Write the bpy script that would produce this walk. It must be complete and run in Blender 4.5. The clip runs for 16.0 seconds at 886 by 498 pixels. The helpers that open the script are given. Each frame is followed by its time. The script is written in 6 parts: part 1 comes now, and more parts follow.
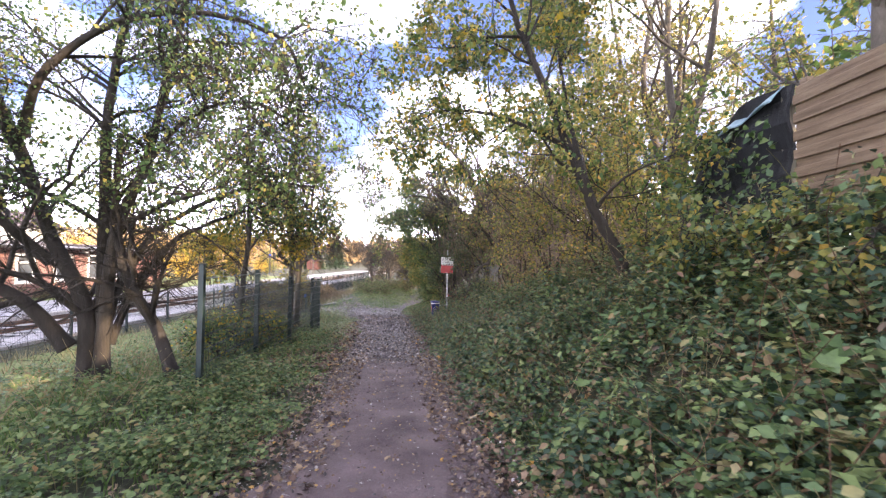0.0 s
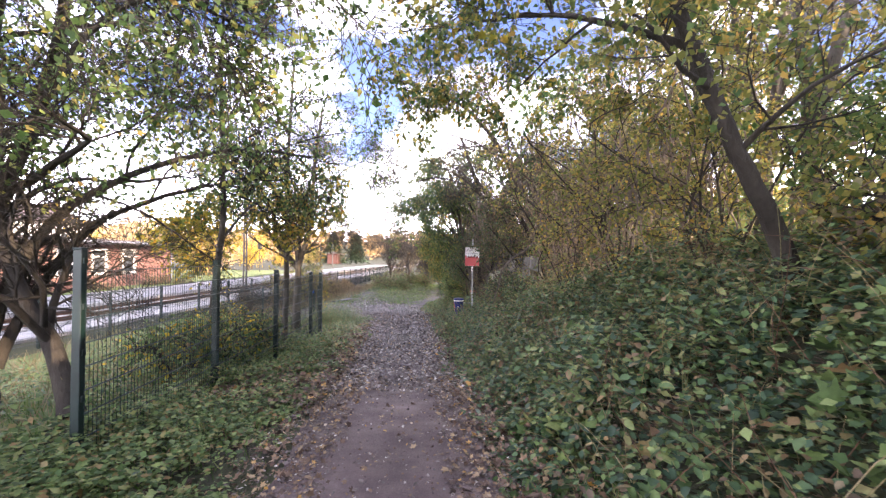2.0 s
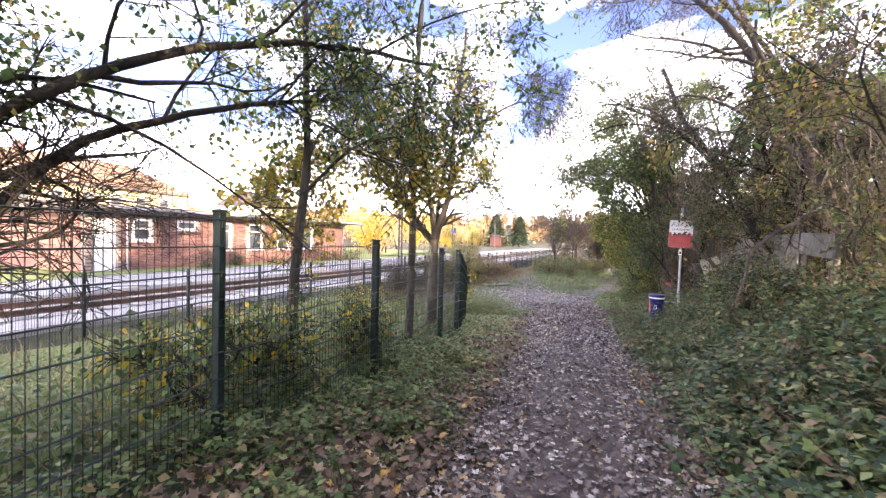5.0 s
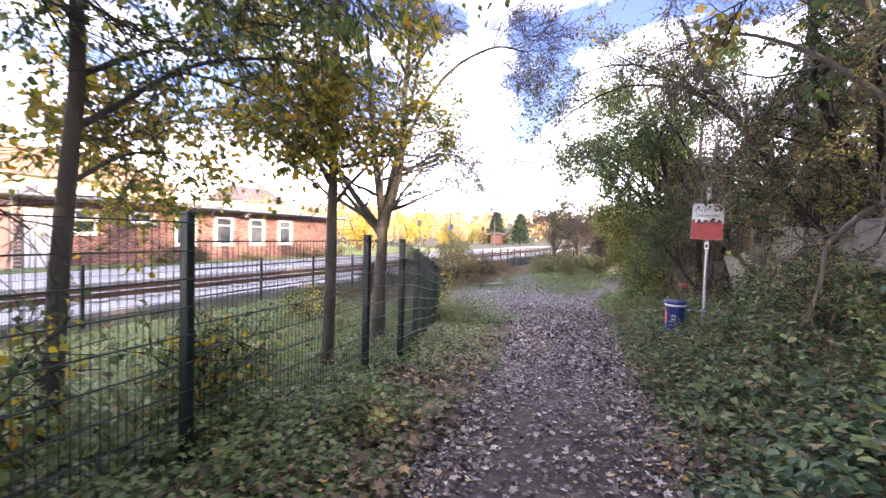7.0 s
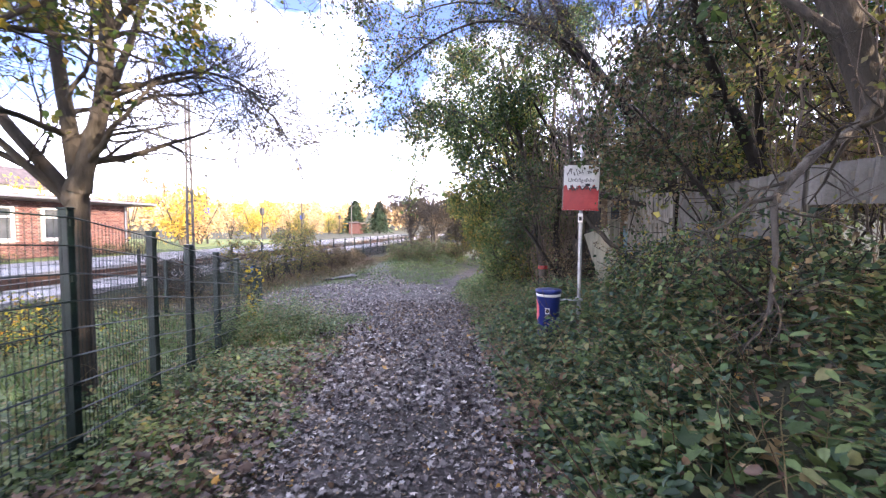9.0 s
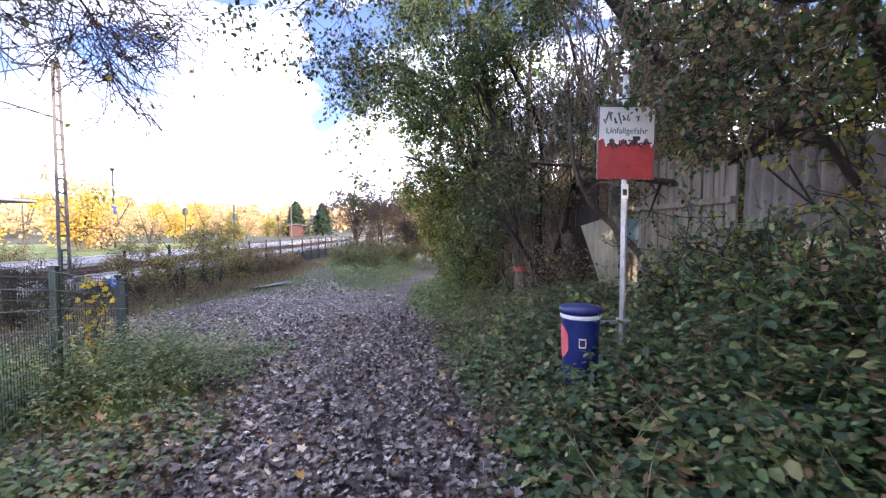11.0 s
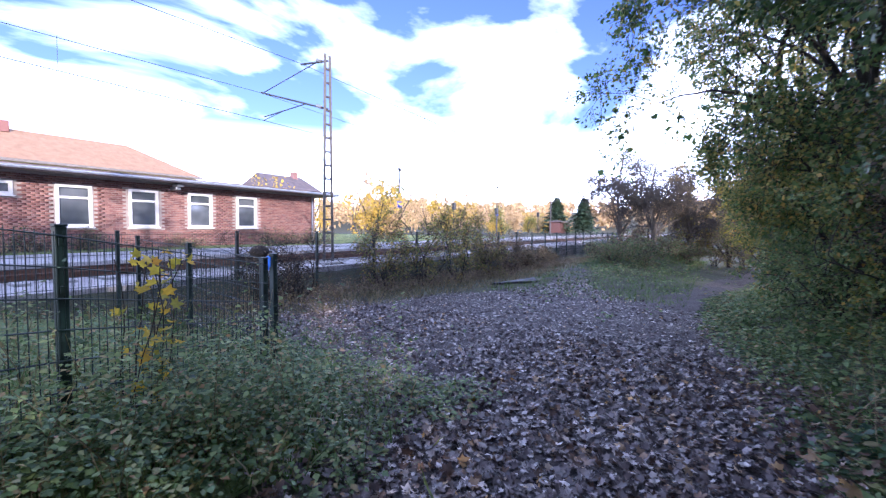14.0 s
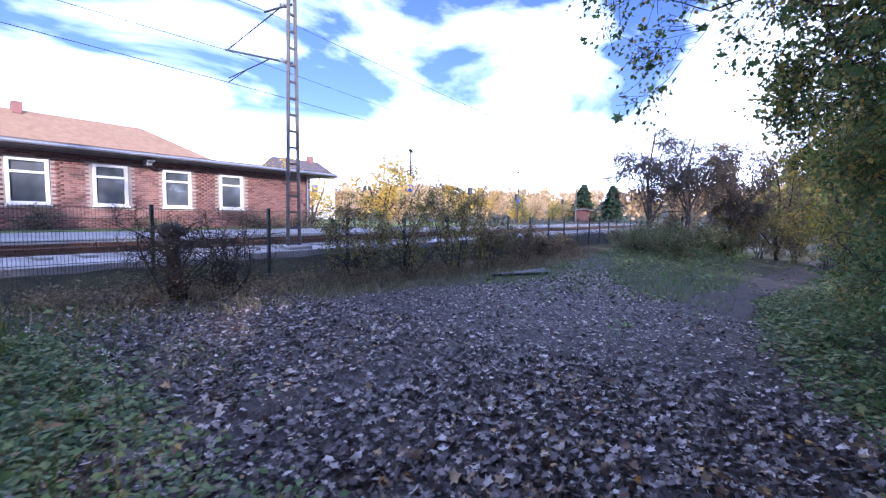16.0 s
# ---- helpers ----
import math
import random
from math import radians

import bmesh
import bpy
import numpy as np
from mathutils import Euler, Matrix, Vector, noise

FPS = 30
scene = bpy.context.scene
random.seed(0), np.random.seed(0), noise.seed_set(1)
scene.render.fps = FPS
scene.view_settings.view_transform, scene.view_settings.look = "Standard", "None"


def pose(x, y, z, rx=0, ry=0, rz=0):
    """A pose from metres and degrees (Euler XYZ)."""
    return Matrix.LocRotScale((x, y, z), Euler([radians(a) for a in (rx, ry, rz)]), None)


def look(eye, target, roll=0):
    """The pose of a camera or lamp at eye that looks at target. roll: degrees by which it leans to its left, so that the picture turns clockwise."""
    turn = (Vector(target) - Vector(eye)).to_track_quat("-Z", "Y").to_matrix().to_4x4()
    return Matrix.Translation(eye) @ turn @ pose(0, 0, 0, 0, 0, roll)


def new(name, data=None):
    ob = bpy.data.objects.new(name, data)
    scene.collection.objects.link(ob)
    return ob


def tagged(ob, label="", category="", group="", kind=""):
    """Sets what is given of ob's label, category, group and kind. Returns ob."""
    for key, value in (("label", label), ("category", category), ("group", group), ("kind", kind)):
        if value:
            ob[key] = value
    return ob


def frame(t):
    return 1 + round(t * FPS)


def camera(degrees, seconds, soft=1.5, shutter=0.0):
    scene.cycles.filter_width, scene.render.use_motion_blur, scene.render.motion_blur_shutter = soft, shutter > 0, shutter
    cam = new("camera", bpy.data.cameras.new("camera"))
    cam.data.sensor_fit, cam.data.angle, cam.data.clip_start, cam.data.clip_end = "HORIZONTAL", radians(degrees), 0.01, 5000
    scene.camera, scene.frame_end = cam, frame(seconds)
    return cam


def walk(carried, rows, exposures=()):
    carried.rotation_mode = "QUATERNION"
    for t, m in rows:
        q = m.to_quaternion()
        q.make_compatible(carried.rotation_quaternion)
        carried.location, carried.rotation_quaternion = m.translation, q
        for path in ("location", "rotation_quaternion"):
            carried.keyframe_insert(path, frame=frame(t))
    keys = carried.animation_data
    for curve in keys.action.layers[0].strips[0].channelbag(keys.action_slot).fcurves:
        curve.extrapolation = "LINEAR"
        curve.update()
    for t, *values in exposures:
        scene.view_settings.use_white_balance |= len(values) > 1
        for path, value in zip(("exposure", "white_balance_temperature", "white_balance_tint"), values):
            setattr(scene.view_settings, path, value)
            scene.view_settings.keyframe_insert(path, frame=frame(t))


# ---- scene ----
cam = camera(92.4, 16.0, soft=1.25, shutter=0.2)
PATH = [
    (0, (0.206, 0.563, 1.866), (0.228, 2.562, 1.93), 0.6),
    (0.5, (0.241, 1.166, 1.853), (0.213, 3.164, 1.913), -0.4),
    (1, (0.209, 1.846, 1.804), (0.166, 3.844, 1.87), -0.5),
    (1.5, (0.199, 2.458, 1.767), (0.145, 4.457, 1.813), -1.5),
    (2, (0.097, 3.105, 1.757), (0.022, 5.103, 1.792), 0.3),
    (2.5, (0.073, 3.704, 1.705), (-0.008, 5.703, 1.71), -0.1),
    (3, (-0.106, 4.369, 1.682), (-0.235, 6.365, 1.689), 0.9),
    (3.5, (-0.182, 5.0, 1.583), (-0.558, 6.964, 1.565), -0.2),
    (4, (-0.352, 5.639, 1.535), (-0.916, 7.558, 1.498), 0.9),
    (6.5, (-0.614, 8.828, 1.421), (-1.582, 10.578, 1.387), -1.1),
    (7, (-0.668, 9.567, 1.341), (-1.49, 11.389, 1.28), 1.5),
    (7.5, (-0.712, 10.23, 1.288), (-1.407, 12.103, 1.194), 1.2),
    (8, (-0.723, 10.985, 1.217), (-1.244, 12.913, 1.119), 1.1),
    (8.5, (-0.792, 11.648, 1.182), (-1.131, 13.616, 1.085), 0.1),
    (9, (-0.86, 12.394, 1.134), (-1.061, 14.382, 1.034), 0.1),
    (11.5, (-1.4, 15.764, 0.85), (-1.344, 17.761, 0.76), -0.5),
    (12, (-1.509, 16.476, 0.761), (-1.588, 18.468, 0.605), -0.5),
    (12.5, (-1.63, 17.044, 0.694), (-1.885, 19.024, 0.571), 0.6),
    (13, (-1.71, 17.696, 0.665), (-2.307, 19.601, 0.541), 1.8),
    (13.5, (-1.843, 18.235, 0.616), (-2.663, 20.059, 0.592), 2.6),
    (14, (-1.94, 18.893, 0.553), (-3.021, 20.572, 0.454), 0.5),
    (14.5, (-2.124, 19.511, 0.472), (-3.271, 21.146, 0.364), 0.2),
    (15, (-2.2, 20.226, 0.431), (-3.372, 21.841, 0.294), -1.1),
    (15.5, (-2.308, 20.862, 0.368), (-3.48, 22.474, 0.206), 2.3),
    (16, (-2.339, 21.623, 0.311), (-3.516, 23.232, 0.156), 1.0),
]
walk(cam, [(t, look(eye, target, roll)) for t, eye, target, roll in PATH], [(0.0, 2.6, 6450, 21), (4.0, 2.8, 6600, 22), (7.0, 2.7, 6400, 23), (8.0, 2.75, 6300, 23), (9.0, 2.6, 6000, 22), (11.5, 2.3, 5800, 21), (13.5, 1.9, 5100, 24), (16.0, 1.5, 4800, 26)])

# ---- sky and sun ----
SUN_AZIMUTH, SUN_HEIGHT = 128.0, 17.0      # degrees clockwise from +y; above the horizon
sky_world = bpy.data.worlds.new("autumn_sky")
scene.world = sky_world
sky_world.use_nodes = True
_n, _l = sky_world.node_tree.nodes, sky_world.node_tree.links
_bg = _n["Background"]
_sky = _n.new("ShaderNodeTexSky")
_sky.sky_type, _sky.sun_disc = "NISHITA", False
_sky.sun_elevation, _sky.sun_rotation = radians(SUN_HEIGHT), radians(SUN_AZIMUTH)
_sky.air_density, _sky.dust_density, _sky.ozone_density = 1.0, 0.4, 4.0
_tc = _n.new("ShaderNodeTexCoord")
_map = _n.new("ShaderNodeMapping")
_map.inputs["Scale"].default_value = (1.0, 1.0, 2.6)
_map.inputs["Rotation"].default_value = (0.0, 0.25, 0.4)
_cl = _n.new("ShaderNodeTexNoise")
_cl.inputs["Scale"].default_value, _cl.inputs["Detail"].default_value = 1.9, 7.0
_cl.inputs["Roughness"].default_value, _cl.inputs["Distortion"].default_value = 0.5, 0.35
_cr = _n.new("ShaderNodeValToRGB")
_cr.color_ramp.elements[0].position, _cr.color_ramp.elements[1].position = 0.47, 0.75
_sep = _n.new("ShaderNodeSeparateXYZ")
_low = _n.new("ShaderNodeMapRange")
_low.inputs["From Min"].default_value, _low.inputs["From Max"].default_value = 0.22, 0.06
_mx = _n.new("ShaderNodeMath")
_mx.operation = "MAXIMUM"
_mix = _n.new("ShaderNodeMix")
_mix.data_type = "RGBA"
_mix.inputs["B"].default_value = (25.0, 25.2, 26.6, 1)
_l.new(_tc.outputs["Generated"], _map.inputs["Vector"])
_l.new(_map.outputs["Vector"], _cl.inputs["Vector"])
_l.new(_cl.outputs["Fac"], _cr.inputs["Fac"])
_l.new(_tc.outputs["Generated"], _sep.inputs["Vector"])
_l.new(_sep.outputs["Z"], _low.inputs["Value"])
_l.new(_cr.outputs["Color"], _mx.inputs[0])
_l.new(_low.outputs["Result"], _mx.inputs[1])
_l.new(_mx.outputs["Value"], _mix.inputs["Factor"])
_deep = _n.new("ShaderNodeMix")
_deep.data_type, _deep.blend_type = "RGBA", "MULTIPLY"
_deep.inputs["Factor"].default_value = 1.0
_deep.inputs["B"].default_value = (0.88, 0.66, 0.74, 1)
_l.new(_sky.outputs["Color"], _deep.inputs["A"])
_l.new(_deep.outputs["Result"], _mix.inputs["A"])
_l.new(_mix.outputs["Result"], _bg.inputs["Color"])
_bg.inputs["Strength"].default_value = 0.105

sun = new("sun", bpy.data.lights.new("sun", "SUN"))
sun.data.energy, sun.data.angle, sun.data.color = 3.4, radians(0.55), (1.0, 0.80, 0.55)
_a, _e = radians(SUN_AZIMUTH), radians(SUN_HEIGHT)
sun.matrix_world = look((math.sin(_a) * math.cos(_e) * 60, math.cos(_a) * math.cos(_e) * 60, math.sin(_e) * 60), (0, 0, 0))

# ---- materials ----
def material(name, build):
    m = bpy.data.materials.new(name)
    m.use_nodes = True
    build(m.node_tree.nodes, m.node_tree.links, m.node_tree.nodes["Principled BSDF"])
    return m


def ramp(n, stops):
    r = n.new("ShaderNodeValToRGB")
    e = r.color_ramp.elements
    while len(e) < len(stops):
        e.new(0.5)
    for el, (pos, col) in zip(e, stops):
        el.position, el.color = pos, (*col, 1)
    return r


def noise_of(n, l, scale, detail=6, rough=0.6, coords="Object", stretch=None):
    tc = n.new("ShaderNodeTexCoord")
    tex = n.new("ShaderNodeTexNoise")
    tex.inputs["Scale"].default_value, tex.inputs["Detail"].default_value, tex.inputs["Roughness"].default_value = scale, detail, rough
    if stretch:
        mp = n.new("ShaderNodeMapping")
        mp.inputs["Scale"].default_value = stretch
        l.new(tc.outputs[coords], mp.inputs["Vector"])
        l.new(mp.outputs["Vector"], tex.inputs["Vector"])
    else:
        l.new(tc.outputs[coords], tex.inputs["Vector"])
    return tex


def bump_of(n, l, p, source, strength, distance):
    b = n.new("ShaderNodeBump")
    b.inputs["Strength"].default_value, b.inputs["Distance"].default_value = strength, distance
    l.new(source, b.inputs["Height"])
    l.new(b.outputs["Normal"], p.inputs["Normal"])


def surface(name, stops, scale=6.0, fine=60.0, rough=0.85, bump=0.5, depth=0.01, metal=0.0, stretch=None, tint=0.35):
    """A two-scale surface: broad stains from the ramp, fine grain over it, relief from both."""
    def build(n, l, p):
        big = noise_of(n, l, scale, stretch=stretch)
        small = noise_of(n, l, fine, 4, 0.7, stretch=stretch)
        r = ramp(n, stops)
        mixn = n.new("ShaderNodeMix")
        mixn.data_type, mixn.blend_type = "RGBA", "OVERLAY"
        mixn.inputs["Factor"].default_value = tint
        l.new(big.outputs["Fac"], r.inputs["Fac"])
        l.new(r.outputs["Color"], mixn.inputs["A"])
        l.new(small.outputs["Fac"], mixn.inputs["B"])
        l.new(mixn.outputs["Result"], p.inputs["Base Color"])
        p.inputs["Roughness"].default_value, p.inputs["Metallic"].default_value = rough, metal
        add = n.new("ShaderNodeMath")
        l.new(big.outputs["Fac"], add.inputs[0])
        l.new(small.outputs["Fac"], add.inputs[1])
        bump_of(n, l, p, add.outputs["Value"], bump, depth)
    return material(name, build)


def leaf_surface(name, stops, rough=0.5, passing=0.35):
    """Leaves: a colour by each leaf's own chance, a finer mottling, and light that comes through."""
    def build(n, l, p):
        g = n.new("ShaderNodeNewGeometry")
        r = ramp(n, stops)
        r.color_ramp.interpolation = "LINEAR"
        l.new(g.outputs["Random Per Island"], r.inputs["Fac"])
        spot = noise_of(n, l, 28.0, 3)
        mixn = n.new("ShaderNodeMix")
        mixn.data_type, mixn.blend_type = "RGBA", "OVERLAY"
        mixn.inputs["Factor"].default_value = 0.45
        l.new(r.outputs["Color"], mixn.inputs["A"])
        l.new(spot.outputs["Fac"], mixn.inputs["B"])
        l.new(mixn.outputs["Result"], p.inputs["Base Color"])
        p.inputs["Roughness"].default_value = rough
        p.inputs["Specular IOR Level"].default_value = 0.4
        if passing:
            t = n.new("ShaderNodeBsdfTranslucent")
            l.new(mixn.outputs["Result"], t.inputs["Color"])
            m = n.new("ShaderNodeMixShader")
            m.inputs["Fac"].default_value = passing
            out = n["Material Output"]
            l.new(p.outputs["BSDF"], m.inputs[1])
            l.new(t.outputs["BSDF"], m.inputs[2])
            l.new(m.outputs["Shader"], out.inputs["Surface"])
    return material(name, build)


SOIL = surface("soil", [(0.3, (0.035, 0.030, 0.020)), (0.55, (0.05, 0.055, 0.025)), (0.75, (0.075, 0.085, 0.035))], 1.2, 40, 0.95, 0.8, 0.03)
def _dirt(n, l, p):
    """Dry trodden earth that turns to dark damp soil down in the clearing."""
    tc = n.new("ShaderNodeTexCoord")
    sep = n.new("ShaderNodeSeparateXYZ")
    big, small, blot = noise_of(n, l, 1.6), noise_of(n, l, 60, 5, 0.75), noise_of(n, l, 0.7, 4)
    dry = ramp(n, [(0.3, (0.075, 0.050, 0.049)), (0.5, (0.150, 0.106, 0.103)), (0.75, (0.25, 0.187, 0.182))])
    wet = ramp(n, [(0.3, (0.033, 0.026, 0.023)), (0.6, (0.062, 0.051, 0.044)), (0.85, (0.105, 0.090, 0.074))])
    add = n.new("ShaderNodeMath")
    add.operation = "MULTIPLY_ADD"
    add.inputs[1].default_value = 9.0
    rng = n.new("ShaderNodeMapRange")
    rng.inputs["From Min"].default_value, rng.inputs["From Max"].default_value = 10.0, 19.0
    mixn, grain = n.new("ShaderNodeMix"), n.new("ShaderNodeMix")
    mixn.data_type = grain.data_type = "RGBA"
    grain.blend_type = "OVERLAY"
    grain.inputs["Factor"].default_value = 0.6
    l.new(tc.outputs["Object"], sep.inputs["Vector"])
    l.new(blot.outputs["Fac"], add.inputs[0])
    l.new(sep.outputs["Y"], add.inputs[2])
    l.new(add.outputs["Value"], rng.inputs["Value"])
    l.new(big.outputs["Fac"], dry.inputs["Fac"])
    l.new(big.outputs["Fac"], wet.inputs["Fac"])
    l.new(rng.outputs["Result"], mixn.inputs["Factor"])
    l.new(dry.outputs["Color"], mixn.inputs["A"])
    l.new(wet.outputs["Color"], mixn.inputs["B"])
    l.new(mixn.outputs["Result"], grain.inputs["A"])
    l.new(small.outputs["Fac"], grain.inputs["B"])
    l.new(grain.outputs["Result"], p.inputs["Base Color"])
    p.inputs["Roughness"].default_value = 0.8
    bump_of(n, l, p, small.outputs["Fac"], 1.0, 0.035)


DIRT = material("trodden_dirt", _dirt)
GRAVEL = surface("pale_ballast", [(0.3, (0.27, 0.25, 0.24)), (0.7, (0.44, 0.42, 0.40))], 1.1, 30, 0.9, 0.9, 0.03)
ASPHALT = surface("old_asphalt", [(0.3, (0.22, 0.215, 0.22)), (0.7, (0.34, 0.335, 0.33))], 0.7, 70, 0.9, 0.4, 0.006)
CONCRETE = surface("concrete", [(0.3, (0.25, 0.24, 0.22)), (0.7, (0.42, 0.41, 0.38))], 2.0, 50, 0.9, 0.4, 0.006)
LAWN = surface("lawn", [(0.3, (0.095, 0.14, 0.04)), (0.55, (0.16, 0.21, 0.065)), (0.75, (0.23, 0.21, 0.09))], 1.3, 60, 0.95, 0.9, 0.04)
BARK = surface("bark", [(0.25, (0.014, 0.011, 0.008)), (0.55, (0.034, 0.028, 0.021)), (0.8, (0.070, 0.060, 0.045))], 5, 35, 0.95, 1.0, 0.03, stretch=(1, 1, 0.25))
MOSSBARK = surface("mossy_bark", [(0.25, (0.035, 0.034, 0.018)), (0.5, (0.075, 0.085, 0.032)), (0.8, (0.14, 0.13, 0.07))], 4, 30, 0.95, 1.0, 0.03, stretch=(1, 1, 0.3))
GREYBARK = surface("grey_bark", [(0.25, (0.04, 0.034, 0.028)), (0.55, (0.085, 0.073, 0.058)), (0.8, (0.14, 0.125, 0.10))], 5, 35, 0.95, 0.9, 0.02, stretch=(1, 1, 0.3))
OLDWOOD = surface("weathered_wood", [(0.25, (0.10, 0.09, 0.07)), (0.5, (0.20, 0.185, 0.145)), (0.8, (0.30, 0.275, 0.22))], 3, 40, 0.9, 0.6, 0.008, stretch=(6, 6, 0.4))
TANWOOD = surface("tan_wood", [(0.25, (0.085, 0.058, 0.034)), (0.55, (0.165, 0.118, 0.075)), (0.8, (0.24, 0.185, 0.125))], 3, 40, 0.85, 0.6, 0.008, stretch=(0.5, 0.5, 6))
# sheeting of the bank screen; also blackens the boxes standing in for indoor shade
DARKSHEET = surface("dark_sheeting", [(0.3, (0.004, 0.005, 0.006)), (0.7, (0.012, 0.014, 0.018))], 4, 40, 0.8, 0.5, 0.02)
FENCEGREEN = surface("green_coated_steel", [(0.3, (0.003, 0.012, 0.011)), (0.7, (0.006, 0.022, 0.020))], 9, 90, 0.45, 0.15, 0.002)
MASTSTEEL = surface("weathered_mast_steel", [(0.3, (0.045, 0.043, 0.042)), (0.7, (0.095, 0.09, 0.085))], 6, 50, 0.7, 0.3, 0.004, metal=0.0)
DARKSTEEL = surface("dark_steel", [(0.3, (0.03, 0.03, 0.032)), (0.7, (0.07, 0.07, 0.07))], 8, 60, 0.5, 0.2, 0.003, metal=0.5)
GALV = surface("galvanised_steel", [(0.3, (0.30, 0.31, 0.32)), (0.7, (0.46, 0.47, 0.48))], 12, 80, 0.42, 0.15, 0.002, metal=0.7)
RUST = surface("rusty_steel", [(0.3, (0.07, 0.035, 0.02)), (0.7, (0.16, 0.085, 0.05))], 12, 80, 0.8, 0.4, 0.004, metal=0.2)
WHITEPAINT = surface("white_paint", [(0.3, (0.66, 0.64, 0.60)), (0.7, (0.82, 0.80, 0.76))], 4, 60, 0.5, 0.15, 0.002, tint=0.12)
REDPAINT = surface("red_spray_paint", [(0.3, (0.30, 0.018, 0.018)), (0.7, (0.46, 0.04, 0.035))], 5, 40, 0.45, 0.2, 0.002, tint=0.25)
ORANGEPAINT = surface("pink_spray_paint", [(0.3, (0.62, 0.10, 0.11)), (0.7, (0.75, 0.17, 0.17))], 6, 40, 0.5, 0.2, 0.002, tint=0.2)
BLACKPAINT = surface("black_marker", [(0.3, (0.02, 0.022, 0.02)), (0.7, (0.05, 0.05, 0.05))], 9, 60, 0.5, 0.1, 0.001)
BINBLUE = surface("blue_plastic", [(0.3, (0.006, 0.012, 0.085)), (0.7, (0.012, 0.026, 0.16))], 5, 60, 0.35, 0.15, 0.002, tint=0.2)
BRIGHTBLUE = surface("blue_tape", [(0.3, (0.01, 0.12, 0.55)), (0.7, (0.02, 0.18, 0.70))], 5, 60, 0.4, 0.1, 0.002, tint=0.1)
# the weathered wood again, with the shade of the shed side in its colour
SHADEDWOOD = surface("shaded_wood", [(0.3, (0.018, 0.015, 0.012)), (0.7, (0.045, 0.038, 0.03))], 3, 40, 0.85, 0.6, 0.008, stretch=(6, 6, 0.4))
PALEBOARD = surface("pale_weathered_board", [(0.25, (0.19, 0.185, 0.14)), (0.5, (0.32, 0.31, 0.24)), (0.8, (0.43, 0.41, 0.33))], 3, 40, 0.9, 0.6, 0.008, stretch=(6, 6, 0.4))
MORTAR = surface("mortar", [(0.3, (0.25, 0.21, 0.18)), (0.7, (0.36, 0.31, 0.27))], 4, 60, 0.95, 0.3, 0.004)
ROOFTILE = surface("tan_roof_tiles", [(0.3, (0.21, 0.125, 0.07)), (0.7, (0.29, 0.185, 0.11))], 1.5, 14, 0.85, 0.5, 0.03)
DARKROOF = surface("dark_roof", [(0.3, (0.06, 0.05, 0.05)), (0.7, (0.13, 0.10, 0.10))], 1.5, 14, 0.8, 0.5, 0.03)
CREAM = surface("cream_render", [(0.3, (0.52, 0.40, 0.22)), (0.7, (0.64, 0.52, 0.31))], 1.2, 20, 0.9, 0.2, 0.01, tint=0.15)
FASCIA = surface("grey_brown_fascia", [(0.3, (0.10, 0.085, 0.075)), (0.7, (0.19, 0.165, 0.145))], 3, 30, 0.7, 0.3, 0.004)
SIGNBLUE = surface("blue_enamel", [(0.3, (0.02, 0.05, 0.30)), (0.7, (0.03, 0.07, 0.38))], 3, 30, 0.4, 0.1, 0.002)
SHEDRED = surface("red_shed_paint", [(0.3, (0.07, 0.03, 0.026)), (0.7, (0.11, 0.05, 0.04))], 3, 30, 0.7, 0.3, 0.004)


def _brick(n, l, p):
    o = n.new("ShaderNodeObjectInfo")
    r = ramp(n, [(0.0, (0.125, 0.058, 0.050)), (0.35, (0.19, 0.088, 0.072)), (0.7, (0.26, 0.135, 0.108)), (1.0, (0.155, 0.088, 0.082))])
    g = n.new("ShaderNodeNewGeometry")
    add = n.new("ShaderNodeMath")
    frac = n.new("ShaderNodeMath")
    frac.operation = "FRACT"
    l.new(o.outputs["Random"], add.inputs[0])
    l.new(g.outputs["Random Per Island"], add.inputs[1])
    l.new(add.outputs["Value"], frac.inputs[0])
    l.new(frac.outputs["Value"], r.inputs["Fac"])
    spot = noise_of(n, l, 25.0, 4)
    mixn = n.new("ShaderNodeMix")
    mixn.data_type, mixn.blend_type = "RGBA", "OVERLAY"
    mixn.inputs["Factor"].default_value = 0.4
    l.new(r.outputs["Color"], mixn.inputs["A"])
    l.new(spot.outputs["Fac"], mixn.inputs["B"])
    l.new(mixn.outputs["Result"], p.inputs["Base Color"])
    p.inputs["Roughness"].default_value = 0.85
    bump_of(n, l, p, spot.outputs["Fac"], 0.4, 0.005)


BRICK = material("red_brick", _brick)


def _pane(n, l, p):
    t = noise_of(n, l, 0.8, 2)
    r = ramp(n, [(0.3, (0.05, 0.06, 0.07)), (0.7, (0.14, 0.15, 0.16))])
    l.new(t.outputs["Fac"], r.inputs["Fac"])
    l.new(r.outputs["Color"], p.inputs["Base Color"])
    p.inputs["Roughness"].default_value = 0.06
    p.inputs["Specular IOR Level"].default_value = 0.9


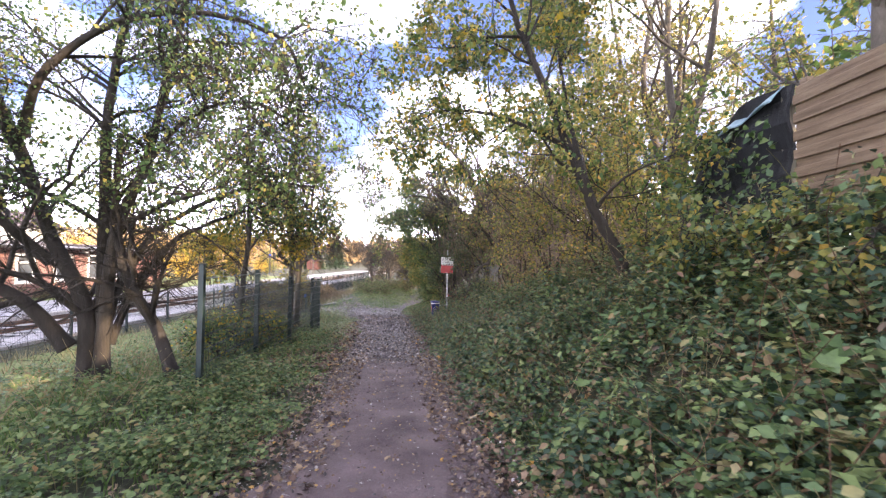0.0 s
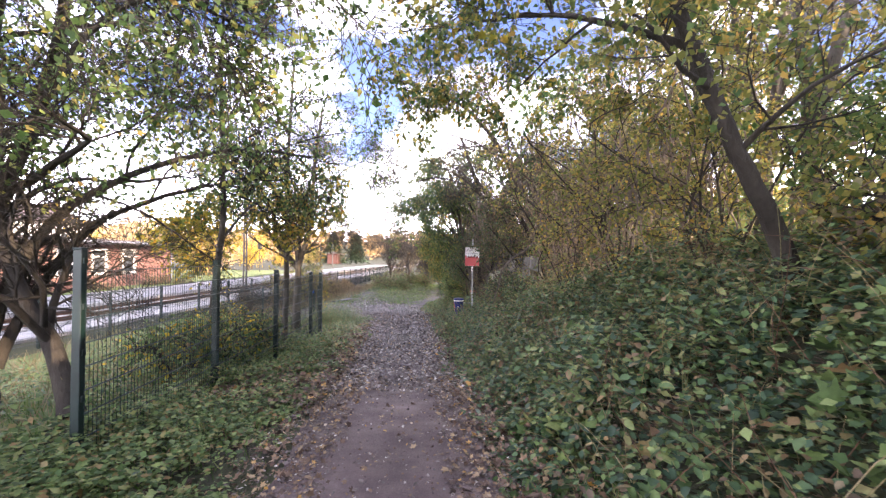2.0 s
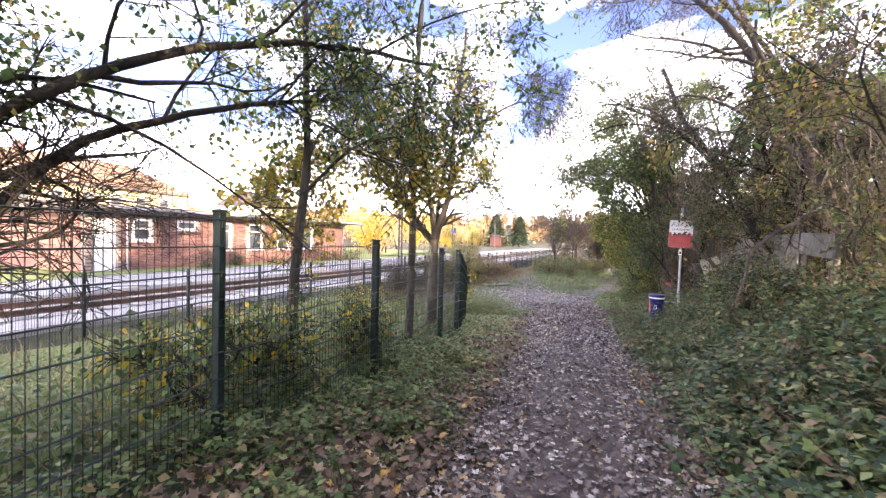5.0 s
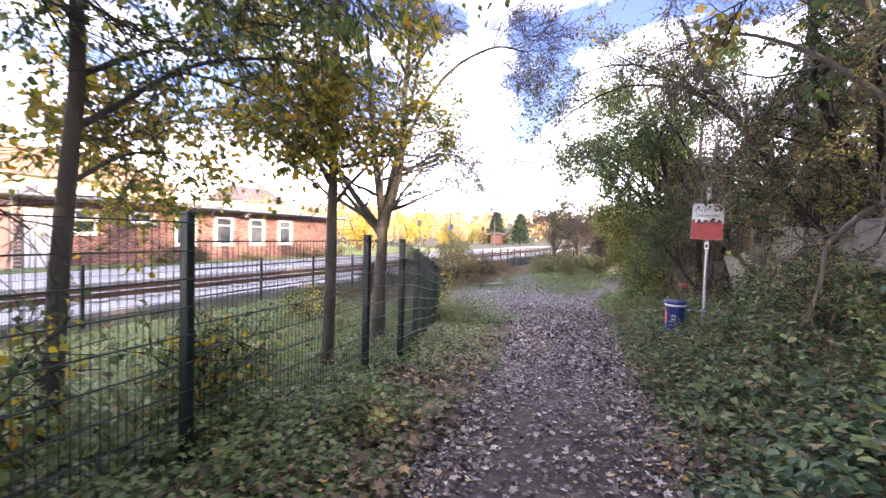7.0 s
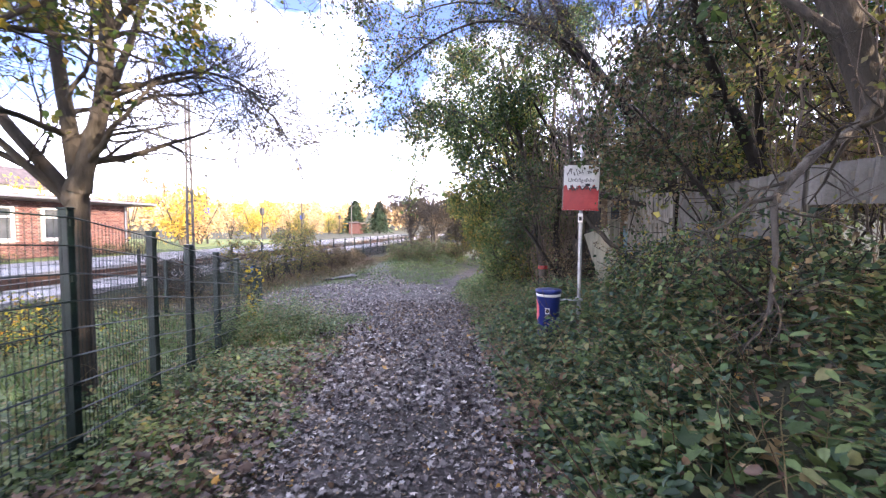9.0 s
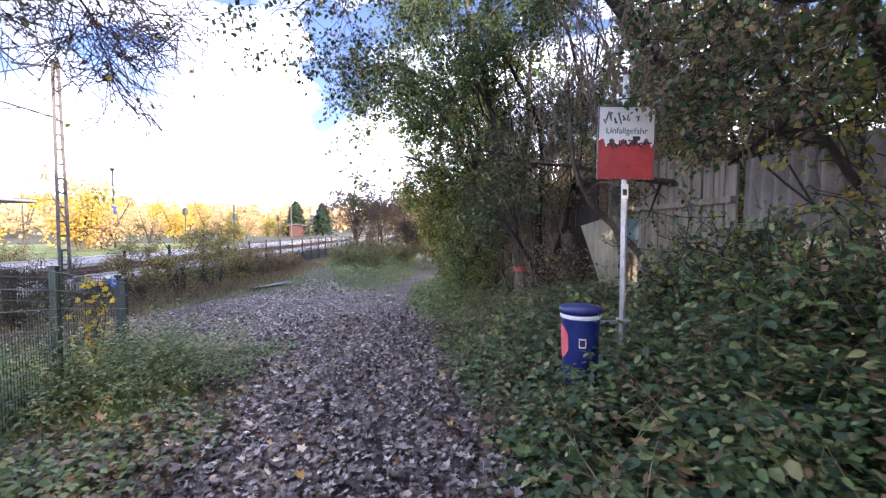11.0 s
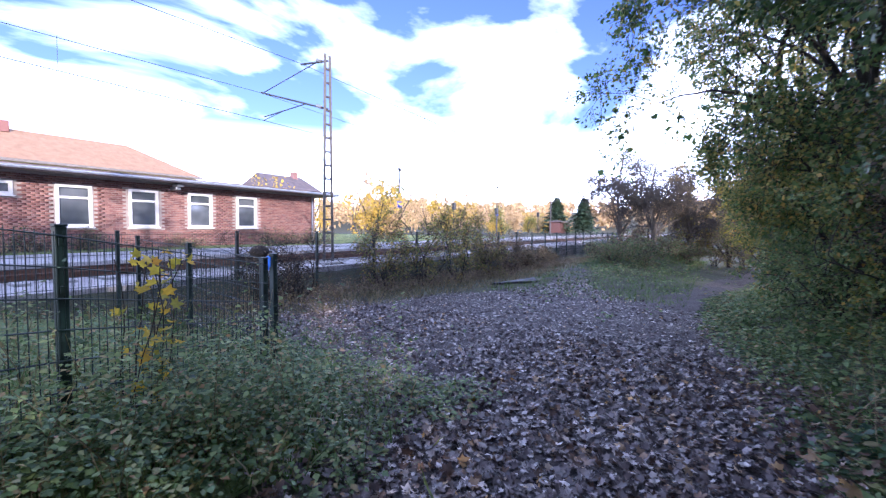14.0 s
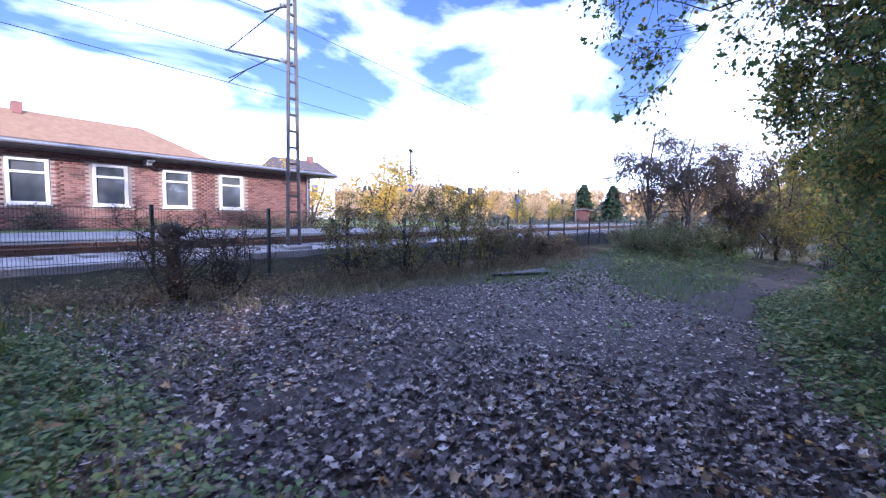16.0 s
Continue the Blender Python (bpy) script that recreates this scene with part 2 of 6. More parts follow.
PANE = material("window_glass", _pane)
G1, G2, G3 = (0.030, 0.062, 0.016), (0.060, 0.110, 0.026), (0.115, 0.165, 0.042)
UNDERLEAF = leaf_surface("bank_leaves", [(0.0, (0.018, 0.042, 0.022)), (0.3, (0.045, 0.088, 0.042)), (0.6, (0.088, 0.145, 0.046)), (0.8, (0.165, 0.215, 0.072)), (0.9, (0.22, 0.205, 0.085)), (0.96, (0.20, 0.13, 0.07)), (1.0, (0.12, 0.07, 0.04))], 0.55, 0.22)
VERGELEAF = leaf_surface("verge_leaves", [(0.0, (0.038, 0.075, 0.026)), (0.4, (0.105, 0.170, 0.052)), (0.8, (0.21, 0.27, 0.09)), (0.92, (0.24, 0.22, 0.08)), (1.0, (0.26, 0.16, 0.07))], 0.5, 0.35)
GREENLEAF = leaf_surface("green_tree_leaves", [(0.0, (0.048, 0.098, 0.028)), (0.6, (0.105, 0.172, 0.050)), (0.9, (0.205, 0.255, 0.075)), (1.0, (0.40, 0.33, 0.07))], 0.45, 0.55)
YELLOWLEAF = leaf_surface("yellow_green_leaves", [(0.0, (0.095, 0.130, 0.032)), (0.45, (0.205, 0.222, 0.060)), (0.8, (0.350, 0.310, 0.080)), (1.0, (0.50, 0.31, 0.07))], 0.5, 0.6)
GOLDLEAF = leaf_surface("golden_leaves", [(0.0, (0.26, 0.25, 0.03)), (0.45, (0.46, 0.36, 0.04)), (0.85, (0.55, 0.38, 0.04)), (1.0, (0.52, 0.24, 0.03))], 0.5, 0.6)
RUSSETLEAF = leaf_surface("russet_leaves", [(0.0, (0.11, 0.080, 0.055)), (0.4, (0.20, 0.150, 0.100)), (0.75, (0.20, 0.180, 0.085)), (1.0, (0.31, 0.21, 0.11))], 0.7, 0.45)
VINEBARK = surface("vine_bark", [(0.25, (0.10, 0.075, 0.058)), (0.55, (0.19, 0.15, 0.12)), (0.8, (0.29, 0.24, 0.19))], 6, 35, 0.95, 0.9, 0.01, stretch=(1, 1, 0.3))
CORRUGATED = surface("weathered_corrugated_sheet", [(0.25, (0.09, 0.085, 0.07)), (0.55, (0.19, 0.18, 0.16)), (0.8, (0.30, 0.285, 0.26))], 2.2, 40, 0.85, 0.4, 0.005)
TARPBLUE = surface("faded_blue_tarpaulin", [(0.3, (0.12, 0.20, 0.24)), (0.7, (0.22, 0.32, 0.36))], 3, 30, 0.6, 0.5, 0.02)
IVYLEAF = leaf_surface("dark_ivy_leaves", [(0.0, (0.024, 0.054, 0.018)), (0.6, (0.048, 0.093, 0.027)), (1.0, (0.112, 0.158, 0.045))], 0.32, 0.2)
DEADLEAF = leaf_surface("fallen_leaves", [(0.0, (0.040, 0.030, 0.028)), (0.4, (0.088, 0.068, 0.062)), (0.7, (0.160, 0.130, 0.117)), (0.86, (0.33, 0.29, 0.265)), (0.97, (0.50, 0.46, 0.42)), (1.0, (0.42, 0.25, 0.07))], 0.38, 0.1)
WARMDEADLEAF = leaf_surface("brown_fallen_leaves", [(0.0, (0.048, 0.029, 0.021)), (0.4, (0.110, 0.066, 0.042)), (0.75, (0.200, 0.130, 0.078)), (0.95, (0.350, 0.255, 0.140)), (1.0, (0.52, 0.28, 0.05))], 0.5, 0.15)
STRAW = leaf_surface("dry_grass", [(0.0, (0.111, 0.111, 0.046)), (0.5, (0.208, 0.176, 0.085)), (1.0, (0.325, 0.260, 0.143))], 0.7, 0.2)
GRASS = leaf_surface("grass_blades", [(0.0, (0.047, 0.101, 0.020)), (0.6, (0.101, 0.182, 0.038)), (1.0, (0.203, 0.230, 0.068))], 0.55, 0.3)
PINELEAF = leaf_surface("spruce_needles", [(0.0, (0.020, 0.042, 0.024)), (0.7, (0.045, 0.075, 0.040)), (1.0, (0.08, 0.11, 0.055))], 0.6, 0.1)
FARGOLD = leaf_surface("pale_gold_leaves", [(0.0, (0.36, 0.27, 0.06)), (0.4, (0.54, 0.39, 0.07)), (0.8, (0.62, 0.44, 0.07)), (1.0, (0.52, 0.31, 0.08))], 0.7, 0.4)
# autumn leaf colour lightened to imitate the haze of distance
HAZEDLEAF = leaf_surface("far_hazed_autumn_leaves", [(0.0, (0.36, 0.27, 0.14)), (0.4, (0.50, 0.36, 0.17)), (0.8, (0.55, 0.38, 0.20)), (1.0, (0.42, 0.31, 0.19))], 0.8, 0.25)

# ---- mesh tools ----
def rng_of(seed):
    return np.random.default_rng(seed)


def mesh_of(name, verts, faces, material_=None, smooth=False):
    """A mesh from arrays; faces all of one corner count."""
    verts, faces = np.asarray(verts, np.float32), np.asarray(faces, np.int32)
    me = bpy.data.meshes.new(name)
    me.vertices.add(len(verts))
    me.vertices.foreach_set("co", verts.ravel())
    me.loops.add(faces.size)
    me.loops.foreach_set("vertex_index", faces.ravel())
    me.polygons.add(len(faces))
    me.polygons.foreach_set("loop_start", np.arange(0, faces.size, faces.shape[1], dtype=np.int32))
    if smooth:
        me.polygons.foreach_set("use_smooth", np.ones(len(faces), bool))
    me.update(calc_edges=True)
    if material_:
        me.materials.append(material_)
    return me


def part(name, bm, material_, parent=None, label=""):
    """Links a bmesh as one mesh object, under a thing or a part if one is given."""
    me = bpy.data.meshes.new(name)
    bm.to_mesh(me)
    bm.free()
    me.materials.append(material_)
    ob = new(name, me)
    if parent:
        ob.parent = parent
    if label:
        ob["label"] = label
    return ob


def link(name, me, parent=None, label=""):
    ob = new(name, me)
    if parent:
        ob.parent = parent
    if label:
        ob["label"] = label
    return ob


def empty(name, at, label, category, group="", kind=""):
    ob = new(name)
    ob.location = at
    ob.empty_display_size = 0.1
    return tagged(ob, label, category, group, kind)


def add_box(bm, lo, hi, bevel=0.0, m=None):
    g = bmesh.ops.create_cube(bm, size=1)
    vs = g["verts"]
    for v in vs:
        v.co = Vector([lo[i] + (hi[i] - lo[i]) * (v.co[i] + 0.5) for i in range(3)])
        if m is not None:
            v.co = m @ v.co
    if bevel:
        es = {e for v in vs for e in v.link_edges}
        bmesh.ops.bevel(bm, geom=list(es), offset=bevel, segments=1, affect="EDGES", profile=0.5)


def box(lo, hi, bevel=0.0, m=None):
    bm = bmesh.new()
    add_box(bm, lo, hi, bevel, m)
    return bm


def add_rod(bm, a, b, r, sides=6, r2=None):
    a, b = Vector(a), Vector(b)
    d = b - a
    m = Matrix.Translation((a + b) / 2) @ d.to_track_quat("Z", "Y").to_matrix().to_4x4()
    bmesh.ops.create_cone(bm, cap_ends=True, segments=sides, radius1=r, radius2=r if r2 is None else r2, depth=d.length, matrix=m)


def rods(pairs, r, sides=4):
    """Arrays of straight rods a-b as one mesh's vertices and faces."""
    pairs = np.asarray(pairs, float)
    a, b = pairs[:, 0], pairs[:, 1]
    d = b - a
    d /= np.linalg.norm(d, axis=1)[:, None]
    ref = np.where(np.abs(d[:, 2:3]) > 0.9, [[1.0, 0, 0]], [[0, 0, 1.0]])
    u = np.cross(d, ref)
    u /= np.linalg.norm(u, axis=1)[:, None]
    w = np.cross(d, u)
    ang = np.arange(sides) * 2 * np.pi / sides
    ring = (u[:, None] * np.cos(ang)[None, :, None] + w[:, None] * np.sin(ang)[None, :, None]) * r
    v = np.concatenate([a[:, None] + ring, b[:, None] + ring], 1)
    i = np.arange(sides)
    f = np.stack([i, (i + 1) % sides, (i + 1) % sides + sides, i + sides], 1)
    faces = (np.arange(len(pairs)) * 2 * sides)[:, None, None] + f
    return v.reshape(-1, 3), faces.reshape(-1, 4)


def tubes(lines, sides=5):
    """Tapered tubes along polylines: each line is (points (k,3), radii (k,))."""
    V, F, base = [], [], 0
    for pts, rad, s in lines:
        k = len(pts)
        d = np.gradient(pts, axis=0)
        d /= np.linalg.norm(d, axis=1)[:, None] + 1e-9
        ref = np.array([0.31, 0.95, 0.05]) if abs(d[0, 2]) > 0.5 else np.array([0.05, 0.1, 0.99])
        u = np.cross(d, ref)
        u /= np.linalg.norm(u, axis=1)[:, None] + 1e-9
        w = np.cross(d, u)
        ang = np.arange(s) * 2 * np.pi / s
        ring = u[:, None] * np.cos(ang)[None, :, None] + w[:, None] * np.sin(ang)[None, :, None]
        V.append((pts[:, None] + ring * rad[:, None, None]).reshape(-1, 3))
        i = np.arange(s)
        f = np.stack([i, (i + 1) % s, (i + 1) % s + s, i + s], 1)
        F.append((base + (np.arange(k - 1) * s)[:, None, None] + f).reshape(-1, 4))
        base += k * s
    return np.concatenate(V), np.concatenate(F)


LEAVES = {
    "oval": ([(0, 0, 0), (0.30, 0.30, 0.07), (0.24, 0.70, 0.04), (0, 1, -0.10), (-0.24, 0.70, 0.04), (-0.30, 0.30, 0.07)], [(0, 1, 2, 3), (0, 3, 4, 5)]),
    "diamond": ([(0, 0, 0), (0.34, 0.45, 0.09), (0, 1, -0.04), (-0.34, 0.45, 0.09)], [(0, 1, 2, 3)]),
    "ivy": ([(0, 0, 0), (0.42, 0.05, 0.05), (0.36, 0.50, 0.06), (0, 1, -0.06), (-0.36, 0.50, 0.06), (-0.42, 0.05, 0.05)], [(0, 1, 2, 3), (0, 3, 4, 5)]),
    "blade": ([(-0.03, 0, 0), (0.03, 0, 0), (0.022, 0.6, 0.06), (-0.022, 0.6, 0.06), (0.0, 1.0, 0.24), (0.0, 1.0, 0.24)], [(0, 1, 2, 3), (3, 2, 4, 5)]),
    "maple": ([(0, 0, 0), (0.14, 0.16, 0.05), (0.50, 0.10, 0.14), (0.34, 0.36, 0.05), (0.56, 0.62, 0.16), (0.22, 0.66, 0.02), (0, 1.05, 0.12),
               (-0.22, 0.66, 0.02), (-0.56, 0.62, 0.16), (-0.34, 0.36, 0.05), (-0.50, 0.10, 0.14), (-0.14, 0.16, 0.05)],
              [(0, 1, 2, 3), (0, 3, 4, 5), (0, 5, 6, 7), (0, 7, 8, 9), (0, 9, 10, 11)]),
}


def scatter(points, tips, normals, sizes, shape):
    """One leaf of the given shape at every point, along its tip direction."""
    tv, tf = LEAVES[shape]
    tv, tf = np.array(tv), np.array(tf)
    d = tips / (np.linalg.norm(tips, axis=1)[:, None] + 1e-9)
    r = np.cross(d, normals)
    r /= np.linalg.norm(r, axis=1)[:, None] + 1e-9
    n = np.cross(r, d)
    v = points[:, None] + sizes[:, None, None] * (tv[None, :, 0:1] * r[:, None] + tv[None, :, 1:2] * d[:, None] + tv[None, :, 2:3] * n[:, None])
    f = (np.arange(len(points)) * len(tv))[:, None, None] + tf
    return v.reshape(-1, 3), f.reshape(-1, tf.shape[1])


def unit_random(g, k):
    v = g.normal(size=(k, 3))
    return v / np.linalg.norm(v, axis=1)[:, None]


def smooth01(t):
    t = np.clip(t, 0, 1)
    return t * t * (3 - 2 * t)


def wave(x, y, s=1.0, k=0.0):
    """A cheap uneven field, about -1 to 1."""
    return (np.sin(x * 1.7 * s + 1.3 + k) * np.cos(y * 1.3 * s - 0.7 + k) + np.sin(x * 3.1 * s - y * 2.3 * s + k) * 0.6 + np.sin(y * 4.7 * s + x * 0.9 * s + 2 * k) * 0.4) / 2.0


def path_z(y):
    return np.interp(y, [-60, -10, 0.5, 5.6, 8.8, 12.4, 15.8, 19.3, 21.6, 24.5, 27.5, 31.8, 40, 60, 200],
                     [1.2, 0.65, 0.33, 0.0, -0.14, -0.43, -0.70, -0.92, -1.15, -1.32, -1.45, -1.6, -1.85, -2.0, -2.0])


def path_left(y):
    return np.interp(y, [-30, 3, 5, 8, 10, 15, 17.7, 20.2, 21.6, 22.5, 22.9, 23.4, 24, 29, 33, 36, 45, 60],
                     [-1.25, -1.25, -1.2, -1.6, -1.72, -2.4, -2.95, -3.4, -4.0, -6.0, -8.0, -9.0, -9.4, -9.2, -8.0, -7.6, -10.0, -15.0])


def path_right(y):
    return np.interp(y, [-30, 3.4, 5.4, 8.5, 10.4, 15, 16.8, 19.5, 21.7, 26, 27.5, 31.3, 33.5, 36, 45, 60],
                     [0.95, 0.9, 0.6, 0.25, -0.1, -0.45, -0.8, -1.05, -1.3, -1.5, -1.9, -2.2, -4.6, -6.2, -8.4, -13.0])


def ground_z(x, y):
    """Height of the ground."""
    x, y = np.asarray(x, float), np.asarray(y, float)
    p = path_z(y)
    near = np.maximum(0, 1 - np.maximum(0, np.abs(y - 20) - 60) / 80)
    left = smooth01((-3.6 - x) / 7.6)
    z = p * (1 - left) + np.minimum(p, -1.02) * left
    z = z + smooth01((-11.7 - x) / 0.9) * (np.minimum(p, -1.02) * -1 - 0.80) * 1.0
    edge = np.minimum(path_right(y), -1.9 + 0 * y) * (y > 31) + path_right(y) * (y <= 31)
    edge = np.where(y > 31, np.interp(y, [31, 40, 55, 80], [-1.5, -0.6, 2.0, 6.0]), edge)
    high = np.interp(y, [-30, 0, 7, 12, 17, 22, 26, 32, 60], [2.05, 1.95, 1.9, 1.5, 1.02, 0.75, 0.6, 0.7, 1.5])
    z = z + high * smooth01((x - edge - 0.15) / 3.6) + 0.10 * np.clip(x - edge - 4, 0, 60)
    mound = np.exp(-(((x + 5.8) / 2.6) ** 2 + ((y - 48) / 6.5) ** 2))
    z = z + 1.2 * mound
    off = (1 - smooth01((np.minimum(x - path_left(y), path_right(y) - x) + 0.1) / 0.4))
    return z + 0.05 * wave(x, y, 1.1) * off

# ---- ground ----
def axis(stops):
    out = []
    for a, b, step in stops:
        out += list(np.arange(a, b, step))
    return np.array(out + [stops[-1][1]])


def sheet(name, xs, ys, lift, material_, height=None):
    X, Y = np.meshgrid(xs, ys)
    Z = (height or ground_z)(X, Y) + lift
    i = np.arange(len(xs) * len(ys)).reshape(len(ys), len(xs))
    f = np.stack([i[:-1, :-1], i[:-1, 1:], i[1:, 1:], i[1:, :-1]], -1).reshape(-1, 4)
    return link(name, mesh_of(name, np.stack([X, Y, Z], -1).reshape(-1, 3), f, material_, True))


def far_ground(x, y):
    z = ground_z(np.clip(x, -40, 60), np.clip(y, -60, 200))
    hill = 16 * smooth01((y - 150) / 260) + 10 * smooth01((-x - 110) / 200) * smooth01((y + 200) / 200)
    return z + hill


tagged(sheet("ground", axis([(-2400, -200, 200), (-200, -40, 16), (-40, -13.2, 2.0), (-13, 9, 0.3), (9, 40, 1.5), (40, 200, 16), (200, 2401, 200)]),
             axis([(-2400, -120, 190), (-120, -10, 8), (-10, 62, 0.34), (62, 140, 5), (140, 420, 20), (420, 2401, 190)]), 0.0, SOIL, far_ground),
       "damp dark soil with low weeds", "ground", kind="structure")


tagged(sheet("meadow", np.arange(-11.7, -4.05, 0.3), np.arange(-8, 22.3, 0.3), 0.025, LAWN), "rough grass between the fence and the railway", "grass", kind="structure")


def strip(name, ys, left, right, across, lift, material_, ragged):
    """A trodden strip that follows the ground between two edges."""
    t = np.linspace(0, 1, across)
    L = left(ys) + ragged * wave(ys, ys * 0.3, 2.1) + ragged * 0.5 * wave(ys, ys, 6.0)
    R = right(ys) + ragged * wave(ys, ys * 0.4, 1.9, 2.0) + ragged * 0.5 * wave(ys, ys, 5.3, 1.0)
    X = L[:, None] * (1 - t) + R[:, None] * t
    Y = np.repeat(ys[:, None], across, 1)
    Z = ground_z(X, Y) + lift + 0.012 * wave(X, Y, 3.0) - 0.05 * np.maximum(0, np.abs(t - 0.5) - 0.44)[None] * 8
    i = np.arange(X.size).reshape(X.shape)
    f = np.stack([i[:-1, :-1], i[:-1, 1:], i[1:, 1:], i[1:, :-1]], -1).reshape(-1, 4)
    return link(name, mesh_of(name, np.stack([X, Y, Z], -1).reshape(-1, 3), f, material_, True))


tagged(strip("footpath", np.arange(-8, 60, 0.2), path_left, path_right, 40, 0.03, DIRT, 0.12),
       "trodden earth footpath strewn with fallen leaves", "footpath", kind="structure")
tagged(strip("side_path", np.arange(31, 62, 0.3), lambda y: np.interp(y, [31, 35, 41, 62], [-4.2, -3.4, -2.2, 2.2]),
             lambda y: np.interp(y, [31, 35, 41, 62], [-2.2, -2.2, -0.9, 3.6]), 14, 0.035, DIRT, 0.1),
       "narrow earth path branching into the wood", "footpath", kind="structure")


# ---- railway ----
tagged(part("track_bed", box((-16.5, -60, -1.6), (-12.45, 170, -0.72)), GRAVEL), "pale sandy railway track bed", "track bed", kind="structure")
tagged(part("platform", box((-21.6, -60, -1.6), (-16.5, 110, -0.47)), ASPHALT), "grey asphalt station platform", "platform", kind="structure")
tagged(part("platform_kerb", box((-16.62, -60, -0.60), (-16.40, 110, -0.44), 0.02), CONCRETE), "pale concrete platform edge stones", "kerb", kind="structure")
tagged(part("lawn", box((-23.5, 2, -1.4), (-21.5, 60, -0.43)), LAWN), "narrow green lawn beside the platform", "lawn", kind="structure")
tagged(part("far_lawn", box((-140, -60, -1.5), (-23.4, 66, -0.46)), LAWN), "grass behind the platform", "lawn", kind="structure")


def rail_bm():
    bm = bmesh.new()
    add_box(bm, (-0.07, -60, 0.0), (0.07, 150, 0.02))
    add_box(bm, (-0.012, -60, 0.02), (0.012, 150, 0.11))
    add_box(bm, (-0.035, -60, 0.11), (0.035, 150, 0.15), 0.006)
    return bm


for x in (-15.75, -14.32):
    r = part("rail", rail_bm(), RUST)
    r.location = (x, 0, -0.66)
    tagged(r, "rusty brown steel running rail", "rail", "rails of the track")
_sleeper = bpy.data.meshes.new("sleeper")
_b = box((-1.25, -0.13, -0.08), (1.25, 0.13, 0.06), 0.015)
_b.to_mesh(_sleeper)
_b.free()
_sleeper.materials.append(CONCRETE)
for k in range(60):
    s = new("sleeper", _sleeper)
    s.location = (-15.03, 2 + k * 0.75, -0.715)
    tagged(s, "weathered concrete sleeper in the ballast", "sleeper", "sleepers of the track")


# ---- brick station building ----
HX, HY0, HY1, HZ0, HZ1 = -23.43, 18.0, 37.2, -0.50, 2.50
WINDOWS = [(24.62, 1.16, 0.47, 2.13), (27.06, 1.16, 0.47, 2.13), (29.52, 1.16, 0.47, 2.13), (31.98, 1.16, 0.47, 2.13), (22.3, 1.15, 1.62, 2.13), (20.0, 0.95, 1.0, 2.13)]
house = empty("station_building", (HX, HY0, HZ0), "long low red-brick station building with white windows and flat eaves", "building")


def wall_with_holes(x0, x1, y0, y1, z0, z1, holes, name, material_, parent):
    """A wall in the y direction as butted pieces around its openings."""
    bm = bmesh.new()
    cuts = sorted(holes)
    y = y0
    for (hy, w, a, b) in cuts:
        add_box(bm, (x0, y, z0), (x1, hy, z1))
        add_box(bm, (x0, hy, z0), (x1, hy + w, a))
        add_box(bm, (x0, hy, b), (x1, hy + w, z1))
        y = hy + w
    add_box(bm, (x0, y, z0), (x1, y1, z1))
    return part(name, bm, material_, parent)


def under(ob, parent):
    """Hangs a mesh built in world places under its thing."""
    ob.parent = parent
    ob.matrix_parent_inverse = Matrix.Translation(-Vector(parent.location)) if parent.type == "EMPTY" else Matrix()
    return ob


fw = under(wall_with_holes(HX - 0.30, HX - 0.012, HY0, HY1, HZ0, HZ1, WINDOWS + [(18.35, 0.95, -0.42, 2.05)], "front_wall", MORTAR, None), house)
fw["label"] = "red-brick front wall with pale joints"
for nm, b in (("end_wall", box((HX - 9, HY1 - 0.3, HZ0), (HX - 0.30, HY1, HZ1))), ("back_wall", box((HX - 9.3, HY0, HZ0), (HX - 9, HY1, HZ1))),
              ("near_end_wall", box((HX - 9, HY0, HZ0), (HX - 0.30, HY0 + 0.3, HZ1)))):
    under(part(nm, b, BRICK), house)
rf = bmesh.new()
add_box(rf, (HX - 9.9, HY0 - 0.9, HZ1), (HX + 0.95, HY1 + 1.1, HZ1 + 0.07))
under(part("soffit", rf, FASCIA), house)
under(part("fascia", box((HX + 0.95, HY0 - 0.9, HZ1 - 0.02), (HX + 1.0, HY1 + 1.1, HZ1 + 0.17), 0.008), FASCIA), house)["label"] = "dark weathered fascia board"
under(part("end_fascia", box((HX - 9.9, HY1 + 1.1, HZ1 - 0.02), (HX + 0.95, HY1 + 1.15, HZ1 + 0.17), 0.008), FASCIA), house)
_rb = box((HX - 9.9, HY0 - 0.9, HZ1 + 0.07), (HX + 0.95, HY1 + 1.1, HZ1 + 0.20))
for v in _rb.verts:
    if v.co.z > HZ1 + 0.1 and v.co.x < HX - 5:
        v.co.z += 0.55
under(part("roof", _rb, DARKROOF), house)["label"] = "low dark felt roof"
gt = bmesh.new()
add_rod(gt, (HX + 1.06, HY0 - 0.9, HZ1 + 0.07), (HX + 1.06, HY1 + 1.1, HZ1 + 0.07), 0.06, 8)
under(part("gutter", gt, GALV), house)
for y in (19.75, 36.95):
    dp = bmesh.new()
    add_rod(dp, (HX + 0.06, y, HZ0 + 0.05), (HX + 0.06, y, HZ1 - 0.1), 0.045, 8)
    add_rod(dp, (HX + 0.06, y, HZ1 - 0.12), (HX + 1.0, y, HZ1 + 0.03), 0.04, 8)
    under(part("downpipe", dp, GALV), house)


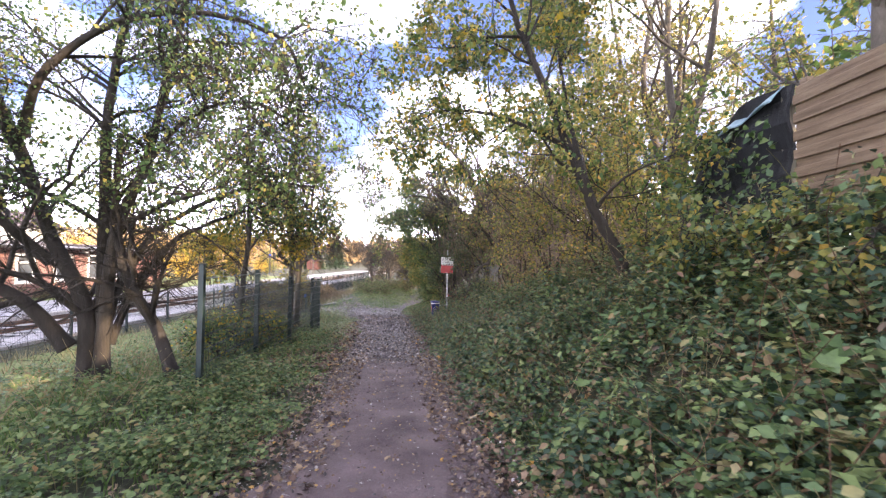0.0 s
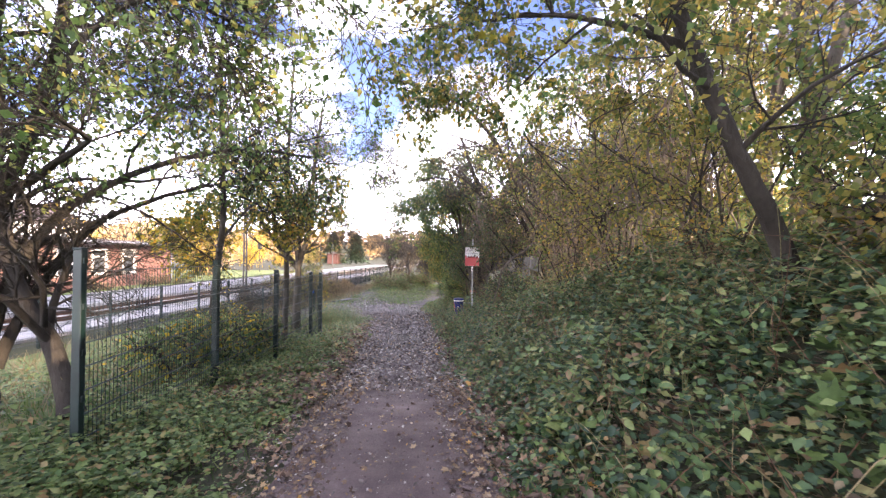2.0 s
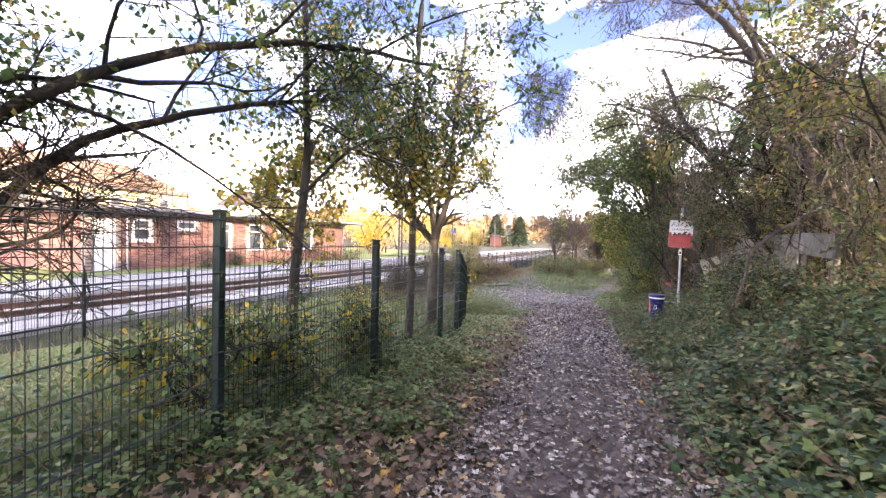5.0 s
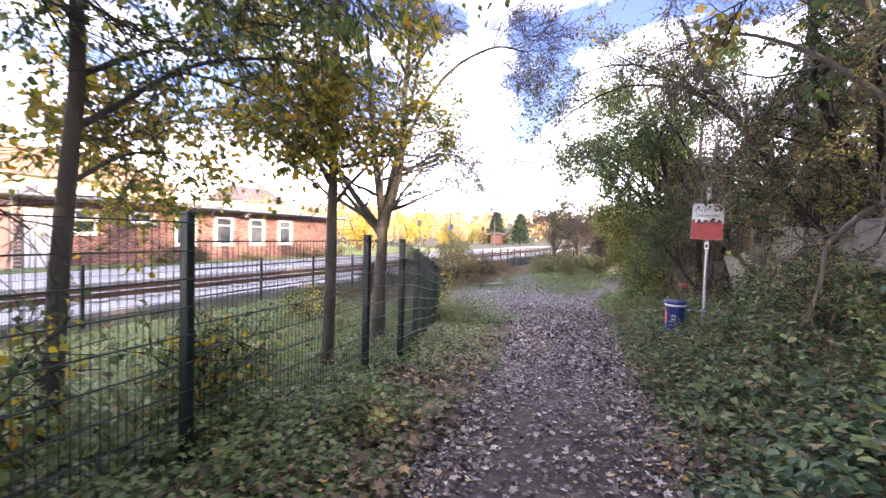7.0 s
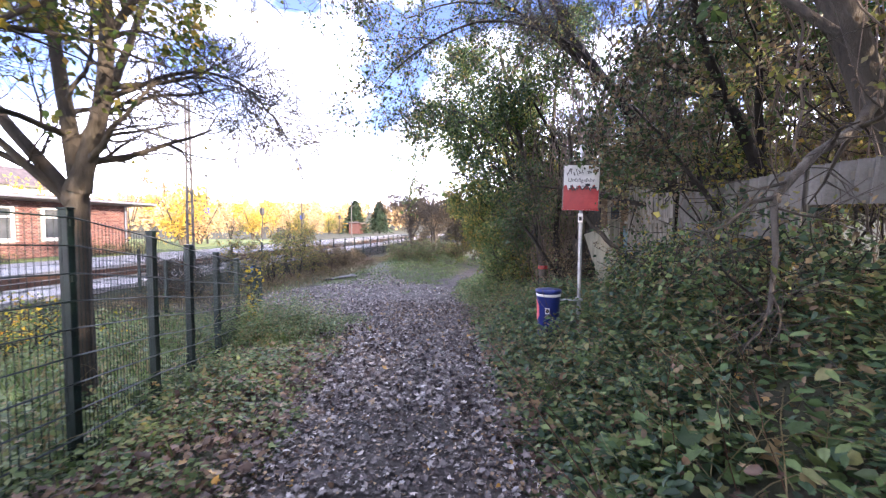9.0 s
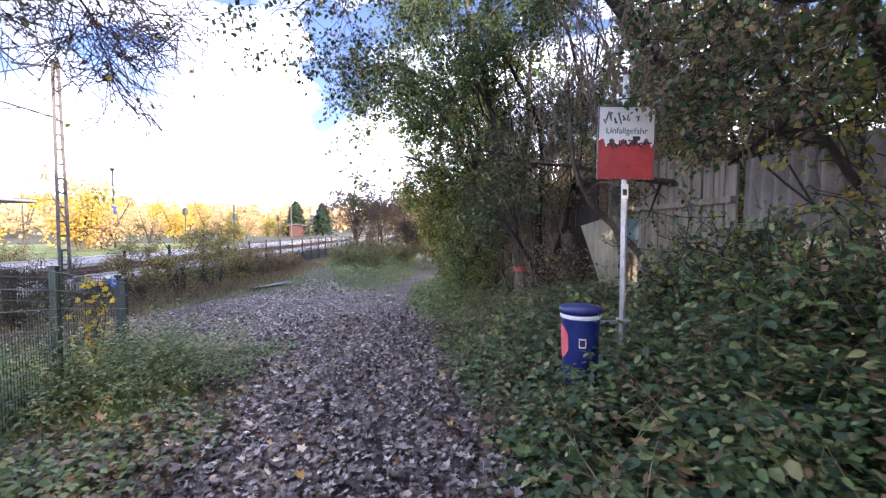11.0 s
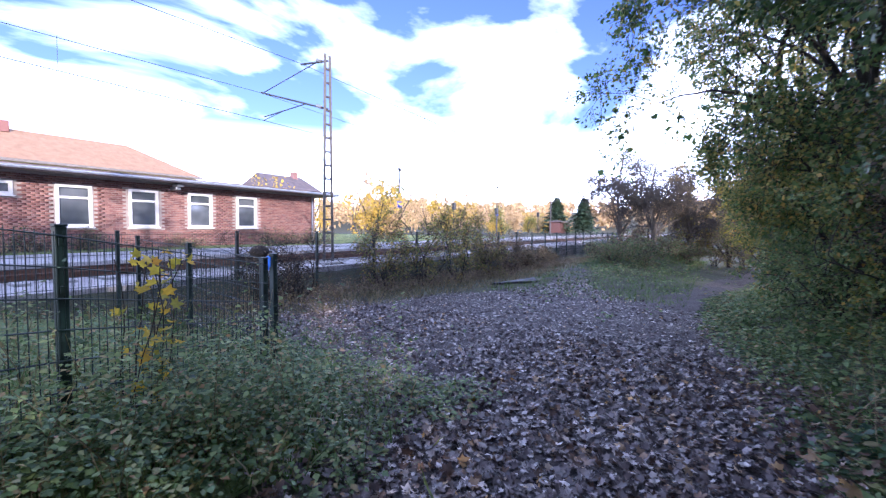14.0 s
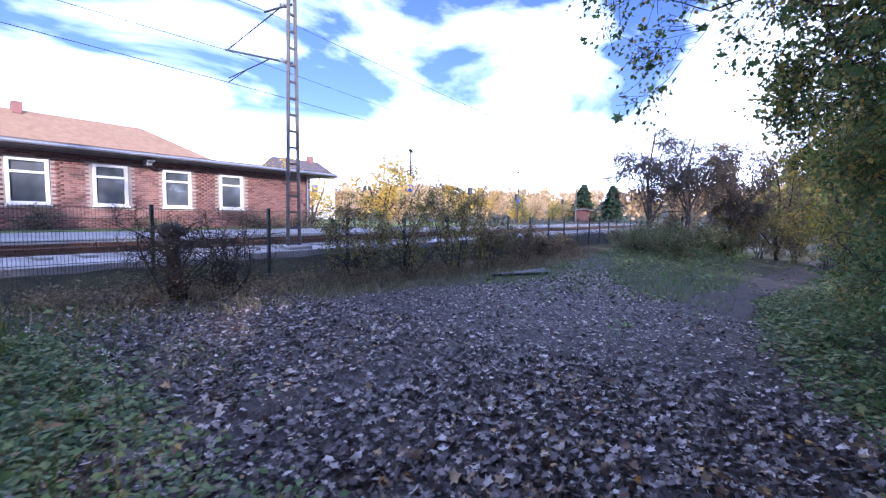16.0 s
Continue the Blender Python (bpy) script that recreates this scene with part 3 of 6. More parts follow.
def house_window(y, w, a, b):
    f = 0.11
    bm = bmesh.new()
    for lo, hi in (((-0.10, y, a), (0.035, y + f, b)), ((-0.10, y + w - f, a), (0.035, y + w, b)),
                   ((-0.10, y + f, b - f), (0.035, y + w - f, b)), ((-0.10, y + f, a), (0.035, y + w - f, a + f))):
        add_box(bm, (HX + lo[0], lo[1], lo[2]), (HX + hi[0], hi[1], hi[2]), 0.006)
    fr = under(part("window", bm, WHITEPAINT), house)
    fr["label"] = "white painted window with two panes"
    tall = b - a > 1.0
    split = b - 0.50 if tall else b
    if tall:
        tr = part("transom", box((HX - 0.09, y + f, split - 0.045), (HX + 0.01, y + w - f, split + 0.045), 0.005), WHITEPAINT)
        under(tr, house)
    for z0, z1 in (((a + f, split - 0.045), (split + 0.045, b - f)) if tall else ((a + f, b - f),)):
        under(part("pane", box((HX - 0.075, y + f, z0), (HX - 0.06, y + w - f, z1)), PANE), house)
    if tall:
        under(part("blind", box((HX - 0.14, y + f, a + 0.55), (HX - 0.13, y + w - f, split - 0.05)), WHITEPAINT), house)
    under(part("window_sill", box((HX - 0.02, y - 0.05, a - 0.06), (HX + 0.10, y + w + 0.05, a - 0.003), 0.008), WHITEPAINT), house)
    # near-black box added in place of the shade of an unlit room
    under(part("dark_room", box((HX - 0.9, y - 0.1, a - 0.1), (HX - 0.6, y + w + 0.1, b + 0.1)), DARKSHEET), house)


for w in WINDOWS:
    house_window(*w)
dr = bmesh.new()
add_box(dr, (HX - 0.12, 18.35, -0.42), (HX - 0.05, 19.30, 2.05), 0.01)
under(part("door", dr, WHITEPAINT), house)["label"] = "pale painted door"
lb = bmesh.new()
add_box(lb, (HX + 0.0, 28.75, HZ1 - 0.30), (HX + 0.55, 28.95, HZ1 - 0.16), 0.02)
add_box(lb, (HX + 0.25, 28.70, HZ1 - 0.16), (HX + 0.75, 29.0, HZ1 - 0.05), 0.03)
under(part("wall_lamp", lb, GALV), house)["label"] = "grey lamp box under the eaves"


def hip_house(name, label, x0, x1, y0, y1, z0, eaves, ridge, wallm, roofm, hip, rows, group=""):
    h = empty(name, ((x0 + x1) / 2, (y0 + y1) / 2, z0), label, "building", group)
    under(part("wall", box((x0, y0, z0), (x1, y1, eaves)), wallm), h)
    bm = bmesh.new()
    o = 0.5
    c = [bm.verts.new(v) for v in ((x0 - o, y0 - o, eaves), (x1 + o, y0 - o, eaves), (x1 + o, y1 + o, eaves), (x0 - o, y1 + o, eaves),
                                   ((x0 + x1) / 2, y0 + hip, ridge), ((x0 + x1) / 2, y1 - hip, ridge))]
    for q in ((0, 1, 4), (1, 2, 5, 4), (2, 3, 5), (3, 0, 4, 5), (3, 2, 1, 0)):
        bm.faces.new([c[i] for i in q])
    r = under(part("roof", bm, roofm), h)
    under(part("eaves_board", box((x1 + o - 0.02, y0 - o, eaves - 0.22), (x1 + o + 0.06, y1 + o, eaves + 0.05)), FASCIA), h)
    ch = bmesh.new()
    ym = y0 + (y1 - y0) * 0.72
    add_box(ch, ((x0 + x1) / 2 - 0.1, ym, ridge - 0.5), ((x0 + x1) / 2 + 0.9, ym + 0.8, ridge + 0.7), 0.03)
    under(part("chimney", ch, BRICK), h)
    for z in rows:
        n = int((y1 - y0 - 1.5) / 3.0)
        for i in range(n):
            y = y0 + 1.4 + i * 3.0
            bm = bmesh.new()
            add_box(bm, (x1 + 0.003, y, z), (x1 + 0.06, y + 1.3, z + 1.35), 0.01)
            w = under(part("window", bm, WHITEPAINT), h)
            under(part("pane", box((x1 + 0.063, y + 0.1, z + 0.1), (x1 + 0.075, y + 1.2, z + 1.25)), PANE), h)
    return h


hip_house("apartment_building", "long cream building with a tan tiled hip roof", -70, -60, -14, 48.8, -0.5, 6.9, 10.6, CREAM, ROOFTILE, 6.0, (1.0, 4.6))
hip_house("gabled_house", "far white house with a dark roof", -66, -58, 58.5, 67.5, -0.5, 6.3, 8.9, WHITEPAINT, DARKROOF, 0.4, (3.6,))
hip_house("railway_shed", "small far red shed beside the line", -39, -36, 128, 136, -0.6, 2.4, 2.9, SHEDRED, DARKROOF, 1.0, ())


# ---- mesh fences ----
def fence_run(name, label, posts, heights, top_lift=0.06):
    """A double-rod mesh fence along posts (x, y, top, bottom)."""
    h = empty(name, (posts[0][0], posts[0][1], posts[0][3]), label, "fence")
    for (x, y, top, bot) in posts:
        bm = bmesh.new()
        add_box(bm, (x - 0.04, y - 0.03, bot), (x + 0.04, y + 0.03, top), 0.005)
        add_box(bm, (x - 0.044, y - 0.034, top), (x + 0.044, y + 0.034, top + 0.018), 0.004)
        for z in np.linspace(bot + 0.25, top - 0.12, 5):
            add_box(bm, (x + 0.04, y - 0.018, z), (x + 0.054, y + 0.018, z + 0.05), 0.003)
        under(part("post", bm, FENCEGREEN), h)
    for a, b in zip(posts[:-1], posts[1:]):
        level = heights is not None and a[1] < heights
        ta, tb = (min(a[2], b[2]),) * 2 if level else (a[2], b[2])
        la, lb = (max(a[3], b[3]) + 0.06,) * 2 if level else (a[3] + 0.06, b[3] + 0.06)
        ta, tb = ta - top_lift, tb - top_lift
        pa, pb = np.array([a[0] + 0.058, a[1]]), np.array([b[0] + 0.058, b[1]])
        run = np.linalg.norm(pb - pa)
        k = max(3, int(run / 0.05))
        prs = []
        for i in range(k + 1):
            q = pa + (pb - pa) * i / k
            t = i / k
            prs.append(((q[0], q[1], la + (lb - la) * t), (q[0], q[1], ta + (tb - ta) * t + 0.025)))
        v1, f1 = rods(prs, 0.0033, 4)
        dirn = (pb - pa) / run
        side = np.array([dirn[1], -dirn[0]]) * 0.006
        prs = []
        for z in np.arange(0, min(ta - la, tb - lb), 0.2):
            for s in (-1, 1):
                prs.append(((pa[0] + side[0] * s, pa[1] + side[1] * s, ta - z), (pb[0] + side[0] * s, pb[1] + side[1] * s, tb - z)))
        v2, f2 = rods(prs, 0.0048, 4)
        under(link("mesh_panel", mesh_of("mesh_panel", np.concatenate([v1, v2]), np.concatenate([f1, f2 + len(v1)]), FENCEGREEN)), h)
    return h


def gzf(x, y):
    return float(ground_z(x, y))


NEAR = [(-3.12, 6.60, 1.80), (-3.41, 9.13, 1.67), (-3.60, 11.60, 1.45), (-3.77, 14.10, 1.315), (-3.87, 15.17, 1.26), (-4.28, 16.43, 1.08),
        (-4.60, 17.40, 0.90), (-4.97, 18.50, 0.74), (-5.48, 19.85, 0.54), (-6.06, 21.70, 0.20)]
fence_run("path_fence", "dark green double-rod mesh fence stepping down beside the path", [(x, y, t, min(gzf(x, y), t - 1.55) - 0.05) for x, y, t in NEAR], 14.0)
RETURN = [(-6.42, 22.08, 0.21), (-8.90, 22.33, 0.27), (-11.3, 22.58, 0.34)]
fence_run("return_fence", "green mesh fence turning back towards the railway", [(x, y, t, gzf(x, y) - 0.05) for x, y, t in RETURN], None)
FAR = [(-12.0, 22.5 + 2.52 * k, 0.43 - 0.012 * k) for k in range(-9, 22)]
fence_run("railway_fence", "green mesh fence along the railway line", [(x, y, t, min(gzf(x, y), t - 1.5) - 0.05) for x, y, t in FAR], None)
tape = empty("blue_tape", (-6.44, 22.03, 0.02), "bright blue tape strips tied to the corner fence", "tape")
for k, (x, z0, z1) in enumerate([(-6.505, 0.05, 0.19), (-6.47, 0.03, 0.20), (-6.435, 0.07, 0.19)]):
    under(part("strip", box((x, 22.034 - 0.004 * k, z0), (x + 0.028, 22.044 - 0.004 * k, z1), 0.002), BRIGHTBLUE), tape)


# ---- catenary mast and wires ----
MX, MY, MTOP = -13.19, 29.06, 6.35
mast = empty("catenary_mast", (MX, MY, -0.72), "grey lattice steel catenary mast beside the track", "railway mast")
for s in (-1, 1):
    bm = bmesh.new()
    for z0, z1, h0, h1 in ((-0.9, MTOP, 0.20, 0.10),):
        m0, m1 = Vector((MX, MY + s * h0, z0)), Vector((MX, MY + s * h1, z1))
        add_rod(bm, m0, m1, 0.062, 4)
    under(part("mast_leg", bm, MASTSTEEL), mast)
z = -0.6
while z < MTOP - 0.1:
    h = 0.20 + (0.10 - 0.20) * (z + 0.9) / (MTOP + 0.9)
    bm = box((MX - 0.03, MY - h, z), (MX + 0.03, MY + h, z + 0.06), 0.004)
    under(part("batten", bm, MASTSTEEL), mast)
    z += 0.46
under(part("mast_foot", box((MX - 0.35, MY - 0.4, -1.0), (MX + 0.35, MY + 0.4, -0.62), 0.03), CONCRETE), mast)
for nm, a, b, r in (("top_arm", (MX, MY, 6.15), (MX - 1.35, MY, 6.30), 0.035), ("stay", (MX - 0.6, MY, 6.20), (MX - 3.6, MY, 5.66), 0.02),
                    ("bracket", (MX, MY, 4.55), (MX - 3.7, MY, 5.70), 0.032), ("steady_arm", (MX - 1.1, MY, 4.89), (MX - 3.5, MY, 4.75), 0.022),
                    ("steady_link", (MX - 2.3, MY, 4.82), (MX - 3.55, MY, 4.62), 0.016)):
    bm = bmesh.new()
    add_rod(bm, a, b, r, 6)
    under(part(nm, bm, DARKSTEEL), mast)
for c in ((MX - 0.30, MY, 4.64), (MX - 0.30, MY, 6.19)):
    bm = bmesh.new()
    for i in range(5):
        q = Vector((c[0] - 0.05 * i, c[1], c[2] + 0.022 * i))
        add_rod(bm, q, q + Vector((-0.025, 0, 0.01)), 0.06, 8)
    under(part("insulator", bm, GALV), mast)


def wire(name, label, pts, sag, r):
    v = []
    for (a, b) in zip(pts[:-1], pts[1:]):
        a, b = np.array(a, float), np.array(b, float)
        for t in np.linspace(0, 1, 14):
            q = a + (b - a) * t
            q[2] -= sag * 4 * t * (1 - t)
            v.append(q)
    vv, ff = tubes([(np.array(v), np.full(len(v), r), 4)])
    return tagged(link(name, mesh_of(name, vv, ff, DARKSTEEL)), label, "wire")


WX = MX - 3.6
wire("contact_wire", "dark overhead contact wire above the track", [(WX + 0.05, -26, 4.72), (WX + 0.05, 29, 4.62), (WX - 2, 90, 4.6), (WX - 3, 150, 4.6)], 0.03, 0.010)
wire("catenary_wire", "dark carrier wire above the contact wire", [(WX, -26, 5.75), (WX, 29, 5.66), (WX - 2, 90, 5.7), (WX - 3, 150, 5.7)], 0.45, 0.009)
wire("feeder_wire", "dark feeder wire on the mast top", [(MX - 1.35, -26, 6.4), (MX - 1.35, 29, 6.33), (MX - 3.4, 90, 6.4)], 0.35, 0.010)
for y in (5, 11, 17, 23):
    t = (y + 26) / 55
    bm = bmesh.new()
    add_rod(bm, (WX, y, 4.69), (WX, y, 5.72 - 0.45 * 4 * t * (1 - t)), 0.006, 4)
    tagged(part("dropper", bm, DARKSTEEL), "thin dropper wire holding the contact wire", "wire", "droppers of the line")


def line_mast(x, y, h):
    m = empty("line_mast", (x, y, -0.7), "slim far catenary mast with a bracket arm", "railway mast", "far masts")
    bm = bmesh.new()
    add_rod(bm, (x, y, -0.8), (x, y, h), 0.12, 6, 0.08)
    under(part("pole", bm, MASTSTEEL), m)
    bm = bmesh.new()
    add_rod(bm, (x, y, h - 0.5), (x + 6.3, y, h - 0.25), 0.06, 5)
    add_rod(bm, (x, y, h - 2.0), (x + 5.0, y, h - 0.35), 0.05, 5)
    under(part("arm", bm, MASTSTEEL), m)


line_mast(-26.6, 92, 7.1)


def street_lamp(x, y, top):
    m = empty("platform_lamp", (x, y, -0.5), "slim grey platform lamp with a flat twin head", "street lamp", "platform lamps")
    bm = bmesh.new()
    add_rod(bm, (x, y, -0.5), (x, y, top - 0.06), 0.10, 8, 0.07)
    under(part("pole", bm, DARKSTEEL), m)
    bm = box((x - 0.16, y - 0.8, top - 0.12), (x + 0.16, y + 0.8, top + 0.02), 0.02)
    bmesh.ops.rotate(bm, verts=bm.verts, cent=(x, y, top), matrix=Matrix.Rotation(radians(35), 3, "Z"))
    under(part("head", bm, DARKSTEEL), m)
    under(part("box", box((x - 0.18, y - 0.14, 2.5), (x + 0.18, y + 0.14, 3.1), 0.02), SIGNBLUE), m)


street_lamp(-27.94, 51.4, 6.2)
street_lamp(-30.5, 78.5, 6.9)


def rail_signal(x, y, top):
    m = empty("rail_signal", (x, y, -0.5), "dark railway signal on a thin post", "signal", "far signals")
    bm = bmesh.new()
    add_rod(bm, (x, y, -0.5), (x, y, top - 0.5), 0.05, 6)
    under(part("post", bm, DARKSTEEL), m)
    under(part("signal_head", box((x - 0.2, y - 0.2, top - 0.8), (x + 0.2, y + 0.2, top), 0.05), DARKSTEEL), m)


for x, y, h in ((-27.0, 60, 3.4), (-26.5, 70, 3.2), (-30, 95, 3.6)):
    rail_signal(x, y, h)


# ---- sign and bin ----
sign = empty("warning_sign", (0.60, 19.22, gzf(0.6, 19.22)), "weathered white sign half sprayed red on a grey pole", "sign")
bm = bmesh.new()
add_rod(bm, (0.60, 19.24, gzf(0.6, 19.22) - 0.2), (0.62, 19.24, 2.42), 0.03, 12)
under(part("pole", bm, GALV), sign)
SM = Matrix.Translation((0.60, 19.20, 1.76)) @ Matrix.Rotation(radians(-4), 4, "Z") @ Matrix.Rotation(radians(1.5), 4, "Y")


def on_sign(name, lo, hi, mat, bevel=0.0, label=""):
    return under(part(name, box(lo, hi, bevel, SM), mat, None, label), sign)


on_sign("board", (-0.275, -0.012, -0.355), (0.275, 0.0, 0.355), WHITEPAINT, 0.004, "white enamel board")
bm = bmesh.new()
g = rng_of(4)
top = []
for i in range(25):
    top.append((-0.262 + 0.524 * i / 24, -0.002 + 0.035 * math.sin(i * 1.3) + g.uniform(-0.02, 0.02)))
vs = [bm.verts.new(SM @ Vector((x, -0.0165, z))) for x, z in [(-0.262, -0.342), (0.262, -0.342)] + top[::-1]]
bm.faces.new(vs)
ext = bmesh.ops.extrude_face_region(bm, geom=bm.faces[:])
bmesh.ops.translate(bm, verts=[v for v in ext["geom"] if isinstance(v, bmesh.types.BMVert)], vec=SM.to_3x3() @ Vector((0, 0.003, 0)))
under(part("sprayed_field", bm, REDPAINT), sign)["label"] = "red spray paint over the lower half"
for lo, hi in (((-0.275, -0.018, 0.34), (0.275, -0.012, 0.355)), ((-0.275, -0.018, -0.355), (0.275, -0.012, -0.343)),
               ((-0.275, -0.018, -0.343), (-0.263, -0.012, 0.34)), ((0.263, -0.018, -0.343), (0.275, -0.012, 0.34))):
    on_sign("rim", lo, hi, REDPAINT if lo[2] < -0.3 and hi[2] < 0 else FASCIA)


def text_part(name, words, size, at, mat, parent, turn=0.0):
    cu = bpy.data.curves.new(name, "FONT")
    cu.body, cu.size, cu.extrude, cu.align_x = words, size, 0.001, "CENTER"
    tmp = bpy.data.objects.new(name, cu)
    scene.collection.objects.link(tmp)
    me = bpy.data.meshes.new_from_object(tmp.evaluated_get(bpy.context.evaluated_depsgraph_get()))
    bpy.data.objects.remove(tmp)
    me.transform(SM @ Matrix.Translation(at) @ Matrix.Rotation(radians(90), 4, "X") @ Matrix.Rotation(radians(turn), 4, "Z"))
    me.materials.append(mat)
    return under(link(name, me), parent)


text_part("warning_words", "Unfallgefahr", 0.083, (0.0, -0.0165, 0.085), BLACKPAINT, sign)
# scrawled tags in black marker
def scrawl(x0, x1, z, h, k, seed, r):
    g = rng_of(seed)
    lines = []
    for i in range(k):
        cx = x0 + (x1 - x0) * (i + 0.5) / k
        w = (x1 - x0) / k * 0.6
        p = [SM @ Vector((cx + g.uniform(-w, w), -0.0185, z + g.uniform(-h, h))) for _ in range(4)]
        v, f = tubes([(np.array(p), np.full(4, r), 4)])
        under(link("marker_stroke", mesh_of("marker_stroke", v, f, BLACKPAINT)), sign)


scrawl(-0.22, 0.12, 0.235, 0.06, 8, 5, 0.006)
scrawl(-0.20, 0.24, -0.015, 0.045, 10, 6, 0.009)
on_sign("crossed_box", (0.06, -0.018, 0.02), (0.13, -0.0165, 0.06), BLACKPAINT)
under(part("pole_sticker", box((0.565, 19.205, 1.22), (0.635, 19.209, 1.36)), WHITEPAINT), sign)
under(part("sticker_print", box((0.58, 19.201, 1.25), (0.62, 19.2045, 1.31)), BLACKPAINT), sign)

BX, BY, BZ = 0.10, 19.0, -0.52
bin_ = empty("litter_bin", (BX, BY, BZ), "blue plastic litter bin with a pink spray-painted patch", "litter bin")


def lathe(profile, sides, at):
    bm = bmesh.new()
    rings = []
    for r, z in profile:
        rings.append([bm.verts.new((at[0] + r * math.cos(2 * math.pi * i / sides), at[1] + r * math.sin(2 * math.pi * i / sides), at[2] + z)) for i in range(sides)])
    for a, b in zip(rings[:-1], rings[1:]):
        for i in range(sides):
            f = bm.faces.new((a[i], a[(i + 1) % sides], b[(i + 1) % sides], b[i]))
            f.smooth = True
    bm.faces.new(rings[0][::-1])
    bm.faces.new(rings[-1])
    return bm


under(part("body", lathe([(0.135, 0.0), (0.155, 0.02), (0.160, 0.10), (0.176, 0.62), (0.18, 0.66)], 28, (BX, BY, BZ)), BINBLUE), bin_)
under(part("band", lathe([(0.180, 0.615), (0.185, 0.62), (0.187, 0.65), (0.182, 0.655)], 28, (BX, BY, BZ)), WHITEPAINT), bin_)["label"] = "white band under the lid"
under(part("lid", lathe([(0.186, 0.66), (0.196, 0.665), (0.198, 0.705), (0.188, 0.718), (0.10, 0.73), (0.02, 0.732)], 28, (BX, BY, BZ)), BINBLUE), bin_)["label"] = "flat dark blue lid"


def curved_patch(a0, a1, z0, z1, r, mat, name, round_=False):
    bm = bmesh.new()
    k = 9
    grid = []
    for j in range(6):
        row = []
        for i in range(k):
            u, v = i / (k - 1), j / 5
            a = radians(a0 + (a1 - a0) * u)
            z = z0 + (z1 - z0) * v
            if round_:
                z = (z0 + z1) / 2 + (z - (z0 + z1) / 2) * (0.35 + 0.65 * math.sin(math.pi * min(1, max(0, u * 0.9 + 0.05))))
            rr = r + 0.03 * (z - z0 - 0.3) + 0.002
            row.append(bm.verts.new((BX + rr * math.cos(a), BY + rr * math.sin(a), BZ + z)))
        grid.append(row)
    for j in range(5):
        for i in range(k - 1):
            bm.faces.new((grid[j][i], grid[j][i + 1], grid[j + 1][i + 1], grid[j + 1][i]))
    return under(part(name, bm, mat), bin_)


for z in (0.18, 0.52):
    bm = bmesh.new()
    add_box(bm, (BX + 0.10, BY + 0.12, BZ + z), (0.575, BY + 0.14, BZ + z + 0.03), 0.003)
    add_box(bm, (0.56, BY + 0.12, BZ + z), (0.645, BY + 0.29, BZ + z + 0.03), 0.003)
    under(part("bracket", bm, GALV), bin_)["label"] = "steel bracket to the sign pole"
curved_patch(150, 212, 0.24, 0.56, 0.176, ORANGEPAINT, "paint_patch", True)["label"] = "pink spray-painted patch"
curved_patch(246, 268, 0.36, 0.45, 0.175, WHITEPAINT, "sticker")
curved_patch(249, 265, 0.375, 0.435, 0.177, BLACKPAINT, "sticker_print")

# ---- plank fences and shed on the bank ----
def plank_fence(name, label, a, b, z0s, z1s, width, mat, lie=False, thick=0.025, gap=0.012, seed=1):
    g = rng_of(seed)
    h = empty(name, (a[0], a[1], z0s[0]), label, "fence")
    a, b = Vector((*a, 0)), Vector((*b, 0))
    d = (b - a).normalized()
    n = int((b - a).length / width)
    for i in range(n):
        t0 = i / n
        z0, z1 = z0s[0] + (z0s[1] - z0s[0]) * t0, z1s[0] + (z1s[1] - z1s[0]) * t0 + g.uniform(-0.05, 0.04)
        m = Matrix.Translation(a + d * (i * width)) @ Matrix.Rotation(math.atan2(d.y, d.x), 4, "Z") @ Matrix.Rotation(radians(g.uniform(-1.5, 1.5)), 4, "Y")
        under(part("plank", box((gap / 2, g.uniform(-0.008, 0.008), z0), (width - gap / 2, thick, z1), 0.004, m), mat), h)
    for f in (0.25, 0.8):
        m = Matrix.Translation(a) @ Matrix.Rotation(math.atan2(d.y, d.x), 4, "Z")
        z = z0s[0] + (z1s[0] - z0s[0]) * f
        under(part("rail_batten", box((0, thick + 0.012, z), ((b - a).length, thick + 0.06, z + 0.08), 0.004, m), mat), h)
    return h


plank_fence("plank_fence", "grey-green weathered slab fence half hidden by leaves", (2.36, 20.05), (2.40, 22.55), (-0.75, -0.75), (1.72, 2.10), 0.225, OLDWOOD, thick=0.04, gap=0.03, seed=3)
corr = empty("corrugated_fence", (2.42, 16.2, gzf(2.42, 16.2)), "pale weathered corrugated sheets on posts above the bank", "fence")


def corrugated(y0, y1, z0, z1, x, tilt):
    """One corrugated sheet in the y direction, its waves upright."""
    bm = bmesh.new()
    n = int((y1 - y0) / 0.0225)
    rows = []
    for side in (0.0, 0.008):
        for zi in range(2):
            rows.append([bm.verts.new((x + side + 0.036 * math.sin(2 * math.pi * i / 8) + 0.03 * zi, y0 + (y1 - y0) * i / n, (z0, z1)[zi] + tilt * i / n)) for i in range(n + 1)])
    for i in range(n):
        bm.faces.new((rows[0][i], rows[1][i], rows[1][i + 1], rows[0][i + 1]))
        bm.faces.new((rows[2][i + 1], rows[3][i + 1], rows[3][i], rows[2][i]))
        bm.faces.new((rows[1][i], rows[3][i], rows[3][i + 1], rows[1][i + 1]))
        bm.faces.new((rows[0][i + 1], rows[2][i + 1], rows[2][i], rows[0][i]))
    return under(part("corrugated_sheet", bm, CORRUGATED), corr)


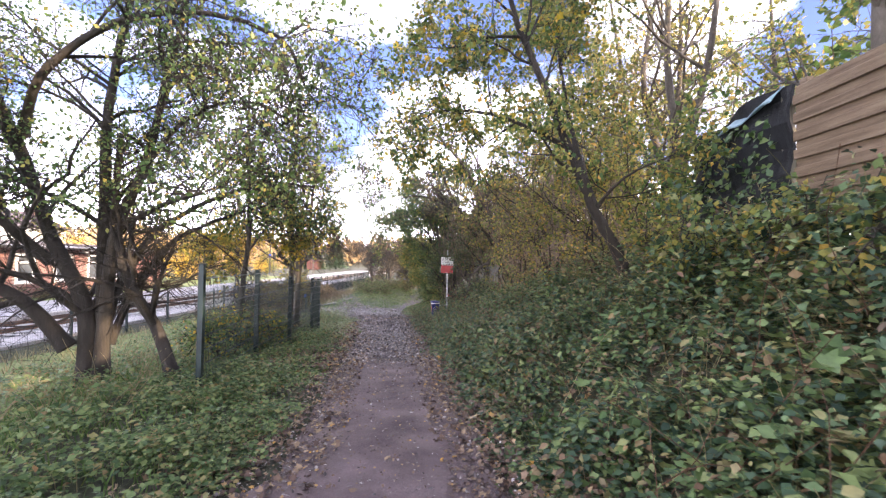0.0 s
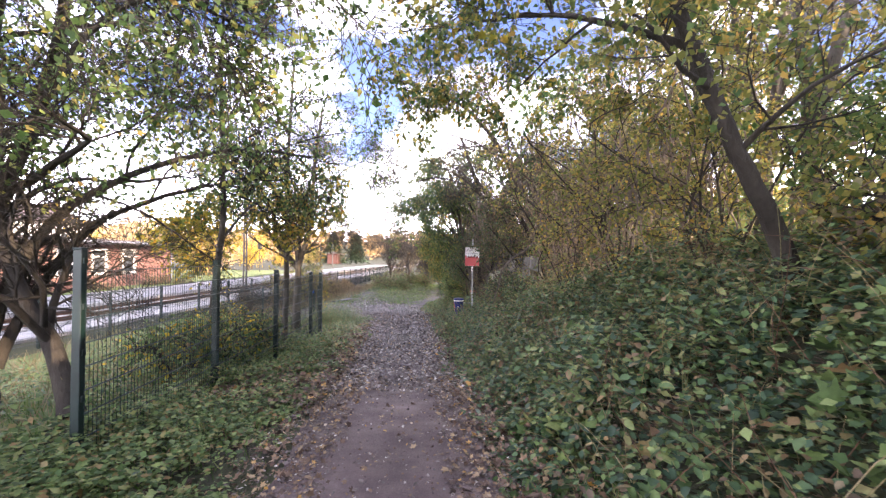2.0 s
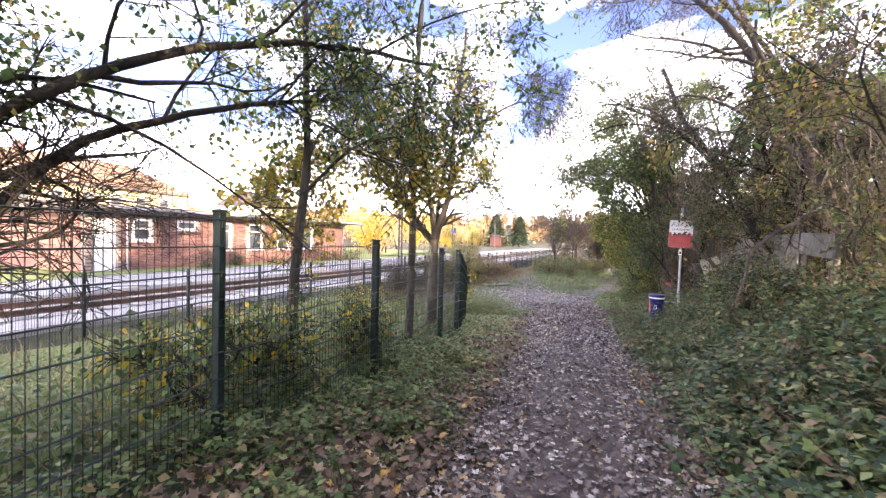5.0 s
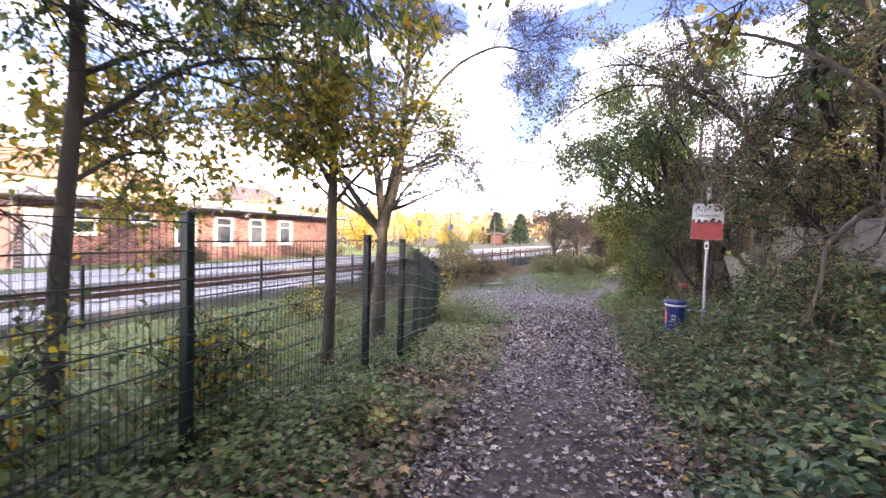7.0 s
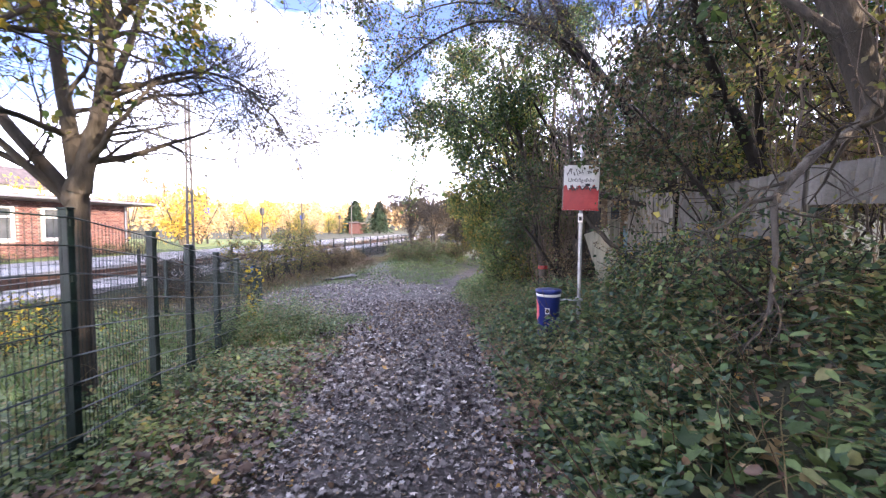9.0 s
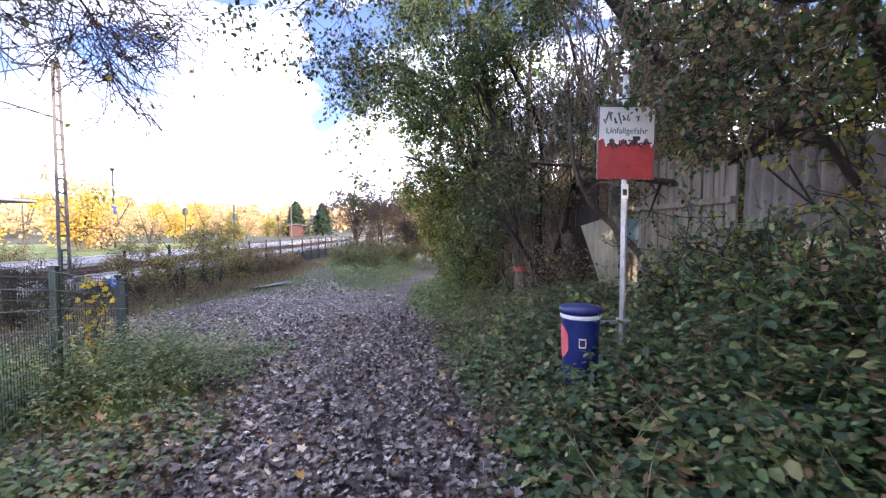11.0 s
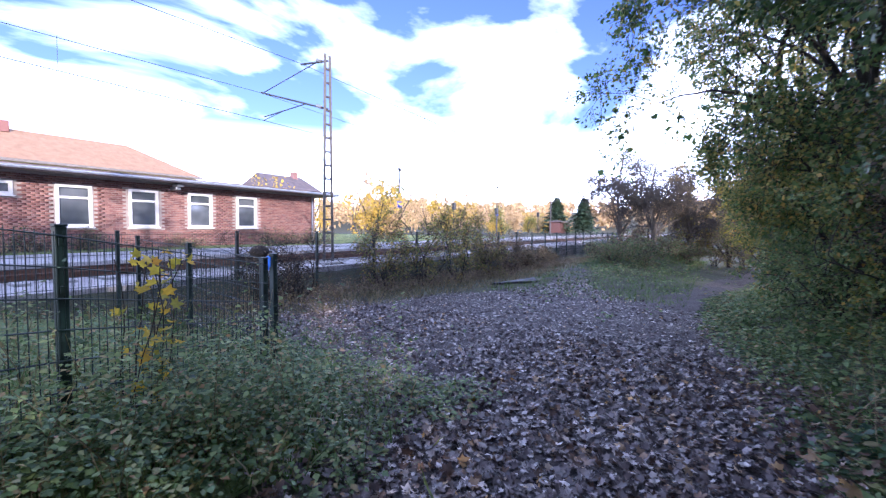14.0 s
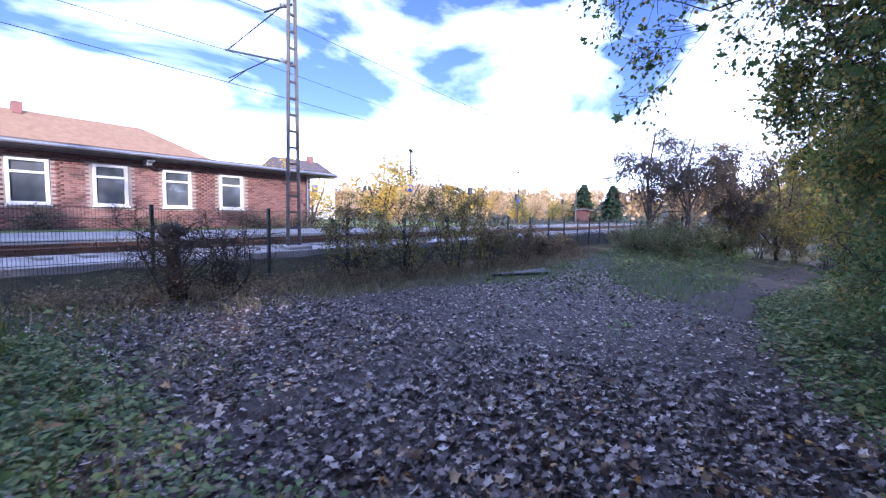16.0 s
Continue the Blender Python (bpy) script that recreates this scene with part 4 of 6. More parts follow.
corrugated(15.7, 17.25, 1.32, 1.72, 2.44, 0.06)
corrugated(17.2, 18.7, 1.02, 1.76, 2.40, -0.02)
corrugated(18.65, 20.0, 0.85, 1.70, 2.37, 0.02)
for y in (15.75, 17.2, 18.65, 19.9):
    under(part("post", box((2.47, y, gzf(2.5, y) - 0.1), (2.56, y + 0.09, 1.74), 0.006), OLDWOOD), corr)
under(part("rail_batten", box((2.475, 15.7, 1.58), (2.52, 20.0, 1.66), 0.004), OLDWOOD), corr)
slats = empty("slatted_fence", (4.3, 2.0, 1.9), "tan wooden slatted fence on the bank top", "fence")
for k, z in enumerate(np.arange(2.45, 3.90, 0.105)):
    under(part("slat", box((4.26 + 0.034 * (k % 2), -4.0, z), (4.29 + 0.034 * (k % 2), 5.35, z + 0.115), 0.006), TANWOOD), slats)
for y in (-2.0, 0.4, 2.8, 5.25):
    under(part("post", box((4.345, y, 1.6), (4.44, y + 0.1, 4.02), 0.008), TANWOOD), slats)
dk = empty("dark_screen", (4.2, 5.1, 1.9), "dark sheeting screen overgrown at the fence end", "screen")
bm = bmesh.new()
bmesh.ops.create_grid(bm, x_segments=16, y_segments=12, size=0.5)
for v in bm.verts:
    y, z = 5.38 + (v.co.x + 0.5) * 1.75, 2.2 + (v.co.y + 0.5) * (1.72 - 0.1 * math.sin(5 * v.co.x))
    v.co = Vector((4.25 + 0.05 * math.sin(y * 7) + 0.04 * math.sin(z * 9 + y * 3), y, z))
ext = bmesh.ops.extrude_face_region(bm, geom=bm.faces[:])
bmesh.ops.translate(bm, verts=[v for v in ext["geom"] if isinstance(v, bmesh.types.BMVert)], vec=(0.04, 0, 0))
under(part("sheet", bm, DARKSHEET), dk)
under(part("post", box((4.33, 5.50, 1.6), (4.43, 5.60, 3.95), 0.008), OLDWOOD), dk)
under(part("post", box((4.33, 6.98, 1.6), (4.43, 7.08, 3.9), 0.008), OLDWOOD), dk)

tp = bmesh.new()
bmesh.ops.create_grid(tp, x_segments=14, y_segments=8, size=0.5)
for v in tp.verts:
    u, w = v.co.x + 0.5, v.co.y + 0.5
    v.co = Vector((4.16 + 0.34 * u, 5.55 + 0.95 * w, 4.0 - 0.32 * abs(u - 0.5) - 0.14 * w + 0.04 * math.sin(9 * w + 4 * u)))
ext = bmesh.ops.extrude_face_region(tp, geom=tp.faces[:])
bmesh.ops.translate(tp, verts=[v for v in ext["geom"] if isinstance(v, bmesh.types.BMVert)], vec=(0, 0, -0.02))
tagged(part("blue_tarpaulin", tp, TARPBLUE), "faded blue tarpaulin thrown over the dark screen", "tarpaulin")
g = rng_of(66)
_k = 330
_y, _z = 5.5 + 1.65 * g.random(_k), 2.2 + 1.5 * g.random(_k)
_p = np.stack([4.21 - 0.10 * g.random(_k), _y, _z], 1)
v, f = scatter(_p, g.normal(0, 0.5, (_k, 3)) + [-0.3, 0, -0.7], g.normal(0, 0.4, (_k, 3)) + [-1, 0, 0.2], g.uniform(0.05, 0.11, _k), "ivy")
tagged(link("screen_ivy", mesh_of("screen_ivy", v, f, IVYLEAF)), "dark ivy hanging over the sheeting screen", "ivy", kind="stuff")

shed = empty("garden_shed", (2.9, 23.4, gzf(2.6, 23.4)), "old wooden plank shed with a sloping roof behind the bushes", "shed")
for i in range(10):
    g = rng_of(60 + i)
    x = 1.98 + i * 0.155
    top = 1.90 + 0.24 * (x - 1.98)
    under(part("plank", box((x, 23.30 + g.uniform(-0.01, 0.01), -0.75), (x + 0.145, 23.335, top), 0.004), OLDWOOD if i % 3 else TANWOOD), shed)
    # side planks coloured near black so that this side reads as shaded
    under(part("side_plank", box((1.96, 23.36 + 0.16 * i, -0.75), (1.99, 23.51 + 0.16 * i, 1.88), 0.004), SHADEDWOOD), shed)
rf = box((1.80, 23.05, 0.0), (3.75, 25.2, 0.07), 0.01)
for v in rf.verts:
    v.co.z += 1.95 + 0.27 * (v.co.x - 1.92)
under(part("roof", rf, DARKROOF), shed)
fr = bmesh.new()
for lo, hi in (((2.16, 23.27, 1.32), (2.20, 23.298, 1.78)), ((2.40, 23.27, 1.32), (2.44, 23.298, 1.78)), ((2.20, 23.27, 1.74), (2.40, 23.298, 1.78)), ((2.20, 23.27, 1.32), (2.40, 23.298, 1.36))):
    add_box(fr, lo, hi, 0.004)
under(part("window_frame", fr, OLDWOOD), shed)
under(part("pane", box((2.2, 23.28, 1.36), (2.4, 23.286, 1.74)), PANE), shed)
bm = box((-0.27, -0.02, 0.0), (0.27, 0.02, 1.72), 0.006, Matrix.Translation((2.27, 22.85, gzf(2.2, 22.9) - 0.05)) @ Matrix.Rotation(radians(-17), 4, "Y") @ Matrix.Rotation(radians(-6), 4, "X"))
tagged(part("leaning_board", bm, PALEBOARD), "grey weathered board leaning among the trunks", "board")
bm = box((2.50, 23.255, 0.45), (2.95, 23.27, 1.12), 0.006)
under(part("panel", bm, TARPBLUE), shed)["label"] = "pale blue-grey panel nailed to the planks"
st = lathe([(0.22, -0.1), (0.18, 0.15), (0.165, 0.7), (0.16, 1.38), (0.14, 1.46), (0.05, 1.48)], 12, (1.70, 24.1, gzf(1.7, 24.1)))
for v in st.verts:
    v.co.x -= 0.08 * (v.co.z + 0.6) + 0.02 * math.sin(9 * v.co.z + 2 * v.co.y)
tagged(part("tree_stump", st, GREYBARK), "tall grey broken tree stump among ivy", "stump")


# ---- trees ----
def resample(ctrl, n):
    """A smooth line through control points."""
    c = np.array(ctrl, float)
    c = np.concatenate([[2 * c[0] - c[1]], c, [2 * c[-1] - c[-2]]])
    out = []
    segs = len(c) - 3
    for t in np.linspace(0, segs - 1e-6, n):
        i = int(t)
        u = t - i
        p0, p1, p2, p3 = c[i:i + 4]
        out.append(0.5 * (2 * p1 + (p2 - p0) * u + (2 * p0 - 5 * p1 + 4 * p2 - p3) * u * u + (3 * p1 - p0 - 3 * p2 + p3) * u ** 3))
    return np.array(out)


def limb(g, p, d, L, n, wobble, lift):
    pts, d = [np.array(p, float)], np.array(d, float)
    for _ in range(n):
        d = d + g.normal(0, wobble, 3)
        d[2] += lift
        d /= np.linalg.norm(d)
        pts.append(pts[-1] + d * L / n)
    return np.array(pts)


def sprout(g, line, rad, level, spec, lines, twigs):
    """Branches off a line, level by level; the last ones are the twigs that carry leaves."""
    count, reach, ratio, wobble, lift, first = spec[level]
    L0 = np.linalg.norm(np.diff(line, axis=0), axis=1).sum()
    for _ in range(count):
        t = first + (1 - first) * g.random() ** 0.8
        x = t * (len(line) - 1)
        i = min(int(x), len(line) - 2)
        p = line[i] + (line[i + 1] - line[i]) * (x - i)
        ax = line[i + 1] - line[i]
        ax = ax / (np.linalg.norm(ax) + 1e-9)
        side = np.cross(ax, g.normal(size=3))
        side /= np.linalg.norm(side) + 1e-9
        d = ax * (0.35 + 0.5 * g.random()) + side * (0.6 + 0.5 * g.random())
        d /= np.linalg.norm(d)
        L = reach * (0.6 + 0.7 * g.random()) * (1.15 - 0.55 * t) * (L0 if ratio == 0 else 1)
        r0 = max(0.0035, (rad[i] * 0.55) * (0.7 + 0.4 * g.random()))
        last = level == len(spec) - 1
        n = 2 if last else (3 if level else 6)
        ln = limb(g, p, d, L, n, wobble, lift)
        rr = np.linspace(r0, max(0.0022, r0 * 0.25), len(ln))
        if last:
            rr = np.minimum(rr, 0.006)
        lines.append((ln, rr, 3 if last or level else 5))
        if last:
            twigs.append(ln)
        else:
            sprout(g, ln, rr, level + 1, spec, lines, twigs)


def leaves_on(g, twigs, count, size, shape, mat, jitter=0.06, hang=0.35, keep=None):
    tw = np.concatenate([t[1:] for t in twigs]) if twigs else np.zeros((1, 3))
    dr_ = np.concatenate([np.diff(t, axis=0) for t in twigs])
    if keep is not None:
        ok = keep(tw)
        tw, dr_ = tw[ok], dr_[ok]
    i = g.integers(0, len(tw), count)
    p = tw[i] + g.normal(0, jitter, (count, 3))
    tip = dr_[i] / (np.linalg.norm(dr_[i], axis=1)[:, None] + 1e-9) * 0.5 + unit_random(g, count) * 0.8
    tip[:, 2] -= hang
    nrm = unit_random(g, count) * 0.8 + [0, 0, 0.7]
    return scatter(p, tip, nrm, size * g.uniform(0.55, 1.25, count), shape)


DEFAULT_SPEC = [(9, 0.42, 0, 0.16, 0.02, 0.25), (7, 0.75, 1, 0.2, 0.01, 0.2), (7, 0.42, 1, 0.22, 0.0, 0.1)]


def tree(name, label, trunks, bark, seed, spec=None, leaf=None, category="tree", group="", thick=0.0035):
    """A tree from hand-laid trunks (control points, first and last radius); branches and twigs grow from them."""
    g = rng_of(seed)
    base = trunks[0][0][0]
    h = empty(name, base, label, category, group)
    lines, twigs = [], []
    for ctrl, r0, r1 in trunks:
        ln = resample(ctrl, max(8, 4 * len(ctrl)))
        ln = ln + g.normal(0, 0.012, ln.shape) * np.linspace(0, 1, len(ln))[:, None]
        t = np.linspace(0, 1, len(ln))
        rr = r0 + (r1 - r0) * t ** 0.8
        rr[0] *= 1.25 if r0 > 0.07 else 1.0
        lines.append((ln, rr, 9 if r0 > 0.06 else 6))
        sprout(g, ln, rr, 0, spec or DEFAULT_SPEC, lines, twigs)
    v, f = tubes([(ln, np.maximum(rr, thick), k) for ln, rr, k in lines])
    under(link("trunk", mesh_of("trunk", v, f, bark, True)), h)
    if leaf:
        for k, (mat, count, size, shape, *more) in enumerate(leaf):
            keep = None
            if more:
                lo, hi = more
                keep = lambda q, lo=lo, hi=hi: (q[:, 2] > lo) & (q[:, 2] < hi) if ((q[:, 2] > lo) & (q[:, 2] < hi)).any() else q[:, 2] > -99
            v, f = leaves_on(g, twigs, count, size, shape, mat, keep=keep)
            under(link("crown", mesh_of("crown", v, f, mat)), h)
    return h


def Z(x, y, dz=0.0):
    return gzf(x, y) + dz


TWIGGY = [(8, 0.38, 0, 0.15, 0.02, 0.22), (7, 0.85, 1, 0.2, 0.01, 0.15), (7, 0.5, 1, 0.22, -0.01, 0.1)]
SPARSE = [(6, 0.34, 0, 0.14, 0.02, 0.35), (6, 0.7, 1, 0.2, 0.01, 0.2), (7, 0.4, 1, 0.22, 0.0, 0.1)]

tree("multi_stemmed_tree", "gnarled multi-stemmed tree with arching limbs and thin green leaves",
     [([(-5.75, 7.9, Z(-5.75, 7.9, -0.1)), (-5.8, 7.9, 1.0), (-6.4, 7.8, 2.4), (-6.8, 7.6, 3.9), (-7.4, 7.4, 5.2)], 0.17, 0.05),
      ([(-5.6, 8.05, Z(-5.7, 8.0, -0.1)), (-5.6, 8.0, 2.5), (-5.7, 8.1, 4.4), (-5.5, 8.2, 6.2), (-5.4, 8.4, 7.4)], 0.13, 0.04),
      ([(-5.5, 7.85, Z(-5.6, 7.9, -0.1)), (-5.35, 7.9, 2.2), (-4.95, 8.0, 3.5), (-4.6, 8.0, 5.1), (-4.3, 8.1, 6.8)], 0.12, 0.04),
      ([(-6.7, 7.6, 3.9), (-6.0, 7.2, 4.8), (-4.7, 7.0, 5.5), (-3.3, 6.9, 5.6), (-2.2, 6.9, 5.2), (-1.8, 6.9, 4.5)], 0.08, 0.02),
      ([(-5.5, 7.95, 0.6), (-5.35, 8.1, 1.5), (-5.0, 8.5, 2.4), (-4.4, 9.6, 3.25), (-3.8, 11.0, 3.75), (-3.1, 12.4, 3.95)], 0.085, 0.022),
      ([(-5.45, 8.0, 0.4), (-5.3, 8.3, 1.2), (-5.0, 8.9, 2.2), (-4.5, 10.1, 2.85), (-4.1, 11.4, 3.3)], 0.075, 0.022),
      ([(-5.9, 7.7, 0.4), (-6.5, 7.5, 1.2), (-7.3, 7.2, 1.7), (-8.2, 6.8, 2.6), (-8.8, 6.5, 4.2)], 0.13, 0.04),
      ([(-6.3, 7.8, 1.8), (-7.0, 7.4, 2.7), (-7.6, 7.0, 3.9), (-7.8, 6.6, 5.6)], 0.09, 0.03),
      ([(-5.0, 8.0, 3.4), (-4.0, 7.6, 4.2), (-2.9, 7.3, 4.4), (-1.9, 7.4, 4.0)], 0.05, 0.014),
      ([(-4.12, 7.62, 0.0), (-4.5, 7.75, 0.75), (-5.0, 7.8, 1.5), (-5.35, 7.9, 2.6), (-5.2, 7.8, 4.0)], 0.11, 0.05)],
     BARK, 11, [(14, 0.42, 0, 0.17, 0.01, 0.2), (10, 0.95, 1, 0.2, 0.0, 0.15), (10, 0.5, 1, 0.22, -0.02, 0.1)], [(GREENLEAF, 27000, 0.078, "diamond", 2.5, 99.0), (YELLOWLEAF, 4000, 0.07, "diamond", 2.3, 99.0)])
tree("field_maple", "slender maple behind the fence with yellowing leaves",
     [([(-4.8, 11.3, Z(-4.8, 11.3, -0.1)), (-4.72, 11.35, 1.2), (-4.6, 11.4, 2.6), (-4.68, 11.4, 4.6), (-4.75, 11.5, 7.0)], 0.085, 0.03),
      ([(-4.62, 11.4, 2.1), (-4.4, 12.3, 2.9), (-4.0, 13.3, 3.2), (-3.6, 14.2, 3.1)], 0.03, 0.01),
      ([(-4.62, 11.4, 2.5), (-5.3, 12.6, 3.3), (-5.8, 14.0, 3.7), (-6.2, 15.3, 3.6)], 0.03, 0.01),
      ([(-4.65, 11.4, 1.7), (-5.3, 12.2, 2.1), (-6.0, 13.2, 2.3)], 0.022, 0.008)],
     GREYBARK, 12, TWIGGY, [(YELLOWLEAF, 4420, 0.085, "diamond"), (GOLDLEAF, 3200, 0.075, "diamond", 0.8, 3.6), (YELLOWLEAF, 1700, 0.10, "maple", 1.4, 4.2), (GOLDLEAF, 900, 0.10, "maple", 2.0, 5.5), (GREENLEAF, 5200, 0.075, "diamond", 3.0, 9.0)])
tree("fence_sapling", "straight young tree with yellow-green leaves by the fence",
     [([(-4.55, 14.3, Z(-4.55, 14.3, -0.1)), (-4.5, 14.3, 1.5), (-4.55, 14.35, 3.2), (-4.5, 14.4, 5.2), (-4.4, 14.4, 7.2)], 0.09, 0.03)],
     GREYBARK, 13, TWIGGY, [(YELLOWLEAF, 2600, 0.075, "diamond", 1.0, 5.0), (GREENLEAF, 1900, 0.07, "diamond")])
tree("forked_tree", "forked grey tree, nearly bare, beside the fence",
     [([(-5.0, 16.3, Z(-5.0, 16.3, -0.1)), (-4.98, 16.3, 0.6), (-4.95, 16.3, 1.6), (-5.25, 16.4, 3.0), (-5.5, 16.5, 5.2)], 0.15, 0.035),
      ([(-4.95, 16.3, 1.5), (-4.6, 16.3, 2.6), (-4.45, 16.2, 4.2), (-4.2, 16.2, 6.4)], 0.10, 0.03),
      ([(-4.97, 16.3, 1.4), (-5.7, 16.2, 2.3), (-6.6, 16.2, 3.6), (-7.2, 16.4, 5.0)], 0.075, 0.025),
      ([(-4.95, 16.3, 1.5), (-5.1, 16.9, 2.7), (-5.0, 17.4, 4.2), (-4.8, 17.6, 5.8)], 0.07, 0.02),
      ([(-4.55, 16.3, 3.0), (-4.0, 16.7, 4.2), (-3.3, 17.3, 4.9), (-2.7, 17.9, 5.0)], 0.045, 0.012),
      ([(-4.6, 16.3, 2.4), (-4.2, 17.0, 2.9), (-3.9, 17.7, 2.9), (-3.7, 18.3, 2.4)], 0.03, 0.008)],
     GREYBARK, 44, [(13, 0.34, 0, 0.18, 0.02, 0.28), (10, 0.75, 1, 0.22, 0.0, 0.15), (10, 0.42, 1, 0.25, -0.05, 0.1)], [(YELLOWLEAF, 500, 0.055, "diamond"), (RUSSETLEAF, 500, 0.05, "diamond")])
tree("leaning_tree", "ivy-clad trunk leaning from the bank with yellow-green leaves",
     [([(3.3, 7.2, Z(3.3, 7.2, -0.2)), (2.95, 7.1, 2.1), (2.53, 6.95, 2.75), (2.0, 6.9, 4.0), (1.5, 7.1, 5.4), (1.2, 7.4, 6.6)], 0.11, 0.035),
      ([(2.6, 7.0, 2.7), (2.5, 7.6, 3.8), (2.45, 8.2, 5.2), (2.4, 8.6, 6.8)], 0.06, 0.02),
      ([(2.2, 6.9, 3.6), (1.3, 7.6, 4.3), (0.4, 8.4, 4.7), (-0.3, 9.0, 4.7)], 0.045, 0.012)],
     BARK, 15, TWIGGY, [(YELLOWLEAF, 13000, 0.085, "diamond"), (GREENLEAF, 6500, 0.085, "diamond"), (GOLDLEAF, 350, 0.11, "maple", 4.0, 9.0)])
for k, (x, y, h, r, bark, leaf) in enumerate([
        (5.4, 9.8, 10.5, 0.16, GREYBARK, [(YELLOWLEAF, 3500, 0.08, "diamond")]),
        (6.4, 12.4, 11.0, 0.18, GREYBARK, [(YELLOWLEAF, 4000, 0.08, "diamond")]),
        (4.7, 13.2, 7.5, 0.10, MOSSBARK, [(YELLOWLEAF, 5440, 0.08, "diamond"), (RUSSETLEAF, 2040, 0.07, "diamond")]),
        (5.6, 5.6, 9.5, 0.15, GREYBARK, [(GREENLEAF, 2550, 0.08, "diamond"), (YELLOWLEAF, 1360, 0.08, "diamond")]),
        (6.6, 2.2, 9.5, 0.15, GREYBARK, [(GREENLEAF, 4250, 0.085, "diamond")]),
        (4.6, 16.8, 9.0, 0.13, GREYBARK, [(YELLOWLEAF, 3740, 0.075, "diamond"), (RUSSETLEAF, 2550, 0.07, "diamond")])]):
    g = rng_of(200 + k)
    q = g.normal(0, 0.25, (4, 2))
    z = Z(x, y, -0.15)
    tree("bank_tree", "tall grey-barked tree on the wooded bank, thinly leaved",
         [([(x, y, z), (x + q[0, 0] * 0.4, y + q[0, 1] * 0.4, z + h * 0.25), (x + q[1, 0], y + q[1, 1], z + h * 0.55), (x + q[2, 0] * 1.6, y + q[2, 1] * 1.6, z + h)], r, 0.03),
          ([(x + q[0, 0] * 0.3, y + q[0, 1] * 0.3, z + h * 0.2), (x + 0.5 + q[3, 0], y - 0.3 + q[3, 1], z + h * 0.5), (x + 0.9 + q[3, 0] * 2, y + q[3, 1] * 2, z + h * 0.9)], r * 0.7, 0.025)],
         bark, 300 + k, [(11, 0.38, 0, 0.15, 0.02, 0.2), (9, 0.95, 1, 0.22, 0.0, 0.12), (8, 0.55, 1, 0.25, -0.02, 0.1)], leaf, group="trees on the bank")
# trees past the sign, leaning over the clearing
tree("ivy_tree", "leaning trunk wrapped in dark ivy beside the clearing",
     [([(2.85, 20.9, Z(2.85, 20.9, -0.2)), (2.7, 20.9, 1.4), (1.9, 21.2, 3.4), (0.8, 21.6, 5.2), (0.2, 22.0, 7.0)], 0.17, 0.05),
      ([(2.75, 20.9, 1.0), (2.8, 21.4, 2.6), (2.7, 21.8, 4.6), (2.9, 22.2, 7.2)], 0.12, 0.04),
      ([(2.0, 21.1, 3.1), (0.7, 20.6, 4.5), (-0.9, 20.6, 5.0), (-2.2, 20.8, 4.6), (-3.1, 21.0, 3.9)], 0.045, 0.01),
      ([(1.2, 21.4, 4.3), (0.0, 21.8, 5.6), (-1.4, 21.8, 6.0), (-2.6, 21.6, 5.6)], 0.05, 0.012)],
     BARK, 21, TWIGGY, [(IVYLEAF, 9000, 0.075, "diamond"), (RUSSETLEAF, 7500, 0.06, "diamond"), (YELLOWLEAF, 1500, 0.07, "diamond")])
tree("arching_tree", "nearly bare tree arching fine twigs over the path",
     [([(3.5, 17.0, Z(3.5, 17.0, -0.2)), (2.7, 16.8, 2.5), (1.6, 16.6, 4.8), (0.4, 16.6, 6.4), (-0.7, 16.6, 7.0)], 0.13, 0.03),
      ([(2.8, 16.9, 2.2), (2.4, 17.6, 4.5), (1.6, 18.2, 6.5), (1.0, 18.5, 8.0)], 0.09, 0.025),
      ([(2.0, 16.7, 3.9), (1.2, 15.8, 5.2), (0.3, 15.2, 6.0), (-0.5, 14.8, 6.2)], 0.06, 0.015),
      ([(2.6, 16.8, 2.8), (1.6, 17.6, 4.2), (0.6, 18.4, 5.0), (-0.4, 19.0, 5.0)], 0.055, 0.012)],
     GREYBARK, 25, [(13, 0.36, 0, 0.17, 0.0, 0.2), (9, 0.85, 1, 0.22, -0.02, 0.12), (9, 0.48, 1, 0.25, -0.04, 0.1)], [(RUSSETLEAF, 2500, 0.055, "diamond"), (YELLOWLEAF, 1500, 0.06, "diamond")])
tree("painted_trunk_tree", "tree with a red paint mark low on its leaning trunk",
     [([(0.92, 25.4, Z(0.92, 25.4, -0.2)), (0.78, 25.4, 0.5), (0.45, 25.3, 2.2), (0.0, 25.2, 4.2), (-0.5, 25.2, 6.4)], 0.15, 0.045),
      ([(0.6, 25.4, 0.8), (1.1, 25.8, 2.6), (1.2, 26.0, 4.6), (1.4, 26.2, 7.0)], 0.11, 0.03),
      ([(0.3, 25.3, 2.4), (-0.5, 25.0, 3.6), (-1.5, 24.9, 4.4), (-2.4, 24.9, 4.7)], 0.05, 0.012)],
     GREYBARK, 22, TWIGGY, [(IVYLEAF, 13000, 0.085, "diamond"), (GREENLEAF, 7500, 0.085, "diamond"), (YELLOWLEAF, 2000, 0.08, "diamond")])
bm = lathe([(0.145, 0.0), (0.156, 0.02), (0.154, 0.09), (0.14, 0.11)], 12, (0.86, 25.39, -0.10))
tagged(part("paint_mark", bm, REDPAINT), "red paint ring on the leaning trunk", "paint mark")
